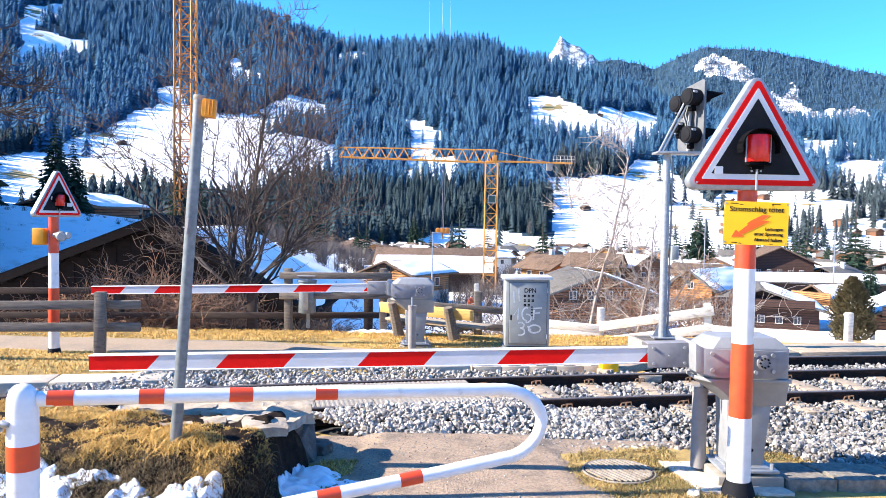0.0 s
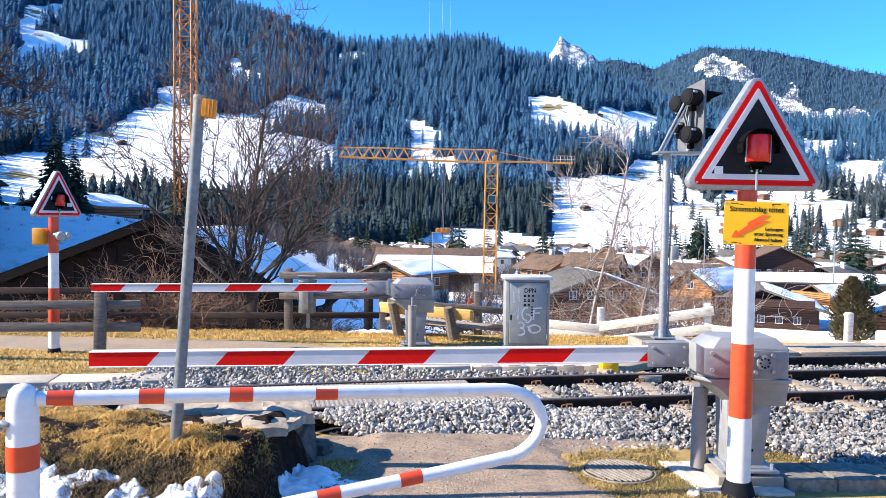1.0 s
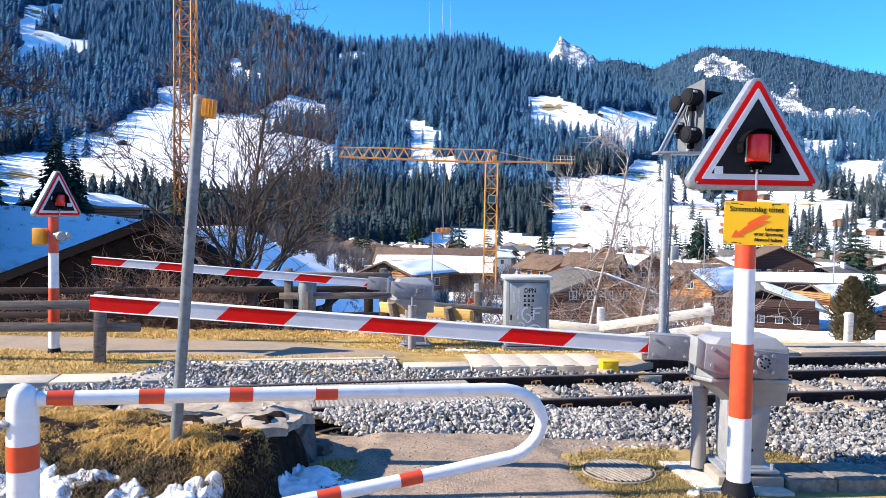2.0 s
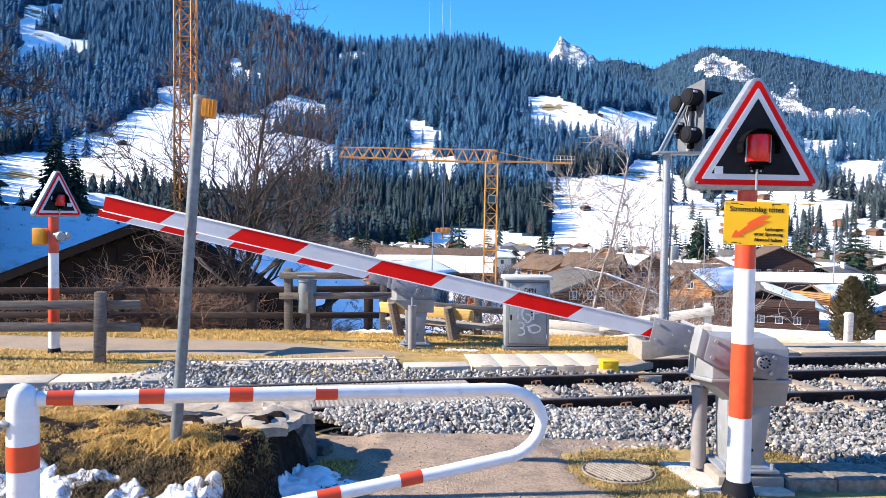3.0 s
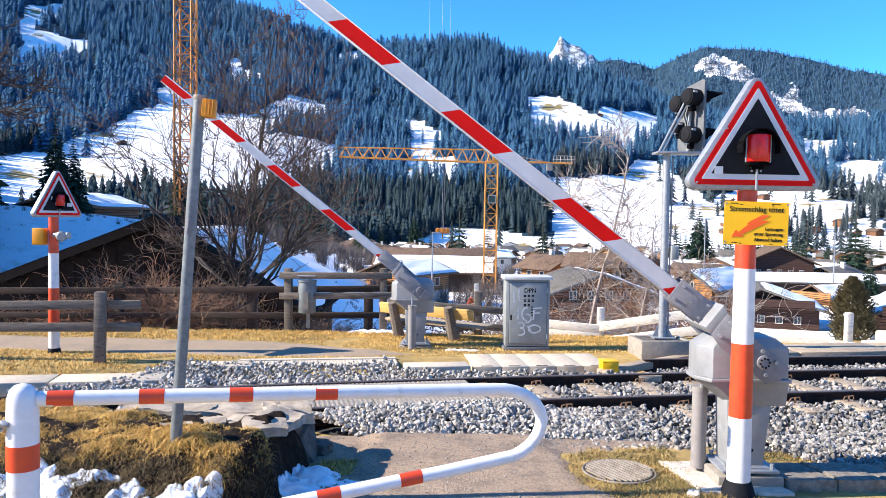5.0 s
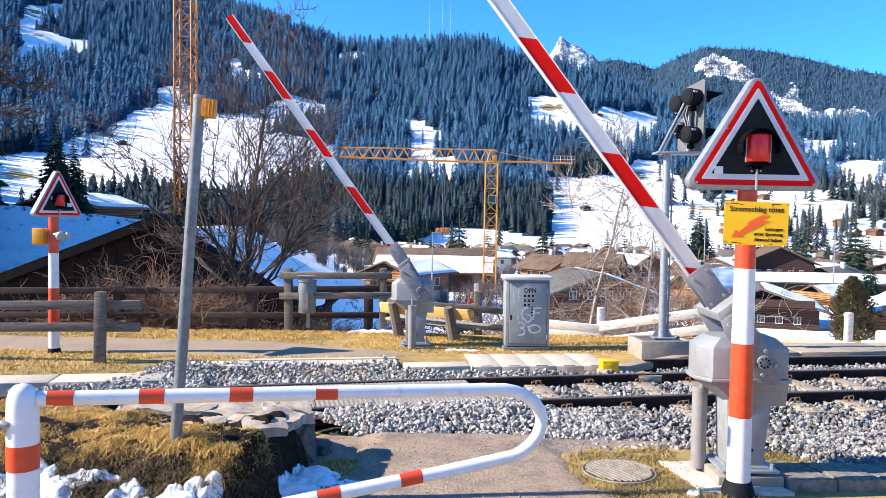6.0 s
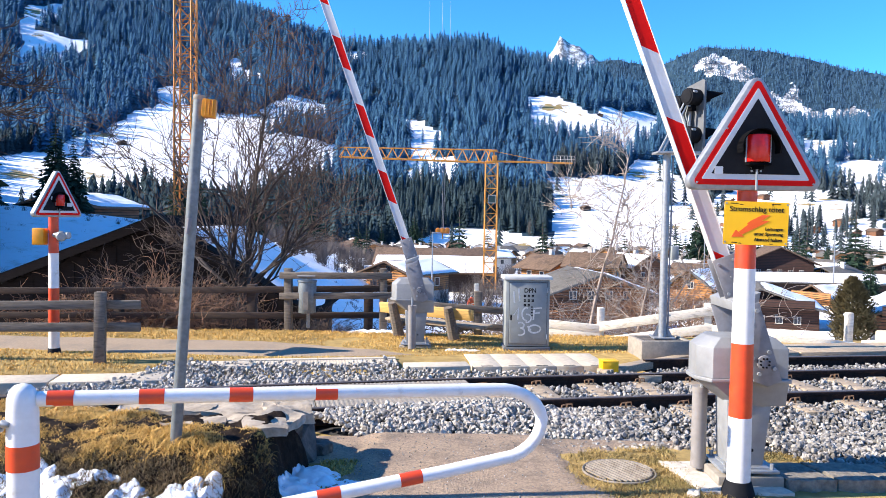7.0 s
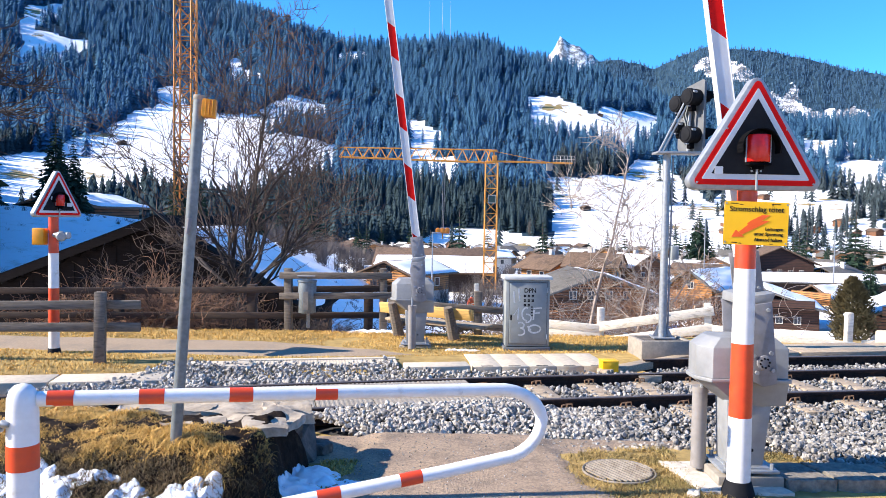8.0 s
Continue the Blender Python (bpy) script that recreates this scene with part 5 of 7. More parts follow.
for i, (cx, cy, rx, ry, h) in enumerate(((-2.38, 4.6, 0.15, 0.12, 0.05), (-2.2, 4.7, 0.13, 0.06, 0.045), (-2.08, 4.73, 0.07, 0.045, 0.04), (-1.91, 4.62, 0.12, 0.1, 0.055), (-1.84, 4.55, 0.1, 0.08, 0.05),
                                         (-1.6, 4.6, 0.12, 0.11, 0.055), (-1.52, 4.68, 0.07, 0.05, 0.04), (-1.42, 4.63, 0.12, 0.07, 0.045),
                                         (-0.93, 5.04, 0.16, 0.17, 0.06), (-0.86, 5.36, 0.2, 0.18, 0.05), (-0.9, 5.22, 0.16, 0.16, 0.06), (-0.66, 5.2, 0.16, 0.12, 0.03),
                                         (-0.86, 5.02, 0.22, 0.16, 0.045), (-0.6, 5.1, 0.14, 0.1, 0.025), (-0.9, 5.26, 0.1, 0.12, 0.06), (-0.88, 4.79, 0.13, 0.1, 0.05), (-2.75, 4.6, 0.15, 0.11, 0.05), (-0.87, 4.88, 0.15, 0.1, 0.04), (-2.52, 4.72, 0.14, 0.12, 0.05), (-1.42, 4.72, 0.06, 0.04, 0.04))):
    k = 0.955 if cy < 4.78 else 1.0
    snow_patch(cx * k, cy * k, rx * 0.9, ry * 0.84, h * 0.7, 60 + i * 3, slope_floor)


for i, (cx, cy, rx, ry, h) in enumerate(((-1.15, 12.85, 0.4, 0.14, 0.04), (0.28, 10.62, 0.22, 0.06, 0.02), (-0.7, 12.75, 0.16, 0.1, 0.03))):
    snow_patch(cx, cy, rx, ry, h, 130 + i * 3, land)


def rough_stone(name, c, s, rot, material, label, category, seed, group=""):
    bm = bm_new()
    rng = random.Random(seed)
    if material is ROCK:
        bmesh.ops.create_icosphere(bm, subdivisions=3, radius=0.62)
        for v in bm.verts:
            v.co = Vector([max(-0.5, min(0.5, c)) for c in v.co])
    else:
        bmesh.ops.create_cube(bm, size=1)
        bmesh.ops.subdivide_edges(bm, edges=bm.edges[:], cuts=7, use_grid_fill=True)
    off = Vector((rng.uniform(0, 9), rng.uniform(0, 9), rng.uniform(0, 9)))
    for v in bm.verts:
        p = Vector((v.co.x * s[0], v.co.y * s[1], v.co.z * s[2]))
        corner = Vector((v.co.x * 2, v.co.y * 2, 0)).length
        p.x, p.y = p.x * (1.12 - 0.2 * max(0, corner - 0.9)), p.y * (1.12 - 0.2 * max(0, corner - 0.9))
        v.co = p + noise.noise_vector(p * 9 + off) * 0.22 * min(s) + noise.noise_vector(p * 30 + off) * 0.012 + noise.noise_vector(p * 4 + off) * (0.12 if material is not ROCK else 0.4) * min(s[:2])
    return solo(name, bm, material, pose(*c, *rot), label, category, group, bevel=0.0, angle=50 if material is not ROCK else 12)


for i, (c, s, rz) in enumerate((((-1.7, 5.22, 0.368), (0.36, 0.26, 0.06), 8), ((-1.42, 5.14, 0.355), (0.24, 0.2, 0.06), 24), ((-1.42, 5.42, 0.35), (0.42, 0.26, 0.07), 4), ((-1.2, 5.16, 0.372), (0.28, 0.24, 0.06), 14), ((-1.14, 5.42, 0.37), (0.26, 0.32, 0.06), -8), ((-1.95, 5.64, 0.345), (0.5, 0.3, 0.08), 6), ((-1.5, 5.68, 0.335), (0.5, 0.34, 0.09), 12), ((-1.62, 5.95, 0.3), (0.6, 0.24, 0.08), 3), ((-1.16, 5.74, 0.33), (0.34, 0.3, 0.09), 22), ((-2.2, 5.9, 0.29), (0.5, 0.3, 0.08), -12))):
    rough_stone("flagstone", c, s, (random.uniform(-3, 3), random.uniform(-3, 3), rz), FLAG, "rough pale flat stone bedded in the bank", "stone", i, "stones on the bank")


def crag(c, s, rot, seed, material=ROCK, label="dark broken rock in the bank's steep end", group="rocks in the bank"):
    """An angular broken block."""
    rng = random.Random(seed)
    bm = bm_new()
    for k in range(22):
        bm.verts.new([max(-0.5, min(0.5, rng.uniform(-0.75, 0.75))) * q for q in s])
    r = bmesh.ops.convex_hull(bm, input=bm.verts)
    bmesh.ops.delete(bm, geom=list({e for e in r["geom_interior"] + r["geom_unused"] if isinstance(e, bmesh.types.BMVert)}), context="VERTS")
    bmesh.ops.subdivide_edges(bm, edges=bm.edges[:], cuts=2, use_grid_fill=True)
    for v in bm.verts:
        v.co += noise.noise_vector(v.co * 22 + Vector((seed, 0, 0))) * 0.016
    solo("rock", bm, material, pose(*c, *rot), label, "stone", group, angle=15)


for i, (c, s, rz) in enumerate((((-1.14, 5.66, 0.2), (0.2, 0.26, 0.24), 14), ((-1.04, 5.8, 0.06), (0.2, 0.26, 0.3), 30), ((-1.16, 5.46, 0.13), (0.14, 0.2, 0.2), 4), ((-0.97, 5.98, -0.03), (0.2, 0.2, 0.16), 60))):
    crag(c, s, (random.uniform(-8, 8), random.uniform(-8, 8), rz), 70 + i)
def flat_slab(x0, x1, skew, y0, y1, z0, z1, seed, name="stone_slab", material=None, label="rough grey-tan stone slab edging the ballast", group="slabs by the barrier"):
    """A split stone slab with a flat, finely broken top and a rough front."""
    bm = bm_new()
    nx, ny = 22, 9
    rng = random.Random(seed)
    off = Vector((rng.uniform(0, 9), rng.uniform(0, 9), 0))

    def at(i, j, z, out):
        fx, fy = i / nx, j / ny
        x, y = x0 + (x1 - x0) * fx + skew * fy, y0 + (y1 - y0) * fy
        p = Vector((x, y, z))
        rough = noise.noise(p * 14 + off) * 0.008 + noise.noise(p * 45 + off) * 0.004
        edge = noise.noise(Vector((x * 11, z * 14, seed))) * 0.022 * out
        return bm.verts.new((x, y - edge if j == 0 else y, z + rough))
    top = [[at(i, j, z1 - (0.006 if j in (0, ny) or i in (0, nx) else 0), 1) for i in range(nx + 1)] for j in range(ny + 1)]
    low = [at(i, 0, z0, 2.4) for i in range(nx + 1)]
    mid = [at(i, 0, (z0 + z1) / 2, 2.0) for i in range(nx + 1)]
    back = [at(i, ny, z0, 0) for i in range(nx + 1)]
    for j in range(ny):
        for i in range(nx):
            bm.faces.new((top[j][i], top[j][i + 1], top[j + 1][i + 1], top[j + 1][i]))
    for i in range(nx):
        bm.faces.new((mid[i], mid[i + 1], top[0][i + 1], top[0][i]))
        bm.faces.new((low[i], low[i + 1], mid[i + 1], mid[i]))
        bm.faces.new((top[ny][i], top[ny][i + 1], back[i + 1], back[i]))
        bm.faces.new((low[i + 1], low[i], back[i], back[i + 1]))
    bm.faces.new([low[0], mid[0]] + [top[j][0] for j in range(ny + 1)] + [back[0]])
    bm.faces.new([low[nx], mid[nx]] + [top[j][nx] for j in range(ny + 1)] + [back[nx]])
    bmesh.ops.recalc_face_normals(bm, faces=bm.faces)
    solo(name, bm, material or SLATE, pose(0, 0, 0), label, "stone", group, angle=25)


for i, (x0, x1, skew) in enumerate(((2.42, 2.76, -0.1), (2.775, 3.1, -0.1), (3.115, 3.32, -0.1), (3.335, 3.72, -0.1), (3.735, 4.2, -0.1))):
    flat_slab(x0, x1, skew, 5.22, 5.6, -0.14, 0.055 + 0.006 * (i % 2), 30 + i)
flat_slab(1.8, 2.42, -0.12, 5.12, 5.78, -0.12, -0.004, 49, "concrete_footing", FOOTING, "broken whitish concrete footing under the barrier", "")
rough_stone("pale_stone", (1.72, 5.1, -0.03), (0.1, 0.07, 0.05), (0, 0, 70), FOOTING, "broken pale concrete lump at the barrier's foot", "stone", 51)

# pebbles on the path
n = 1500
x, y = np.random.uniform(-0.9, 1.4, n), np.random.uniform(3.8, 6.5, n)
size = np.random.uniform(0.002, 0.007, (n, 1)) * np.random.uniform(0.7, 1.3, (n, 3))
tagged(new("path_pebbles", scatter("path_pebbles", STONES, np.stack([x, y, path_z(x, y) + 0.002], -1), size, random_turns(n), STONE)), "small grey pebbles on the footpath", "gravel", kind="stuff")

# drain cover
drain = thing("drain_cover", pose(1.32, 5.54, -0.03, 0, 0, 28), "round ribbed cast-iron drain cover in the grass", "drain cover")
# The disc's dark colour stands for shade between the ribs.
bm = bm_new()
rod(bm, (0, 0, 0), (0, 0, 0.02), 0.255, n=48)
part("disc", bm, GAP_SHADE, drain, "cast-iron disc, dark for the shade between ribs", 0.006)
bm = bm_new()
outer = [(0.262 * math.cos(q), 0.262 * math.sin(q)) for q in (2 * math.pi * k / 48 for k in range(48))]
sweep(bm, [(x, y, 0.016) for x, y in outer + outer[:1]], 0.008, 8, False)
part("rim", bm, IRON, drain)
for k in range(13):
    x = -0.216 + k * 0.036
    half = math.sqrt(0.24 ** 2 - x * x)
    bm = bm_new()
    box(bm, (x, 0, 0.024), (0.017, 2 * half, 0.014))
    part("rib", bm, IRON, drain)

# ---- things beyond the track ----
# Lid colour is much paler than the cabinet, with sunlight put in.
LID_SUNLIT_GREY = surf("sunlit_lid", (0.6, 0.6, 0.57), (0.52, 0.52, 0.5), 7, 0.5, bump=0.03)
cab = thing("switch_cabinet", pose(1.2, 10.87, -0.03, 0, 0, 2), "grey metal switch cabinet with sprayed scrawl", "cabinet")
bm = bm_new()
box(bm, (0, 0, 0.02), (0.66, 0.38, 0.06))
part("plinth", bm, SCREEN_GREY, cab, "dark plinth", 0.008)
bm = bm_new()
box(bm, (0, 0, 0.53), (0.62, 0.34, 0.94))
part("body", bm, CAB_GREY, cab, bevel=0.01)
bm = bm_new()
plate(bm, [(-0.345, 0.008), (0.345, 0.008), (0.345, 0.046), (0.335, 0.056), (-0.335, 0.056), (-0.345, 0.046)], -0.21, 0.21)
part("roof", bm, LID_SUNLIT_GREY, cab, "overhanging lid, sunlight in its pale colour", 0.004, at=pose(0, 0, 0.995))
bm = bm_new()
box(bm, (0.005, -0.178, 0.53), (0.52, 0.014, 0.86))
door = part("door", bm, CAB_GREY, cab, "", 0.006)
# Four dark strips stand for the shade in the door gap.
bm = bm_new()
for dx, dz, sx, sz in ((0, 0.436, 0.552, 0.012), (0, -0.436, 0.552, 0.012), (0.266, 0, 0.012, 0.872), (-0.266, 0, 0.012, 0.872)):
    box(bm, (0.005 + dx, -0.173, 0.53 + dz), (sx, 0.01, sz))
part("door_gap_shade", bm, SCREEN_GREY, cab, "dark strips for the shaded gap round the door")
bm = bm_new()
box(bm, (-0.235, -0.19, 0.47), (0.022, 0.014, 0.08))
part("handle", bm, BLACK_PAINT, door, "black lock")
for z in (0.2, 0.86):
    bm = bm_new()
    rod(bm, (0.275, -0.182, z - 0.035), (0.275, -0.182, z + 0.035), 0.01, n=8)
    part("hinge", bm, GALV, door)


def scrawl(strokes, r, material, label):
    for s in strokes:
        bm = bm_new()
        sweep(bm, [(x, 0, z) for x, z in s], r, 6)
        for v in bm.verts:
            v.co.y = -0.1862 + v.co.y * 0.06
        part("scrawl", bm, material, door, label)


def arc(cx, cz, rx, rz, a0, a1, n=9):
    return [(cx + rx * math.cos(radians(a0 + (a1 - a0) * k / n)), cz + rz * math.sin(radians(a0 + (a1 - a0) * k / n))) for k in range(n + 1)]


CHALK = surf("pale_spray", (0.6, 0.62, 0.62), (0.42, 0.44, 0.44), 30, 0.7, bump=0.0)
scrawl([[(-0.2, 0.5), (-0.13, 0.61), (-0.14, 0.44)], arc(-0.02, 0.52, 0.06, 0.09, 70, 270) + arc(-0.02, 0.46, 0.07, 0.06, -90, 90), [(0.09, 0.58), (0.08, 0.44)], [(0.08, 0.6), (0.2, 0.61)], [(0.09, 0.53), (0.17, 0.54)],
        arc(-0.1, 0.36, 0.05, 0.04, 130, -90) + arc(-0.1, 0.27, 0.06, 0.05, 90, -120), arc(0.1, 0.31, 0.085, 0.055, 0, 360, 16), [(0.0, 0.35), (0.05, 0.29)], [(-0.2, 0.84), (-0.19, 0.68)], [(-0.13, 0.88), (-0.12, 0.7)]],
       0.011, CHALK, "pale sprayed stroke")
bars = []
writing("DPN", 0.085, pose(0.03, -0.1865, 0.85) @ UP, door, BLACK_PAINT, 0.002)
for row, (x0, n_) in enumerate(((-0.06, 0), (-0.06, 3), (-0.06, 3), (-0.06, 2))):
    for k in range(n_):
        bars.append([(x0 + k * 0.055, 0.85 - row * 0.065), (x0 + 0.035 + k * 0.055, 0.85 - row * 0.065)])
        bars.append([(x0 + k * 0.055, 0.83 - row * 0.065), (x0 + 0.035 + k * 0.055, 0.832 - row * 0.065)])
bars += [[(0.045, 0.62 - k * 0.04), (0.07, 0.62 - k * 0.04)] for k in range(4)]
scrawl(bars, 0.0085, BLACK_PAINT, "black marker bar")

# bench
bench = thing("bench", pose(-0.24, 11.8, -0.09, 0, 0, -33), "golden wooden park bench on rough log legs", "bench")
for x in (-0.55, 0.5):
    bm = bm_new()
    sweep(bm, [(x, 0.06, -0.06), (x - 0.01, 0.0, 0.15), (x - 0.03, -0.04, 0.34), (x - 0.045, -0.1, 0.56)], [0.095, 0.088, 0.08, 0.07], 10)
    part("leg", bm, GREY_WOOD, bench, "rough grey log leg")
    bm = bm_new()
    sweep(bm, [(x, 0.0, 0.2), (x + 0.02, 0.25, 0.22), (x + 0.03, 0.42, 0.2)], [0.05, 0.05, 0.04], 8)
    part("seat_bearer", bm, GREY_WOOD, bench)
bm = bm_new()
box(bm, (-0.03, 0.0, 0.46), (1.75, 0.05, 0.17), (10, 0, 0))
part("back_board", bm, BENCH_WOOD, bench, "", 0.012)
for y in (0.18, 0.32, 0.46):
    bm = bm_new()
    box(bm, (0.0, y, 0.255), (1.8, 0.12, 0.045))
    part("seat_board", bm, PLANK, bench, "paler worn seat board", 0.01)

# litter bin
bin_ = thing("litter_bin", pose(-2.29, 12.95, -0.1), "grey metal litter bin on a post", "litter bin")
bm = bm_new()
rod(bm, (0, 0.06, 0), (0, 0.06, 0.95), 0.03, n=12)
part("post", bm, GALV, bin_)
bm = bm_new()
rod(bm, (0, -0.06, 0.28), (0, -0.06, 0.82), 0.145, 0.155, 24)
rod(bm, (0, -0.06, 0.8), (0, -0.06, 0.835), 0.165, n=24)
part("bucket", bm, POLE_STEEL, bin_, "ribbed grey bucket", 0.006)
bm = bm_new()
box(bm, (0, -0.215, 0.5), (0.09, 0.01, 0.3))
part("panel", bm, CONCRETE, bin_, "pale front panel")
bm = bm_new()
box(bm, (0.0, -0.05, 0.93), (0.3, 0.28, 0.02), (12, 0, 0))
part("lid", bm, ALU, bin_)


def fence(name, posts, rails, material, label, pr=0.07, size=(0.05, 0.13), boards=True):
    f = thing(name, pose(0, 0, 0), label, "fence")
    for (x, y, z0, z1) in posts:
        bm = bm_new()
        box(bm, (x, y, (z0 + z1) / 2), (pr * 2, pr * 1.6, z1 - z0), (random.uniform(-1, 1), random.uniform(-1.5, 1.5), random.uniform(-8, 8)))
        part("post", bm, material, f, bevel=0.012)
    for a, b in rails:
        bm = bm_new()
        if boards:
            d = Vector(b) - Vector(a)
            yaw, rise = math.degrees(math.atan2(d.y, d.x)), math.degrees(math.asin(d.z / d.length))
            c = (Vector(a) + Vector(b)) / 2
            bmesh.ops.create_cube(bm, size=1, matrix=pose(*c, 0, -rise, yaw) @ Matrix.Diagonal((d.length, size[0], size[1], 1)))
        else:
            sweep(bm, [a, b], size[0], 10)
        part("rail", bm, material, f, bevel=0.01)
    return f


fence("field_fence", [(-4.21, 9.35, -0.1, 0.85), (-6.6, 9.35, -0.1, 0.8)], [((-8, 9.45, 0.6), (-3.74, 9.42, 0.69)), ((-8, 9.45, 0.34), (-3.74, 9.42, 0.41))], GREY_WOOD, "weathered grey wooden fence by the lane", 0.065, (0.05, 0.11))
fence("garden_fence", [(-5.7, 13.4, -0.6, 0.6), (-3.35, 13.4, -0.6, 0.6), (-1.3, 13.4, -0.6, 0.62), (-8.2, 13.4, -0.6, 0.6)],
      [((-9.5, 13.32, 0.4), (-5.0, 13.32, 0.47)), ((-5.0, 13.33, 0.47), (-0.9, 13.33, 0.57)), ((-9.5, 13.32, -0.02), (-5.0, 13.32, 0.03)), ((-5.0, 13.33, 0.03), (-0.9, 13.33, 0.1))], DARK_WOOD, "dark brown wooden fence along the scarp", 0.08, (0.05, 0.11))
fence("railing_fence", [(-2.61, 12.9, -0.15, 0.93), (-1.0, 12.9, -0.3, 0.95), (0.6, 12.6, -0.3, 0.62)],
      [((-2.75, 12.83, 0.81), (-0.85, 12.83, 0.83)), ((-2.75, 12.83, 0.46), (-0.85, 12.83, 0.5)), ((-0.9, 12.6, 0.42), (1.1, 12.5, 0.3)), ((-0.9, 12.6, 0.12), (1.1, 12.5, 0.02))], GREY_WOOD, "grey weathered post and rail fence", 0.065, (0.05, 0.11))
fence("white_fence", [(2.67, 12.768, -0.32, 0.359), (4.338, 12.39, -0.29, 0.503), (6.372, 11.89, -0.26, 0.442), (8.353, 11.66, -0.24, 0.46), (1.763, 12.965, -0.41, 0.168)],
      [((1.478, 12.9, 0.078), (2.65, 12.7, 0.002)), ((1.474, 12.9, -0.087), (2.644, 12.701, -0.129)), ((1.478, 12.9, -0.239), (2.608, 12.709, -0.296)), ((2.608, 12.709, 0.037), (4.4, 12.299, 0.39)), ((2.808, 12.664, -0.184), (4.4, 12.299, 0.101)), ((4.358, 12.309, 0.086), (6.636, 11.742, -0.107)), ((6.521, 11.772, -0.048), (8.93, 11.543, -0.003))],
      PALE_WOOD, "pale bleached wooden board fence along the scarp", 0.055, (0.04, 0.15))
bm = bm_new()
box(bm, (0, 0, 0), (0.5, 0.3, 0.36))
solo("stone_post", bm, PALE_CONCRETE, pose(6.95, 11.6, 0.02, 0, 0, 8), "pale stone block at the fence's end", "stone block", bevel=0.03)

foundation = thing("mast_foundation", pose(3.02, 10.5, 0.03, 0, 0, 6), "grey concrete foundation block of the signal mast", "foundation")
for x, y, w, d in ((0, -0.245, 0.72, 0.06), (0, 0.245, 0.72, 0.06), (-0.33, 0, 0.06, 0.43), (0.33, 0, 0.06, 0.43)):
    bm = bm_new()
    box(bm, (x, y, 0), (w, d, 0.36))
    part("rim", bm, CONCRETE, foundation, "pale concrete rim", 0.012)
# A dark block just below the rim paints the hollow's shade.
bm = bm_new()
box(bm, (0, 0, -0.01), (0.6, 0.43, 0.34))
part("hollow_shade", bm, ROCK, foundation, "dark block for the shaded hollow", 0.004)

# signal mast
mast = thing("signal_mast", pose(3.08, 10.6, 0.2), "galvanised railway signal mast with dark lamp heads", "railway signal")
bm = bm_new()
rod(bm, (0, 0, 0), (0, 0, 2.55), 0.056, 0.05, 24)
part("pole", bm, GALV, mast)
bm = bm_new()
box(bm, (0, 0, 0.01), (0.3, 0.3, 0.02))
for k in range(4):
    plate(bm, [(0.05, 0.02), (0.14, 0.02), (0.05, 0.2)], -0.006, 0.006) if k == 0 else plate(bm, [(-0.05, 0.02), (-0.14, 0.02), (-0.05, 0.2)], -0.006, 0.006) if k == 1 else None
part("foot", bm, GALV, mast)
bm = bm_new()
box(bm, (0.13, -0.02, 2.565), (0.62, 0.3, 0.03))
part("platform", bm, GALV, mast, "", 0.004)
bm = bm_new()
box(bm, (0.12, -0.06, 1.19), (0.1, 0.1, 0.19))
part("junction_box", bm, CAB_GREY, mast, "small grey box", 0.008)
for z in (0.3, 0.75, 1.25, 1.75, 2.2):
    bm = bm_new()
    rod(bm, (0.01, 0, z), (0.01, 0, z + 0.03), 0.06, n=20)
    rod(bm, (0.07, -0.03, z + 0.015), (0.1, -0.03, z + 0.015), 0.012, n=8)
    part("clamp", bm, GALV, mast)
bm = bm_new()
sweep(bm, [(0.066, -0.03, 0.05), (0.068, -0.03, 1.2), (0.075, -0.03, 2.5)], 0.012, 8)
part("cable", bm, DARK_PLATE, mast)
HEAD = pose(0.33, 0.0, 2.59, 0, 0, 116)
bm = bm_new()
plate(bm, [(-0.25, 0.0), (0.22, 0.0), (0.26, 0.06), (0.26, 0.72), (0.1, 0.9), (-0.2, 0.97), (-0.25, 0.93)], -0.006, 0.006)
plate(bm, [(-0.25, 0.0), (-0.235, 0.0), (-0.235, 0.93), (-0.25, 0.93)], 0.006, 0.03)
screen = part("screen", bm, SCREEN_GREY, mast, "grey signal screen seen from behind", at=HEAD)
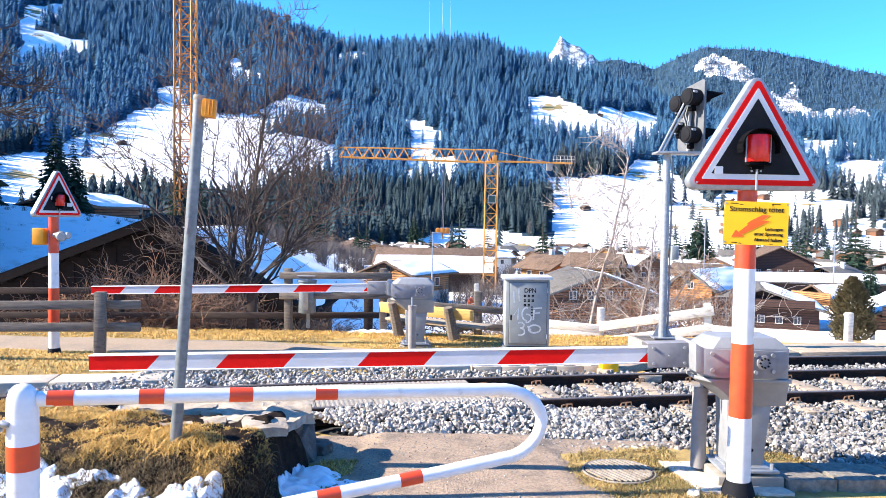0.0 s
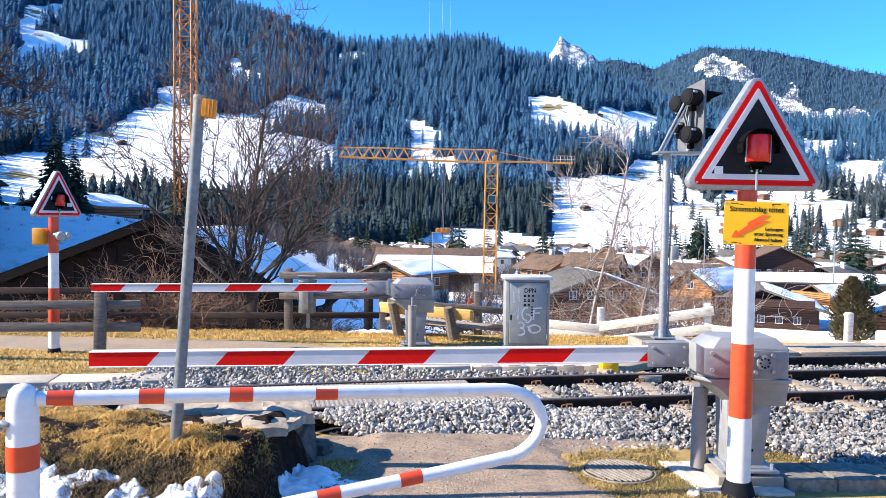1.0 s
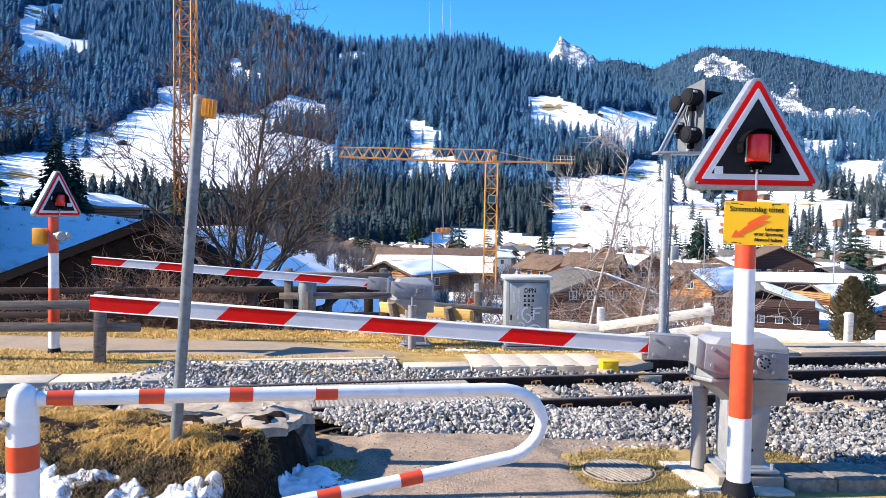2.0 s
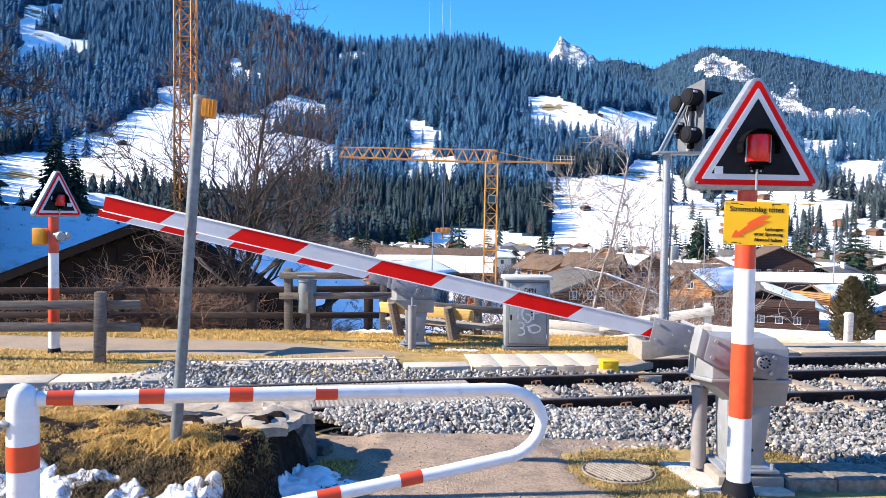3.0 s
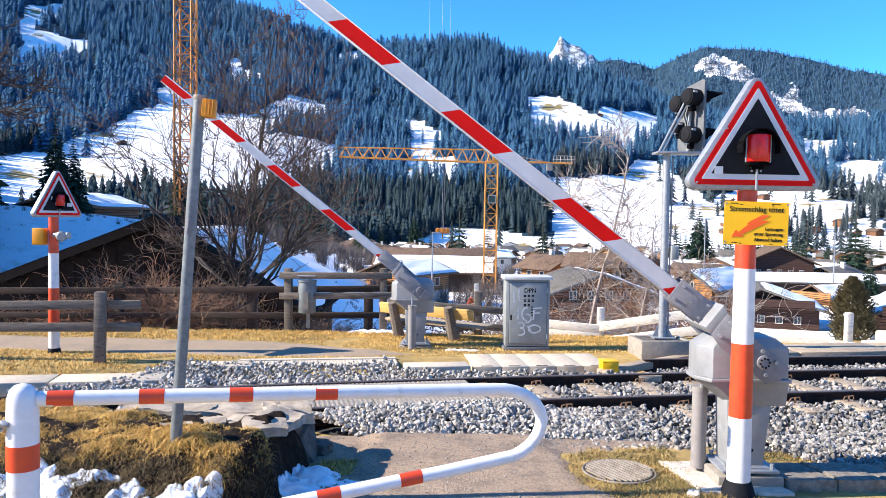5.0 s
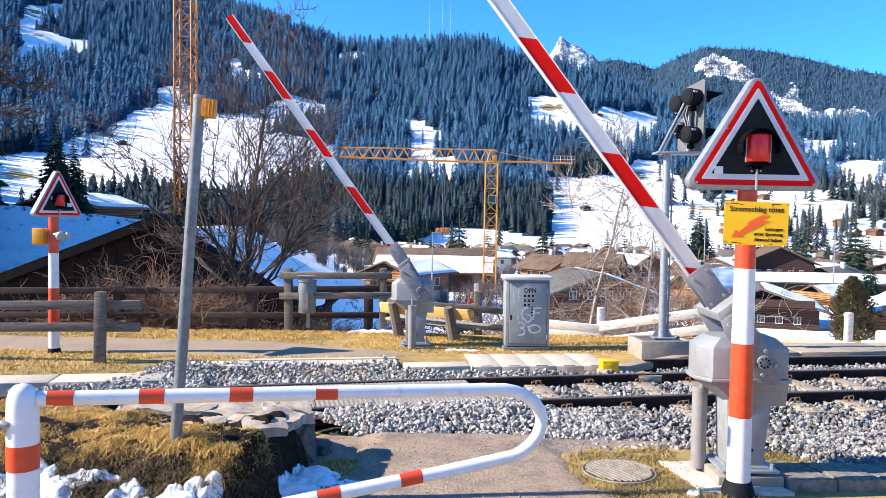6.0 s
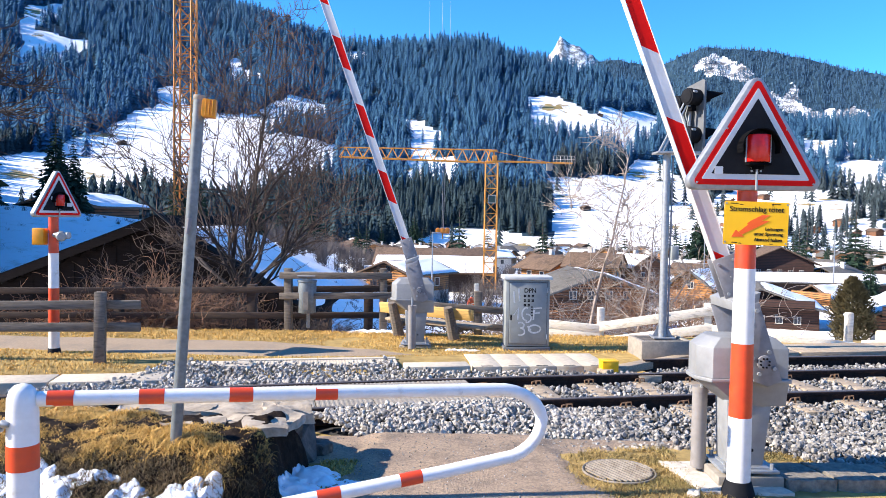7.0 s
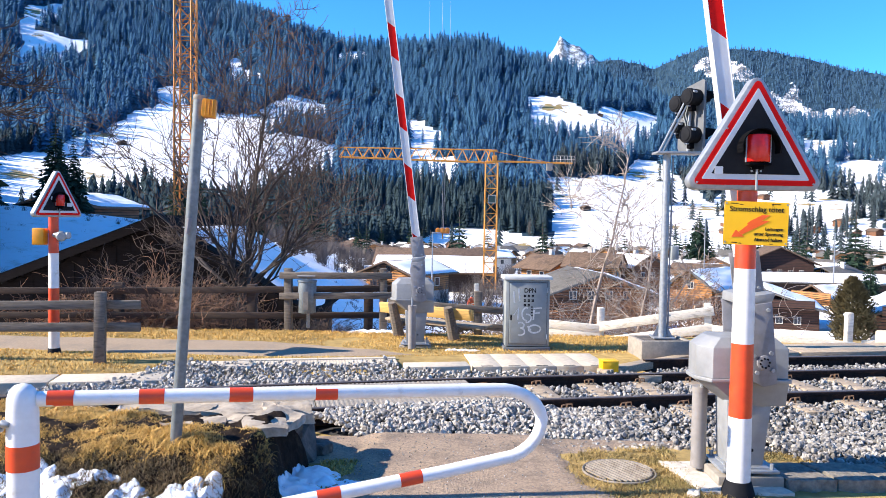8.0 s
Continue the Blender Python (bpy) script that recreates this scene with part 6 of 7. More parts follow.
for x, z, r, deep in ((-0.1, 0.73, 0.118, 0.44), (0.13, 0.66, 0.118, 0.44), (0.13, 0.34, 0.08, 0.12), (-0.09, 0.22, 0.118, 0.42)):
    bm = bm_new()
    rod(bm, (x, 0.008, z), (x, 0.13, z), r * 0.95, r * 0.95, 24)
    rod(bm, (x, 0.13, z), (x, 0.2, z), r, r * 0.96, 24)
    rod(bm, (x, 0.2, z), (x, 0.212, z), r * 0.8, r * 0.72, 24)
    case = part("lamp_case", bm, BLACK_PAINT, screen, "black round lamp housing", 0.004)
    for q in (30, 150, 270):
        bm = bm_new()
        box(bm, (x + r * 0.98 * math.cos(radians(q)), 0.15, z + r * 0.98 * math.sin(radians(q))), (0.03, 0.06, 0.03), (0, -q, 0))
        part("clasp", bm, GALV, case)
    bm = bm_new()
    box(bm, (x, 0.1, z - r - 0.03), (0.07, 0.08, 0.08))
    part("socket", bm, HOOD_BLACK, case, "black cable socket", 0.006)
    bm = bm_new()
    n = 16
    for k in range(n):
        q0, q1 = radians(-30 + 240 * k / n), radians(-30 + 240 * (k + 1) / n)
        f0, f1 = deep * max(0.25, math.sin((k / n) * math.pi)), deep * max(0.25, math.sin(((k + 1) / n) * math.pi))
        ring = []
        for rr in (r, r * 0.94):
            for q, f in ((q0, 0), (q1, 0), (q1, f1), (q0, f0)):
                ring.append(bm.verts.new((x + rr * math.cos(q), -0.006 - f, z + rr * math.sin(q) * (1 - 0.25 * f))))
        for f in ((0, 1, 2, 3), (7, 6, 5, 4), (3, 2, 6, 7)):
            bm.faces.new([ring[i] for i in f])
    bmesh.ops.remove_doubles(bm, verts=bm.verts, dist=0.0005)
    part("visor", bm, HOOD_BLACK, screen, "black visor")
bm = bm_new()
for x0 in (-0.02, 0.03):
    sweep(bm, [(x0, 0.1, 0.6), (x0 + 0.02, 0.12, 0.5), (x0, 0.09, 0.4), (x0 - 0.02, 0.08, 0.22), (x0, 0.05, 0.02)], 0.011, 8)
part("cable", bm, CAB_GREY, screen, "grey looped cable")
for dx in (0.0, 0.05):
    bm = bm_new()
    rod(bm, (-0.14 + dx, -0.1, 2.58), (0.2 + dx, -0.12, 3.28), 0.014, n=8)
    part("stay", bm, GALV, mast)
bm = bm_new()
rod(bm, (0.28, -0.02, 2.58), (0.3, -0.02, 3.3), 0.025, n=12)
part("upright", bm, GALV, mast)

# amber beacon on a pale post beyond the bench
beacon = thing("beacon", pose(0.72, 16.0, -1.45), "amber beacon on a pale post beyond the bench", "beacon")
bm = bm_new()
box(bm, (0, 0, 0.95), (0.09, 0.09, 1.9))
part("post", bm, PALE_WOOD, beacon, bevel=0.01)
bm = bm_new()
rod(bm, (-0.1, -0.06, 1.4), (-0.1, -0.06, 1.55), 0.1, 0.085, 16)
rod(bm, (-0.1, -0.06, 1.55), (-0.1, -0.06, 1.62), 0.085, 0.03, 16)
part("lamp", bm, ORANGE_PAINT, beacon, "orange plastic lamp", 0.01)


# ---- bare trees and shrubs ----
TWIG_R = 0.0072

def limbs_mesh(name, segs, material, n=4):
    p0, p1 = np.array([s[0] for s in segs]), np.array([s[1] for s in segs])
    r0, r1 = np.array([s[2] for s in segs]), np.array([s[3] for s in segs])
    d = p1 - p0
    d /= np.linalg.norm(d, axis=1)[:, None] + 1e-9
    ref = np.where(np.abs(d[:, 2:3]) < 0.9, np.array([[0, 0, 1.0]]), np.array([[1.0, 0, 0]]))
    a = np.cross(d, ref)
    a /= np.linalg.norm(a, axis=1)[:, None]
    b = np.cross(d, a)
    v = []
    for p, r in ((p0, r0), (p1, r1)):
        for k in range(n):
            q = 2 * math.pi * k / n
            v.append(p + (a * math.cos(q) + b * math.sin(q)) * r[:, None])
    v = np.stack(v, 1)
    f = []
    for k in range(n):
        k2 = (k + 1) % n
        f += [(k, k2, n + k2), (k, n + k2, n + k)]
    f = np.array(f)[None] + (np.arange(len(segs)) * 2 * n)[:, None, None]
    return raw(name, v.reshape(-1, 3), f.reshape(-1, 3), material, True)


def grow(rng, p, d, length, r, depth, segs, droop=0.0, split=(2, 4), wild=0.5, fade=0.72, steps=3):
    """One limb in bent steps, with side limbs."""
    for k in range(steps):
        d = (d + Vector((rng.uniform(-1, 1), rng.uniform(-1, 1), rng.uniform(-0.6, 0.8))) * wild * 0.42 + Vector((0, 0, -droop))).normalized()
        q = p + d * length / steps
        r1 = r * 0.84
        segs.append((p[:], q[:], r, r1))
        p, r = q, r1
        if depth > 0:
            for _ in range(rng.randint(*split) if k == steps - 1 else rng.randint(0, split[1] - 1)):
                side = Vector((rng.uniform(-1, 1), rng.uniform(-1, 1), rng.uniform(-0.5, 0.9)))
                nd = (d + side * (0.65 + wild * 0.5)).normalized()
                grow(rng, p, nd, length * fade * rng.uniform(0.6, 1.1), max(TWIG_R, r * rng.uniform(0.5, 0.75)), depth - 1, segs, droop, split, wild, fade, steps)


def bare_tree(x, y, z, stems, height, r, depth, seed, label, name="bare_tree", wild=0.5, lean=(0, 0), spread=0.25, low=0.0, split=(2, 3), twig=None, bark=None, shorter=(0.75, 1.0)):
    rng = random.Random(seed)
    t = thing(name, pose(x, y, z), label, "tree")
    trunk, crown = [], []
    for k in range(stems):
        fan = spread * (0.15 if k == 0 and stems > 3 else 1)
        d = Vector((lean[0] + rng.uniform(-fan, fan), lean[1] + rng.uniform(-fan, fan), 1)).normalized()
        p, rr = Vector((rng.uniform(-0.12, 0.12) * (stems > 1), rng.uniform(-0.12, 0.12) * (stems > 1), -0.3)), r * rng.uniform(0.7, 1.0)
        h = height * (1.0 if k == 0 else rng.uniform(*shorter))
        n = 8
        for i in range(n):
            d = (d + Vector((rng.uniform(-0.12, 0.12), rng.uniform(-0.12, 0.12), 0.05))).normalized()
            q = p + d * h / n
            r1 = rr * 0.83
            trunk.append((p[:], q[:], rr, r1))
            p, rr = q, r1
            if i >= 1 and i / n >= low:
                for _ in range(rng.randint(1, 3)):
                    sd = Vector((rng.uniform(-1, 1), rng.uniform(-1, 1), rng.uniform(-0.15, 0.6))).normalized()
                    grow(rng, p, sd, h * 0.32 * (1.1 - 0.6 * i / n) * rng.uniform(0.7, 1.2), max(0.006, rr * rng.uniform(0.45, 0.7)), depth, crown, 0.02, split, wild, 0.7, 4)
    a = new("trunk", limbs_mesh("trunk", trunk, bark or BARK, 8))
    b = new("crown", limbs_mesh("crown", crown, twig or CROWN_TWIG, 3))
    a.parent, b.parent = t, t
    return t


def shrub(x, y, z, stems, height, seed, label="leafless brown shrub behind the fence", spread=0.7, depth=2, r=0.014, material=None, droop=0.05, wild=1.0):
    rng = random.Random(seed)
    segs = []
    for k in range(stems):
        p = Vector((rng.uniform(-0.3, 0.3), rng.uniform(-0.2, 0.2), -0.2))
        d = Vector((rng.uniform(-spread, spread), rng.uniform(-spread, spread), 1)).normalized()
        grow(rng, p, d, height * rng.uniform(0.45, 0.8), r, depth, segs, droop, (2, 3), wild, 0.66, 4)
    ob = tagged(new("shrub", limbs_mesh("shrub", segs, material or TWIG, 3)), label, "shrub", "bare shrubs on the scarp")
    ob.matrix_basis = pose(x, y, z)
    return ob


def land_at(x, y):
    return float(land(np.array([x]), np.array([y]))[0])


def spreading_tree(x, y, fork, top, limbs, reach, r, seed, label):
    """A short trunk, a leader and limbs that fan out and bend up, with fine side twigs."""
    rng = random.Random(seed)
    t = thing("bare_tree", pose(x, y, land_at(x, y)), label, "tree")
    trunk, crown = [], []
    p, rr, d = Vector((0, 0, -0.3)), r, Vector((0.02, 0, 1))
    n = 12
    for i in range(n):
        d = (d + Vector((rng.uniform(-0.12, 0.12), rng.uniform(-0.12, 0.12), 0.1))).normalized()
        q = p + d * ((fork + 0.3) / 3 if i < 3 else (top - fork) / (n - 3))
        r1 = rr * (0.92 if i < 3 else 0.82)
        trunk.append((p[:], q[:], rr, r1))
        p, rr = q, r1
        if i == 2:
            forks = [(p.copy(), rr, 1.0)] * limbs
        elif i > 3:
            forks += [(p.copy(), rr, 0.62 - 0.04 * i)] * (2 if i % 2 else 1)
    for k, (p, rr, share) in enumerate(forks):
        a = k * 2.4 + rng.uniform(-0.4, 0.4)
        tilt = radians(rng.uniform(6, 55) if share == 1.0 else rng.uniform(25, 85))
        d = Vector((math.cos(a) * math.sin(tilt), math.sin(a) * math.sin(tilt), math.cos(tilt)))
        start = p + Vector((0, 0, -rng.uniform(0, 0.5) * (share == 1.0)))
        grow(rng, start, d, reach * share * rng.uniform(0.75, 1.15), rr * rng.uniform(0.45, 0.7), 3 if share == 1.0 else 2, crown, 0.0, (2, 3), 0.85, 0.62, 4)
    trunk += [s for s in crown if s[2] > 0.017]
    crown = [s for s in crown if s[2] <= 0.017]
    for name, segs, mat, sides in (("trunk", trunk, DARK_TWIG, 8), ("crown", crown, CROWN_TWIG, 4)):
        new(name, limbs_mesh(name, segs, mat, sides)).parent = t


TWIG_R = 0.0068
spreading_tree(-4.68, 17.0, 1.75, 7.6, 11, 3.2, 0.1, 17, "leafless spreading tree with fine grey twigs behind the fence")
TWIG_R = 0.0075
bare_tree(-5.5, 16.4, land_at(-5.5, 16.4), 2, 3.0, 0.05, 2, 12, "leafless small tree behind the fence", wild=1.3, spread=0.6, split=(1, 3))
TWIG_R = 0.0135
bare_tree(-8.95, 14.5, land_at(-8.95, 14.5), 2, 6.3, 0.14, 2, 29, "leafless tree with dense dark twigs by the lane", wild=1.2, low=0.4, lean=(-0.06, 0), spread=0.1, split=(2, 4), twig=DARK_TWIG)
TWIG_R = 0.0065
bare_tree(2.72, 14.0, land_at(2.72, 14), 1, 4.1, 0.05, 2, 15, "slim leafless birch on the scarp", name="bare_birch", wild=0.7, lean=(-0.12, 0), low=0.2, twig=PALE_TWIG, bark=BIRCH)
bare_tree(3.55, 14.3, land_at(3.55, 14.3), 2, 2.9, 0.045, 2, 16, "slim leafless sapling on the scarp", name="bare_birch", wild=0.9, lean=(0.15, 0), spread=0.3, twig=PALE_TWIG, bark=BIRCH)
rng = random.Random(5)
for k in range(42):
    x = rng.uniform(-7.1, -3.9)
    y = rng.uniform(13.8, 15.6)
    shrub(x, y, land_at(x, y), rng.randint(12, 17), rng.uniform(1.2, 1.8) * (1.0 if x < -5.0 else 0.65), 100 + k, "tangled reddish-brown leafless shrub behind the fence", material=RED_TWIG if k % 3 else TWIG, droop=0.12)
for k in range(17):
    x = rng.uniform(1.2, 6.2)
    y = rng.uniform(14.9, 18.5)
    shrub(x, y, land_at(x, y), rng.randint(2, 3), rng.uniform(1.2, 2.0) + (y - 13.6) * 0.2, 200 + k, "thin pale leafless shrub on the scarp", 0.8, r=0.02, material=PALE_TWIG, wild=1.2)
for k in range(14):
    x = rng.uniform(-3.5, -0.9)
    y = rng.uniform(14.2, 18.5)
    shrub(x, y, land_at(x, y), rng.randint(7, 11), rng.uniform(0.8, 1.15) + (y - 14) * 0.1, 500 + k, "dark tangled shrub on the shaded scarp", 0.9, r=0.016, material=DARK_TWIG if k % 3 else TWIG, droop=0.1)
for k in range(12):
    x = rng.uniform(3.3, 5.6)
    y = rng.uniform(15.4, 18.0)
    shrub(x, y, land_at(x, y), rng.randint(3, 5), rng.uniform(1.3, 1.9) + (y - 13.6) * 0.15, 400 + k, "orange-brown leafless shrub on the scarp", 0.8, r=0.013, material=RED_TWIG, wild=1.2)
for k in range(8):
    x = rng.uniform(-0.6, 1.8)
    y = rng.uniform(13.6, 16.5)
    shrub(x, y, land_at(x, y), 6, rng.uniform(0.8, 1.3) + (y - 13.6) * 0.22, 300 + k, "leafless shrub behind the bench", 0.9, material=PALE_TWIG if k % 2 else TWIG)


# ---- houses ----
def house(x, y, w, length, eave, pitch, yaw, wall, roof, label, snow=(), floors=2, windows=True, balcony=False, chimney=True, z=None, name="chalet", over=1.0, melt=0.0):
    z = land_at(x, y) if z is None else z
    h = thing(name, pose(x, y, z, 0, 0, yaw), label, "house")
    rise = w / 2 * math.tan(radians(pitch))
    bm = bm_new()
    plate(bm, [(-w / 2, -3), (w / 2, -3), (w / 2, eave), (0, eave + rise), (-w / 2, eave)], -length / 2, length / 2)
    part("wall", bm, wall, h)
    if floors > 1:
        bm = bm_new()
        box(bm, (0, 0, -0.2), (w + 0.06, length + 0.06, 2.6))
        part("ground_floor", bm, CHALET_RED if wall in (CHALET_DARK, CHALET_RED) else PLASTER, h, "ground floor")
    slope = math.hypot(w / 2 + over, (w / 2 + over) * math.tan(radians(pitch)))
    for s, side in ((-1, "left"), (1, "right")):
        mid = (s * (w / 2 + over) / 2, 0, eave + rise - (w / 2 + over) / 2 * math.tan(radians(pitch)) + 0.12)
        bm = bm_new()
        box(bm, mid, (slope, length + over * 2, 0.2), (0, s * pitch, 0))
        part("roof", bm, roof, h, bevel=0.03)
        if side in snow:
            bm = bm_new()
            bmesh.ops.create_grid(bm, x_segments=14, y_segments=14, size=0.5)
            for v in bm.verts:
                e = noise.noise(Vector((v.co.x * 5 + x, v.co.y * 5 + y, 3.3))) * 0.1
                edge = max(abs(v.co.x), abs(v.co.y)) > 0.49
                v.co = Vector((v.co.x * (0.93 + e * 0.6) * slope * (1 - melt) + s * melt * 0.46 * slope, v.co.y * (0.95 + e * 0.5) * (length + 2 * over), 0.1 if edge else 0.28 + e))
            part("snow", bm, SNOW, h, "thick melting snow", at=pose(mid[0], mid[1], mid[2], 0, s * pitch, 0))
    if windows:
        for fl in range(floors):
            zc = 1.3 + fl * 2.6
            if zc > eave + rise * 0.6:
                continue
            half = w / 2 if zc < eave else w / 2 * (1 - (zc + 0.6 - eave) / rise)
            n = max(1, int(half * 2 / 1.9))
            for k in range(n):
                xc = (k - (n - 1) / 2) * 1.7
                bm = bm_new()
                for dx, dz, sx, sz in ((0, 0.37, 0.7, 0.05), (0, -0.37, 0.74, 0.06), (0.32, 0, 0.05, 0.7), (-0.32, 0, 0.05, 0.7), (0, 0, 0.04, 0.7)):
                    box(bm, (xc + dx, -length / 2 - 0.05, zc + dz), (sx, 0.08, sz))
                wf = part("window", bm, PLASTER, h, "pale window frame")
                bm = bm_new()
                box(bm, (xc, -length / 2 - 0.035, zc), (0.62, 0.03, 0.7))
                part("pane", bm, PANE, wf, "dark glass")
        n = max(1, int(length / 3.2))
        for side in (-1, 1):
            for k in range(n):
                yc = (k - (n - 1) / 2) * 2.8
                bm = bm_new()
                for dy, dz, sy, sz in ((0, 0.5, 1.0, 0.1), (0, -0.5, 1.0, 0.1), (0.45, 0, 0.1, 0.9), (-0.45, 0, 0.1, 0.9)):
                    box(bm, (side * (w / 2 + 0.05), yc + dy, eave - 1.2 + dz), (0.08, sy, sz))
                wf = part("window", bm, PLASTER, h, "pale window frame")
                bm = bm_new()
                box(bm, (side * (w / 2 + 0.035), yc, eave - 1.2), (0.03, 0.8, 0.9))
                part("pane", bm, PANE, wf, "dark glass")
    if balcony:
        bm = bm_new()
        box(bm, (0, -length / 2 - 0.55, 2.55), (w * 0.9, 1.1, 0.12))
        box(bm, (0, -length / 2 - 1.05, 3.05), (w * 0.9, 0.08, 0.75))
        part("balcony", bm, wall, h, "boarded balcony")
    if chimney:
        bm = bm_new()
        box(bm, (w * 0.16, length * 0.15, eave + rise + 0.1), (0.6, 0.6, 1.6))
        box(bm, (w * 0.16, length * 0.15, eave + rise + 0.95), (0.8, 0.8, 0.12))
        part("chimney", bm, PLASTER, h, "pale chimney")
    return h


def chalet(x, y, ridge, w, length, pitch, yaw, wall, roof, label, snow=(), floors=2, tall=None, **more):
    """A house given by the height of its ridge."""
    rise = w / 2 * math.tan(radians(pitch))
    eave = max(2.4, ridge - land_at(x, y) - rise) if tall is None else tall
    return house(x, y, w, length, eave, pitch, yaw, wall, roof, label, snow, floors, z=ridge - rise - eave, **more)


# the hut behind the bushes and the near chalets
def hut(m, left, peak, right, length):
    """A wooden hut with its gable to the front, shade put into its dark colours: eaves and ridge as (x, z)."""
    h = thing("hut", m, "weathered wooden hut with a broad shingle roof, shade in its dark colour", "hut")
    (xl, zl), (xp, zp), (xr, zr) = left, peak, right
    wall_z = lambda x: zl + (zp - zl) * (x - xl) / (xp - xl) if x < xp else zr + (zp - zr) * (x - xr) / (xp - xr)
    bm = bm_new()
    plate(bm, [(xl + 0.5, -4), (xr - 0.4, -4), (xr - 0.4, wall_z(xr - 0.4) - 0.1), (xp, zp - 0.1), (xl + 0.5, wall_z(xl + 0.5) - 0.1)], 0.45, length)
    part("wall", bm, HUT_WOOD_SHADE, h, "board wall, shade in its near-black colour")
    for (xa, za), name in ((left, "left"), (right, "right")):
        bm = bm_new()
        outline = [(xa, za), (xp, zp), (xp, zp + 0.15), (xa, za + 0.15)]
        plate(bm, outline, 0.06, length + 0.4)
        part("roof", bm, HUT_ROOF_SHADE, h, "shingle slope, shade in its near-black colour")
        if name == "right":
            bm = bm_new()
            bmesh.ops.create_grid(bm, x_segments=24, y_segments=24, size=0.5)
            for v in bm.verts:
                f, g = 0.56 + v.co.x * 0.84, 0.55 + v.co.y * 0.86
                e = noise.noise(Vector((f * 5, g * 4, 7.7)))
                edge = max(abs(v.co.x), abs(v.co.y)) > 0.49
                f, g = f + 0.05 * e, g + 0.04 * e
                v.co = Vector((xp + (xa - xp) * f, g * (length + 0.4), zp + (za - zp) * f + (0.13 if edge else 0.27 + 0.05 * e)))
            part("snow", bm, SNOW, h, "old snow on the shaded slope")
        bm = bm_new()
        plate(bm, [(xa, za - 0.12), (xp, zp - 0.12), (xp, zp + 0.1), (xa, za + 0.1)], 0.0, 0.05)
        part("verge_board", bm, HUT_WOOD_SHADE, h, "verge board, shade in its near-black colour")
        n = int(abs(xp - xa) / 0.42)
        for k in range(1, n):
            f = k / n
            bm = bm_new()
            box(bm, (xa + (xp - xa) * f, 0.3, za + (zp - za) * f - 0.09), (0.09, 0.5, 0.12))
            part("rafter_end", bm, HUT_WOOD_SHADE, h)
    for k in range(14):
        x = xl + 0.9 + k * 0.38
        if x < xr - 0.5:
            bm = bm_new()
            box(bm, (x, 0.44, (wall_z(x) - 0.2 - 3) / 2), (0.3, 0.03, wall_z(x) - 0.2 + 3))
            part("board", bm, HUT_WOOD_SHADE, h)
    return h


hut(pose(-7.75, 20.4, 0.0), (-4.9, -0.3), (0, 1.62), (4.25, -1.0), 6.5)
chalet(13.6, 73, -3.15, 9.4, 8.5, 20, 9, CHALET, ROOF_GREY, "brown wooden chalet with grey roof and snowy edge", ("right",), 2, balcony=True, chimney=False)
chalet(31.3, 89, -3.7, 5.0, 9, 34, -46, CHALET_GOLD, ROOF_GREY, "small golden wooden chalet with snow on its roof", ("right",), 2, balcony=True, chimney=False)
chalet(34.2, 82, -5.05, 10.8, 9, 19, -20, CHALET_RED, ROOF_GREY, "dark brown chalet with white-framed windows", ("right",), 2, balcony=True, chimney=False)
chalet(51.9, 101, -6.3, 6.0, 8, 30, -58, CHALET_GOLD, ROOF_BROWN, "golden-brown chalet with snow on its brown roof", ("right",), 2, balcony=True)
chalet(56.5, 116, -6.0, 7.0, 22, 14, 84, CHALET_DARK, ROOF_GREY, "long low dark building under a snow-covered roof", ("left", "right"), 1, tall=3.0, chimney=False, windows=False)
chalet(58.3, 134, -2.4, 10.6, 11, 25, -14, CHALET_RED, ROOF_BROWN, "large brown chalet with a broad bare roof", (), 2, balcony=True, chimney=False)
chalet(16.2, 114, -3.7, 6.0, 6.5, 26, 34, CHALET_GOLD, ROOF_BROWN, "brown chalet with a dark gable and bare roof", (), 2, balcony=True)
chalet(21.4, 107, -3.0, 5.5, 6, 26, 66, CHALET_GOLD, ROOF_BROWN, "golden chalet under a light brown roof", (), 2)
chalet(28.2, 112, -3.2, 5.5, 6, 28, 24, CHALET, ROOF_BROWN, "brown chalet with snow on one roof slope", ("left",), 2)
chalet(-1.2, 131, -3.6, 17.0, 18.5, 21, 88, CHALET_DARK, ROOF_BROWN, "long dark barn with melting snow on its brown roof", ("left",), 1, chimney=False, windows=False, melt=0.32)
chalet(-4.4, 97, -3.8, 7.0, 8, 20, -35, CHALET_GOLD, ROOF_BROWN, "golden chalet with snow on one side of its brown roof", ("right",), 2, balcony=True, chimney=False)
chalet(-10.0, 102, -4.9, 6.0, 9, 24, 78, CHALET, ROOF_BROWN, "brown chalet with half its roof under snow", ("left",), 2)
chalet(-22.5, 152, -6.9, 7.0, 14, 18, 84, CHALET_DARK, ROOF_GREY, "dark building under a snow-covered roof", ("right", "left"), 1, tall=2.2, windows=False, chimney=False)
chalet(-36.2, 77, 3.5, 7.6, 7, 16, -12, CHALET, ROOF_BROWN, "brown wooden building with a flat snow-covered roof on the slope", ("left", "right"), 1, tall=4.0, chimney=False, windows=False)
chalet(37.5, 61, -3.9, 6, 7, 22, -20, CHALET, ROOF_BROWN, "brown chalet with a boarded balcony beyond the fence", ("left",), 2, balcony=True)

rng = random.Random(9)
WALLS, ROOFS = (CHALET, CHALET_GOLD, CHALET_DARK, CHALET_GOLD, PLASTER), (ROOF_BROWN, ROOF_BROWN, ROOF_GREY)
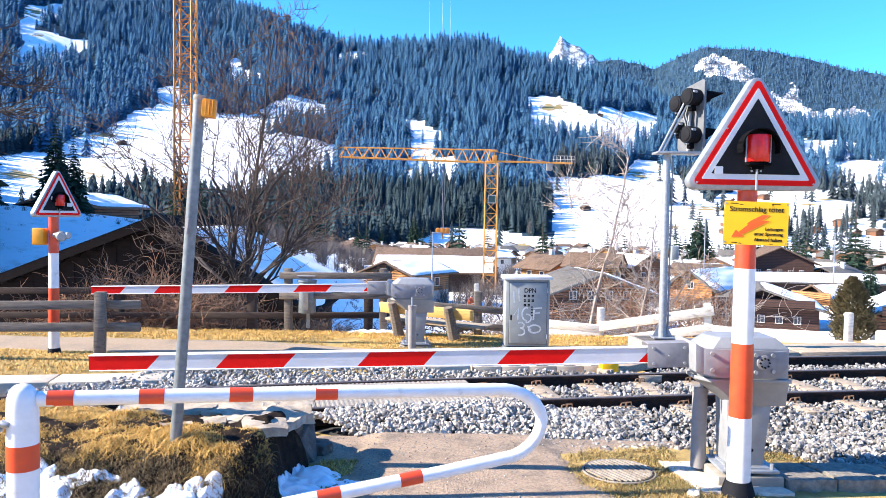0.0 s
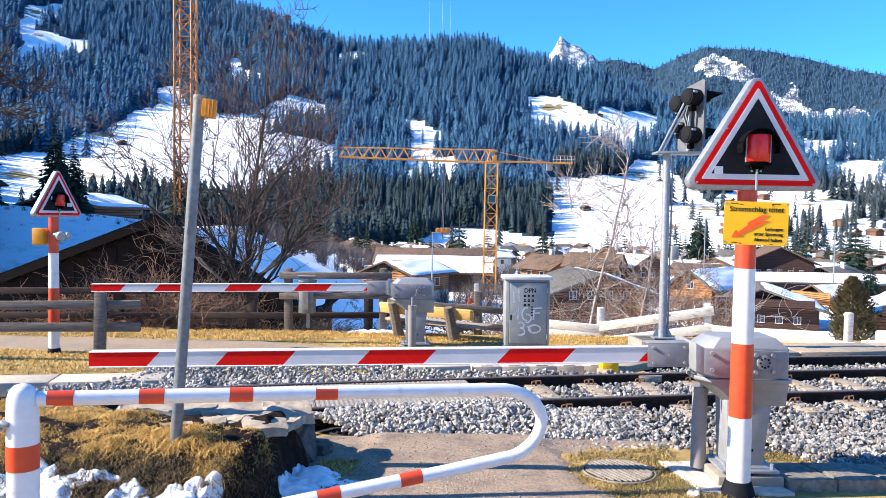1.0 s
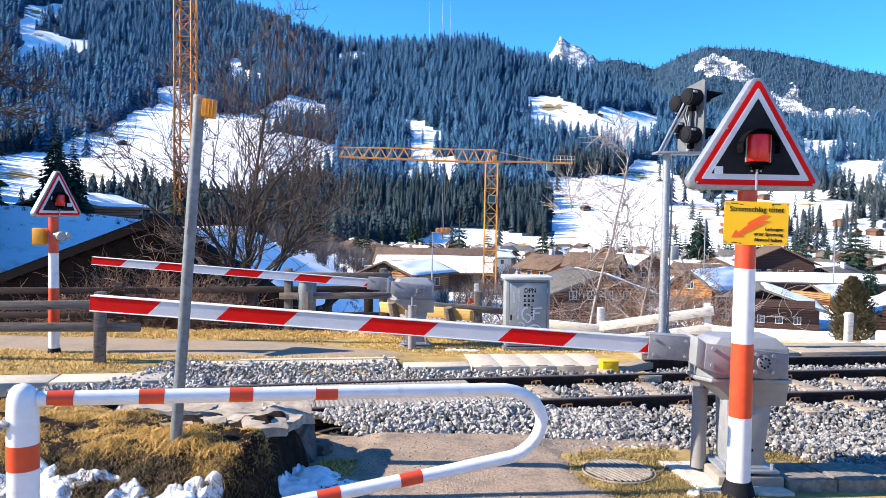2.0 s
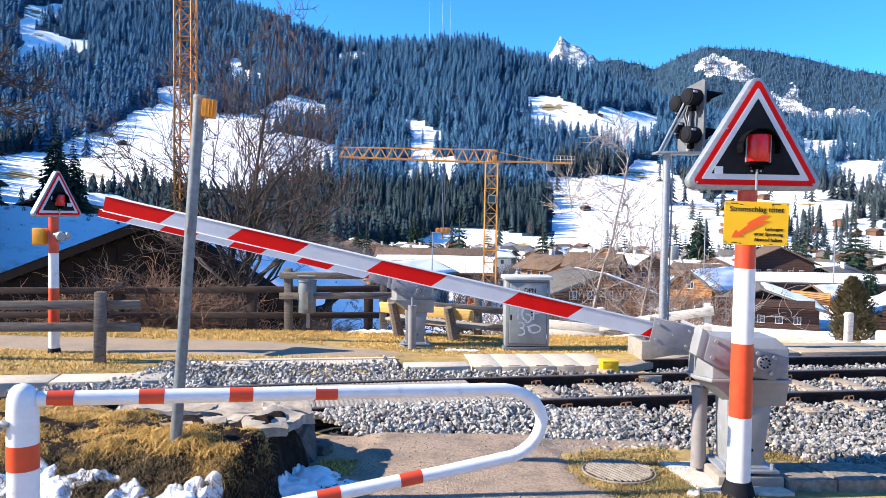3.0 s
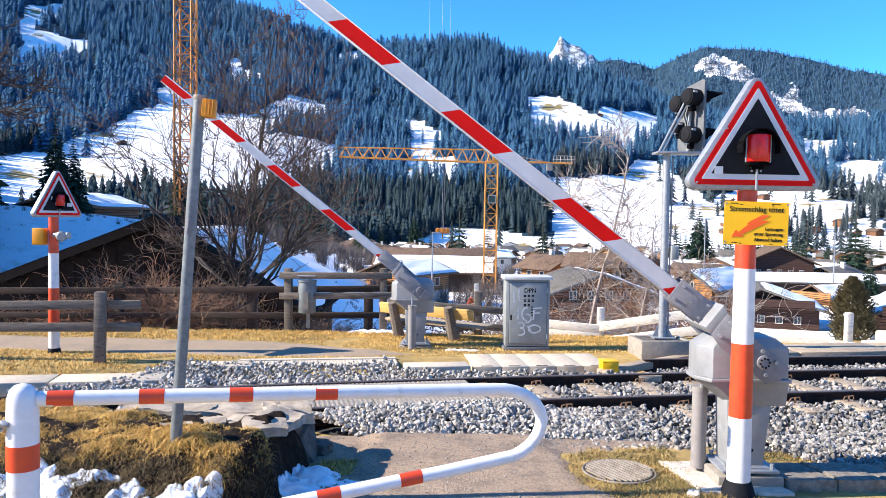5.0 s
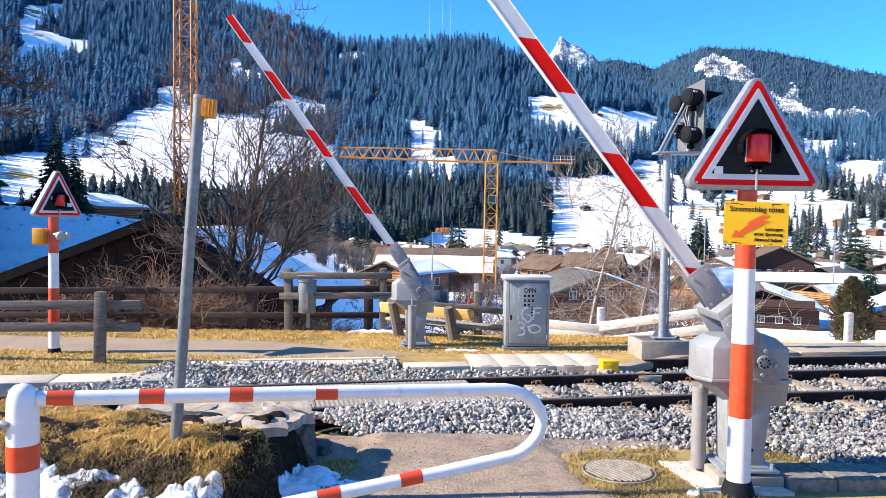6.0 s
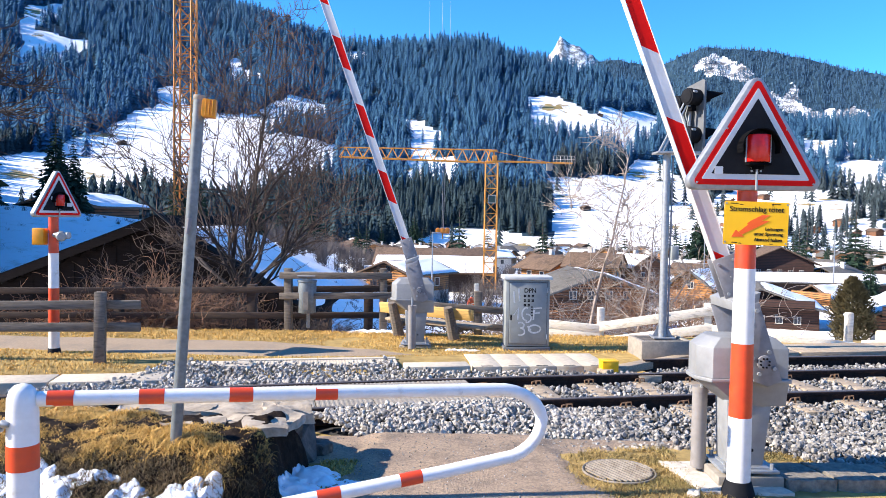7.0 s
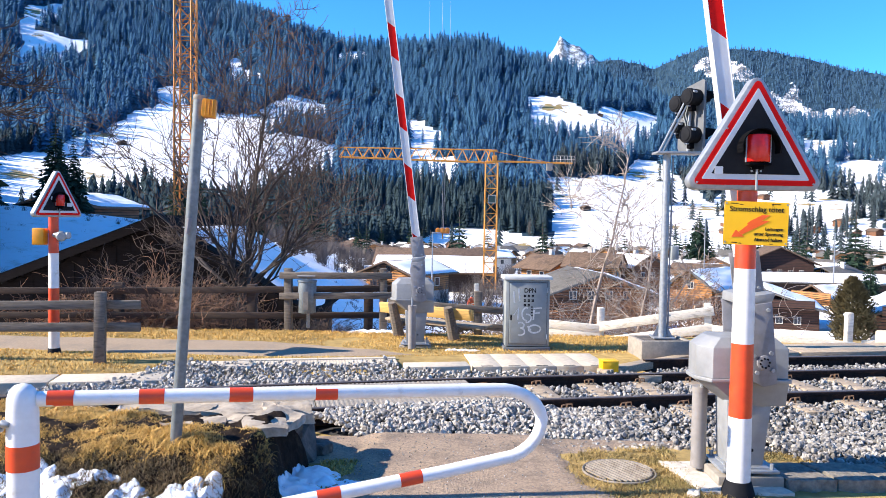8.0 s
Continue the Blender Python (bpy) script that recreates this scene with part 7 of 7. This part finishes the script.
COLOURS = {CHALET: "brown wooden", CHALET_GOLD: "golden wooden", CHALET_DARK: "dark wooden", PLASTER: "pale plastered"}
taken = [(x, y) for x, y in ((15, 70), (27.6, 86), (31, 76), (46.5, 96), (54, 112), (58, 132), (15, 112), (21.5, 104), (27, 108), (-1.5, 118), (-4.6, 92), (-9, 100), (-25, 150), (7.5, 120))]
made = 0
while made < 125:
    d = 125 + 375 * rng.random() ** 0.8
    a = radians(rng.uniform(-11, 31) if d > 160 else rng.uniform(-9, 30))
    x, y = d * math.sin(a), d * math.cos(a)
    if a < radians(-3) and d < 240:
        continue
    if any(math.hypot(x - q[0], y - q[1]) < 10 for q in taken):
        continue
    taken.append((x, y))
    wall = rng.choice(WALLS)
    sides = rng.choice((("left", "right"), ("left",), ("right",), (), ()))
    house(x, y, rng.uniform(5, 8), rng.uniform(6, 10), rng.uniform(2.6, 4.6), rng.uniform(18, 28), rng.uniform(-70, 70), wall, rng.choice(ROOFS),
          COLOURS[wall] + " village house " + ("with snow lying on its roof" if sides else "with a bare shingle roof"), sides, 2, windows=d < 220, balcony=d < 200, chimney=d < 300, melt=(0.0, 0.25, 0.4)[made % 3])
    made += 1


rng = random.Random(14)
for k in range(16):
    d, a = rng.uniform(560, 900), radians(rng.uniform(17, 30))
    x, y = d * math.sin(a), d * math.cos(a)
    house(x, y, rng.uniform(6, 9), rng.uniform(7, 11), rng.uniform(2.8, 4.5), rng.uniform(20, 27), rng.uniform(-70, 70), CHALET, ROOF_BROWN,
          "brown wooden farmhouse on the snowy hillside", rng.choice(((), ("left",), ("right",))), 1, windows=False, chimney=False, name="farmhouse")


for x, y, yaw in ((-331, 786, 40), (246, 1218, -20), (137, 738, 15)):
    house(x, y, 7, 9, 2.6, 24, yaw, CHALET_DARK, ROOF_BROWN, "dark wooden hay barn alone on the snowy slope", (), 1, windows=False, chimney=False, name="hay_barn")


# ---- conifers that stand alone ----
def conifer(x, y, height, seed, label="dark green spruce standing alone in the snow", material=None, slim=0.2, z=None, dense=30, taper=0.85):
    """A trunk and whorls of drooping boughs, each a fan of short sprays."""
    rng = np.random.RandomState(seed)
    z = land_at(x, y) if z is None else z
    t = thing("spruce", pose(x, y, z), label, "tree")
    bm = bm_new()
    rod(bm, (0, 0, -0.5), (0, 0, height * 0.95), height * 0.016, height * 0.003, 8)
    part("trunk", bm, BARK, t)
    v, f = [], []
    for k in range(dense):
        q = k / dense
        zc = height * (0.06 + 0.92 * q)
        rad = height * slim * (1 - q) ** taper + 0.02 * height * (1 - q)
        n = int(15 - 7 * q)
        for j in range(n):
            a = 2 * math.pi * (j + rng.uniform(-0.4, 0.4)) / n
            rr = rad * rng.uniform(0.6, 1.2)
            out, side = np.array((math.cos(a), math.sin(a), 0)), np.array((-math.sin(a), math.cos(a), 0))
            drop = rng.uniform(0.15, 0.5)
            for g in range(3):
                p = out * rr * (0.25 + 0.25 * g) + np.array((0, 0, zc - rr * drop * (0.25 + 0.25 * g)))
                tip = out * rr * (0.55 + 0.23 * g) + side * rr * rng.uniform(-0.3, 0.3) + np.array((0, 0, zc - rr * drop * (0.6 + 0.3 * g)))
                w = side * rr * rng.uniform(0.1, 0.2) + np.array((0, 0, rr * rng.uniform(-0.1, 0.1)))
                b = len(v)
                v += [p + w, p - w, tip, p - np.array((0, 0, rr * 0.18))]
                f += [(b, b + 1, b + 2), (b, b + 2, b + 3), (b + 1, b + 3, b + 2)]
    ob = new("crown", raw("crown", v, f, material or GREEN_SPRUCE))
    ob.parent = t
    return t


OLIVE = surf("olive_thuja", (0.13, 0.1, 0.035), (0.09, 0.07, 0.028), 2, 0.9, bump=0.0, island=0.4)
def thuja(x, y, height, width, seed, label):
    """An egg-shaped conifer: short sprays all over an uneven crown."""
    rng = np.random.RandomState(seed)
    t = thing("thuja", pose(x, y, land_at(x, y)), label, "tree")
    bm = bm_new()
    rod(bm, (0, 0, -0.5), (0, 0, height * 0.8), 0.12, 0.03, 8)
    part("trunk", bm, BARK, t)
    n = 8000
    q, a = rng.uniform(0, 1, n) ** 0.9, rng.uniform(0, 6.283, n)
    prof = np.interp(q, (0, 0.12, 0.35, 0.6, 0.8, 0.93, 1), (0.55, 0.85, 1.0, 0.88, 0.6, 0.3, 0.05)) * width / 2
    lump = 1 + 0.13 * np.sin(a * 5 + q * 17) + 0.1 * np.sin(a * 9 - q * 31)
    r = prof * lump * rng.uniform(0.6, 1.04, n)
    p = np.stack([r * np.cos(a), r * np.sin(a), 0.15 + q * height * 0.97], -1)
    out = np.stack([np.cos(a), np.sin(a), rng.uniform(0.3, 1.4, n)], -1)
    out /= np.linalg.norm(out, axis=1)[:, None]
    side = np.stack([-np.sin(a), np.cos(a), rng.uniform(-0.6, 0.6, n)], -1) * rng.uniform(0.05, 0.11, (n, 1))
    tip = p + out * rng.uniform(0.16, 0.36, (n, 1))
    v = np.stack([p - side, p + side, tip], 1).reshape(-1, 3)
    new("crown", raw("crown", v, np.arange(3 * n).reshape(-1, 3), OLIVE)).parent = t


thuja(31.3, 58, 5.2, 3.1, 1, "olive-brown rounded conifer beside the chalet")
conifer(53.4, 95, 8.5, 2)
conifer(77.2, 230, 20.0, 3, "dark green spruce above the village roofs", None, 0.26)
conifer(-11.4, 300, 18.0, 4, "dark green spruce above the village roofs", None, 0.28)
for i, (x, y, hh) in enumerate(((-30, 62, 6.5), (-33.5, 66, 8.5), (-36, 72, 7), (-29, 90, 8), (-33, 95, 9), (-27, 110, 9))):
    conifer(x, y, hh, 10 + i, "dark spruce on the snowy slope")
# Spruces added out of view to cast shade on the snowy slope.
for i, (x, y, hh) in enumerate(((-28, 42, 15), (-31, 46, 16), (-34, 50, 17), (-29, 38, 14), (-26.5, 39.5, 13), (-37, 56, 17), (-33, 43, 16), (-41, 62, 18), (-38, 50, 17), (-25, 35, 13), (-41, 57, 17), (-46, 65, 19), (-50, 73, 20), (-44, 60, 18), (-53, 82, 20), (-57, 78, 20), (-48, 68, 19), (-60, 90, 20), (-63, 98, 20))):
    conifer(x, y, hh, 30 + i, "unseen spruce added out of view to shade the snowy slope", None, 0.22, dense=11)
# More unseen spruces, added just past the view's edge for the same shade.
rng = random.Random(33)
for k in range(22):
    y = 23.5 + k * 1.9
    conifer(-0.62 * y - 5.0 - rng.uniform(0, 3.5), y, rng.uniform(12, 15), 70 + k, "unseen spruce added out of view to shade the snowy slope", None, 0.22, dense=11)
# A second unseen row, added to block more sky above the slope.
for k in range(26):
    y = 27 + k * 1.4
    conifer(-0.62 * y - 3.5 - rng.uniform(0, 7), y, rng.uniform(15, 19), 170 + k, "unseen spruce added out of view to shade the snowy slope", None, 0.27, dense=13)
rng = random.Random(21)
for k in range(80):
    d = rng.uniform(150, 640)
    a = radians(rng.uniform(-14, 31) if k < 40 else rng.uniform(17, 31))
    conifer(d * math.sin(a), d * math.cos(a), rng.uniform(8, 17), 40 + k, "dark spruce between the village houses", None, rng.uniform(0.16, 0.24), dense=14)


# ---- cranes ----
BOARD_GREEN = surf("board_green", (0.02, 0.055, 0.05), (0.015, 0.045, 0.04), 3, 0.6, bump=0.0)


def lattice(bm, a, b, w, bays, r, up=(0, 0, 1)):
    a, b = Vector(a), Vector(b)
    d = (b - a).normalized()
    s = d.cross(Vector(up)).normalized() if abs(d.dot(Vector(up))) < 0.9 else Vector((1, 0, 0))
    t = d.cross(s)
    corner = [(s * i + t * j) * w / 2 for i, j in ((-1, -1), (1, -1), (1, 1), (-1, 1))]
    for c in corner:
        rod(bm, a + c, b + c, r, n=6)
    for k in range(bays):
        p, q = a + (b - a) * k / bays, a + (b - a) * (k + 1) / bays
        for i in range(4):
            c0, c1 = corner[i], corner[(i + 1) % 4]
            if k % 2:
                c0, c1 = c1, c0
            rod(bm, p + c0, q + c1, r * 0.6, n=5)
            rod(bm, p + c0, p + c1, r * 0.5, n=5)
    return bm


def truss(bm, a, b, w, h, bays, r):
    """A three-chord jib: two lower chords, one upper, with slanting struts."""
    a, b = Vector(a), Vector(b)
    side, up = Vector((0, w / 2, 0)), Vector((0, 0, h))
    for c0, c1 in ((a + side, b + side), (a - side, b - side), (a + up, b + up * 0.75)):
        rod(bm, c0, c1, r, n=6)
    top = lambda f: a + (b - a) * f + up * (1 - 0.25 * f)
    for k in range(bays):
        f0, f1, f2 = k / bays, (k + 0.5) / bays, (k + 1) / bays
        for s_ in (side, -side):
            p, q = a + (b - a) * f0 + s_, a + (b - a) * f2 + s_
            rod(bm, p, top(f1), r * 0.62, n=5)
            rod(bm, top(f1), q, r * 0.62, n=5)
        rod(bm, a + (b - a) * f0 + side, a + (b - a) * f0 - side, r * 0.5, n=5)
    return bm


def crane(x, y, top, w, label, paint, jib=None, r=0.07):
    z = land_at(x, y)
    c = thing("tower_crane", pose(x, y, z), label, "crane")
    bm = bm_new()
    lattice(bm, (0, 0, -1), (0, 0, top - z), w, int((top - z) / w / 0.95), r)
    part("mast", bm, paint, c, "orange-yellow lattice mast")
    bm = bm_new()
    box(bm, (0, 0, 0.2), (w * 2.6, w * 2.6, 0.8))
    part("base", bm, CONCRETE, c, "concrete ballast base", 0.05)
    if jib:
        l, rgt, h = jib
        hz = top - z
        bm = bm_new()
        truss(bm, (0, 0, hz + 0.1), (l, 0.0, hz + 0.65), 1.5, 2.0, 13, 0.1)
        part("jib", bm, paint, c, "orange-yellow lattice jib")
        bm = bm_new()
        for s in (-0.5, 0.5):
            rod(bm, (0, s, hz + 0.35), (rgt, s, hz + 0.2), 0.11, n=6)
        for k in range(10):
            rod(bm, (rgt * k / 10, -0.5, hz + 0.35 - 0.015 * k), (rgt * (k + 1) / 10, 0.5, hz + 0.33 - 0.015 * k), 0.05, n=5)
        rod(bm, (0, 0.0, hz + 2.0), (rgt * 0.7, 0, hz + 0.3), 0.05, n=6)
        part("counter_jib", bm, paint, c)
        bm = bm_new()
        for k in range(7):
            x = rgt * (0.76 + 0.045 * k)
            rod(bm, (x, -0.5, hz + 0.2), (x, -0.5, hz + 1.3), 0.03, n=5)
        for q in (0.75, 1.3):
            rod(bm, (rgt * 0.76, -0.5, hz + q), (rgt * 1.03, -0.5, hz + q), 0.03, n=5)
        part("railing", bm, PLASTER, c, "pale service railing")
        bm = bm_new()
        box(bm, (rgt * 0.72, 0, hz - 0.35), (0.9, 1.0, 1.2))
        part("counterweight", bm, CONCRETE, c, "grey concrete counterweight", 0.05)
        bm = bm_new()
        box(bm, (0, 0, hz + 0.2), (2.0, 1.6, 0.35))
        for dx, dy in ((-0.8, -0.6), (0.8, -0.6), (-0.8, 0.6), (0.8, 0.6)):
            rod(bm, (dx, dy, hz + 0.1), (dx * 0.25, dy * 0.4, hz + 2.0), 0.11, n=6)
        box(bm, (0.2, -0.2, hz + 1.95), (1.3, 0.8, 0.35))
        box(bm, (0.45, -0.5, hz + 0.8), (0.7, 0.5, 0.8))
        part("slewing_head", bm, paint, c, "", 0.05)
        bm = bm_new()
        rod(bm, (-7.6, 0, hz + 1.2), (-7.6, 0, hz - 10.4), 0.03, n=5)
        rod(bm, (-7.2, 0, hz + 1.2), (-7.4, 0, hz - 10.4), 0.03, n=5)
        part("hoist_rope", bm, DARK_PLATE, c)
        bm = bm_new()
        box(bm, (-7.5, 0, hz - 10.7), (2.2, 0.5, 0.8))
        for dx in (-0.7, 0.0, 0.7):
            rod(bm, (-7.5 + dx, -0.35, hz - 10.6), (-7.5 + dx, 0.35, hz - 10.6), 0.42, n=12)
        rod(bm, (-7.5, 0, hz - 11), (-7.5, 0, hz - 12), 0.1, n=6)
        part("hook_block", bm, CRANE_YELLOW, c, "orange hook block", 0.04)
        bm = bm_new()
        box(bm, (0.1, -w / 2 - 0.15, hz - 5.6), (1.3, 0.1, 1.3))
        sign = part("sign_board", bm, BOARD_GREEN, c, "dark green board")
        bm = bm_new()
        for dx, dz, sx, sz in ((0, 0.6, 1.3, 0.08), (0, -0.6, 1.3, 0.08), (0.6, 0, 0.08, 1.3), (-0.6, 0, 0.08, 1.3)):
            box(bm, (0.1 + dx, -w / 2 - 0.21, hz - 5.6 + dz), (sx, 0.02, sz))
        part("border", bm, PLASTER, sign, "pale border")
    return c


crane(-20.3, 60, 22.0, 1.3, "tall orange-yellow lattice crane mast behind the trees", CRANE_YELLOW, None, 0.085)
crane(7.4, 120, 10.4, 1.9, "orange-yellow tower crane above the village roofs", JIB_YELLOW, (-23.8, 12.6, 0), 0.1)


def lamp_mast(x, y, height, r, label):
    m = thing("lamp_mast", pose(x, y, land_at(x, y)), label, "street lamp")
    bm = bm_new()
    rod(bm, (0, 0, -0.5), (0, 0, height), r, r * 0.6, 8)
    part("pole", bm, GALV, m)
    bm = bm_new()
    box(bm, (0.4, 0, height), (1.0, 0.25, 0.12))
    part("lamp_head", bm, GALV, m, "grey lamp head", 0.02)


lamp_mast(56.5, 110, 10.2, 0.12, "tall slim grey lamp mast between the roofs")
lamp_mast(-1.2, 86, 9.0, 0.09, "tall slim grey lamp mast beside the barn")
lamp_mast(44.6, 130, 12.5, 0.12, "tall slim grey lamp mast behind the chalets")


for az, d, height in ((-1.25, 1470, 95), (-0.3, 1470, 110), (0.3, 1470, 95)):
    x, y = d * math.sin(radians(az)), d * math.cos(radians(az))
    m = thing("radio_mast", pose(x, y, land_at(x, y)), "very thin grey radio mast on the wooded ridge", "mast")
    bm = bm_new()
    rod(bm, (0, 0, -2), (0, 0, height), 0.32, 0.26, 6)
    part("pole", bm, GALV, m)


# ---- what moves ----
def motions():
    near = ((0, -1.74), (0.8, -1.74), (1.0, -1.42), (1.25, -0.75), (1.5, 0.26), (1.7, 1.45), (2.2, 4.95), (2.8, 10.17), (3.0, 12.16), (3.5, 17.75), (4.0, 23.92), (4.5, 30.66), (4.7, 33.46),
            (5.3, 41.7), (5.8, 49.6), (6.0, 52.8), (6.5, 60.6), (7.0, 69.1), (7.5, 76.2), (8.0, 81.4))
    far = ((0, -1.41), (0.8, -1.41), (1.0, -0.98), (1.25, -0.3), (1.5, 0.66), (1.7, 1.83), (2.2, 5.2), (2.8, 10.3), (3.0, 12.2), (3.5, 17.54), (4.0, 23.8), (4.5, 30.9), (4.7, 33.8),
           (5.3, 42.9), (5.8, 50.8), (6.0, 53.9), (6.5, 61.9), (7.0, 70.4), (7.5, 77.5), (8.0, 82.5))
    for arm, rows in ((near_arm, near), (far_arm, far)):
        at = arm.matrix_basis.translation
        walk(arm, [(t, pose(at.x, at.y, at.z, 0, a, 0)) for t, a in rows])


motions()
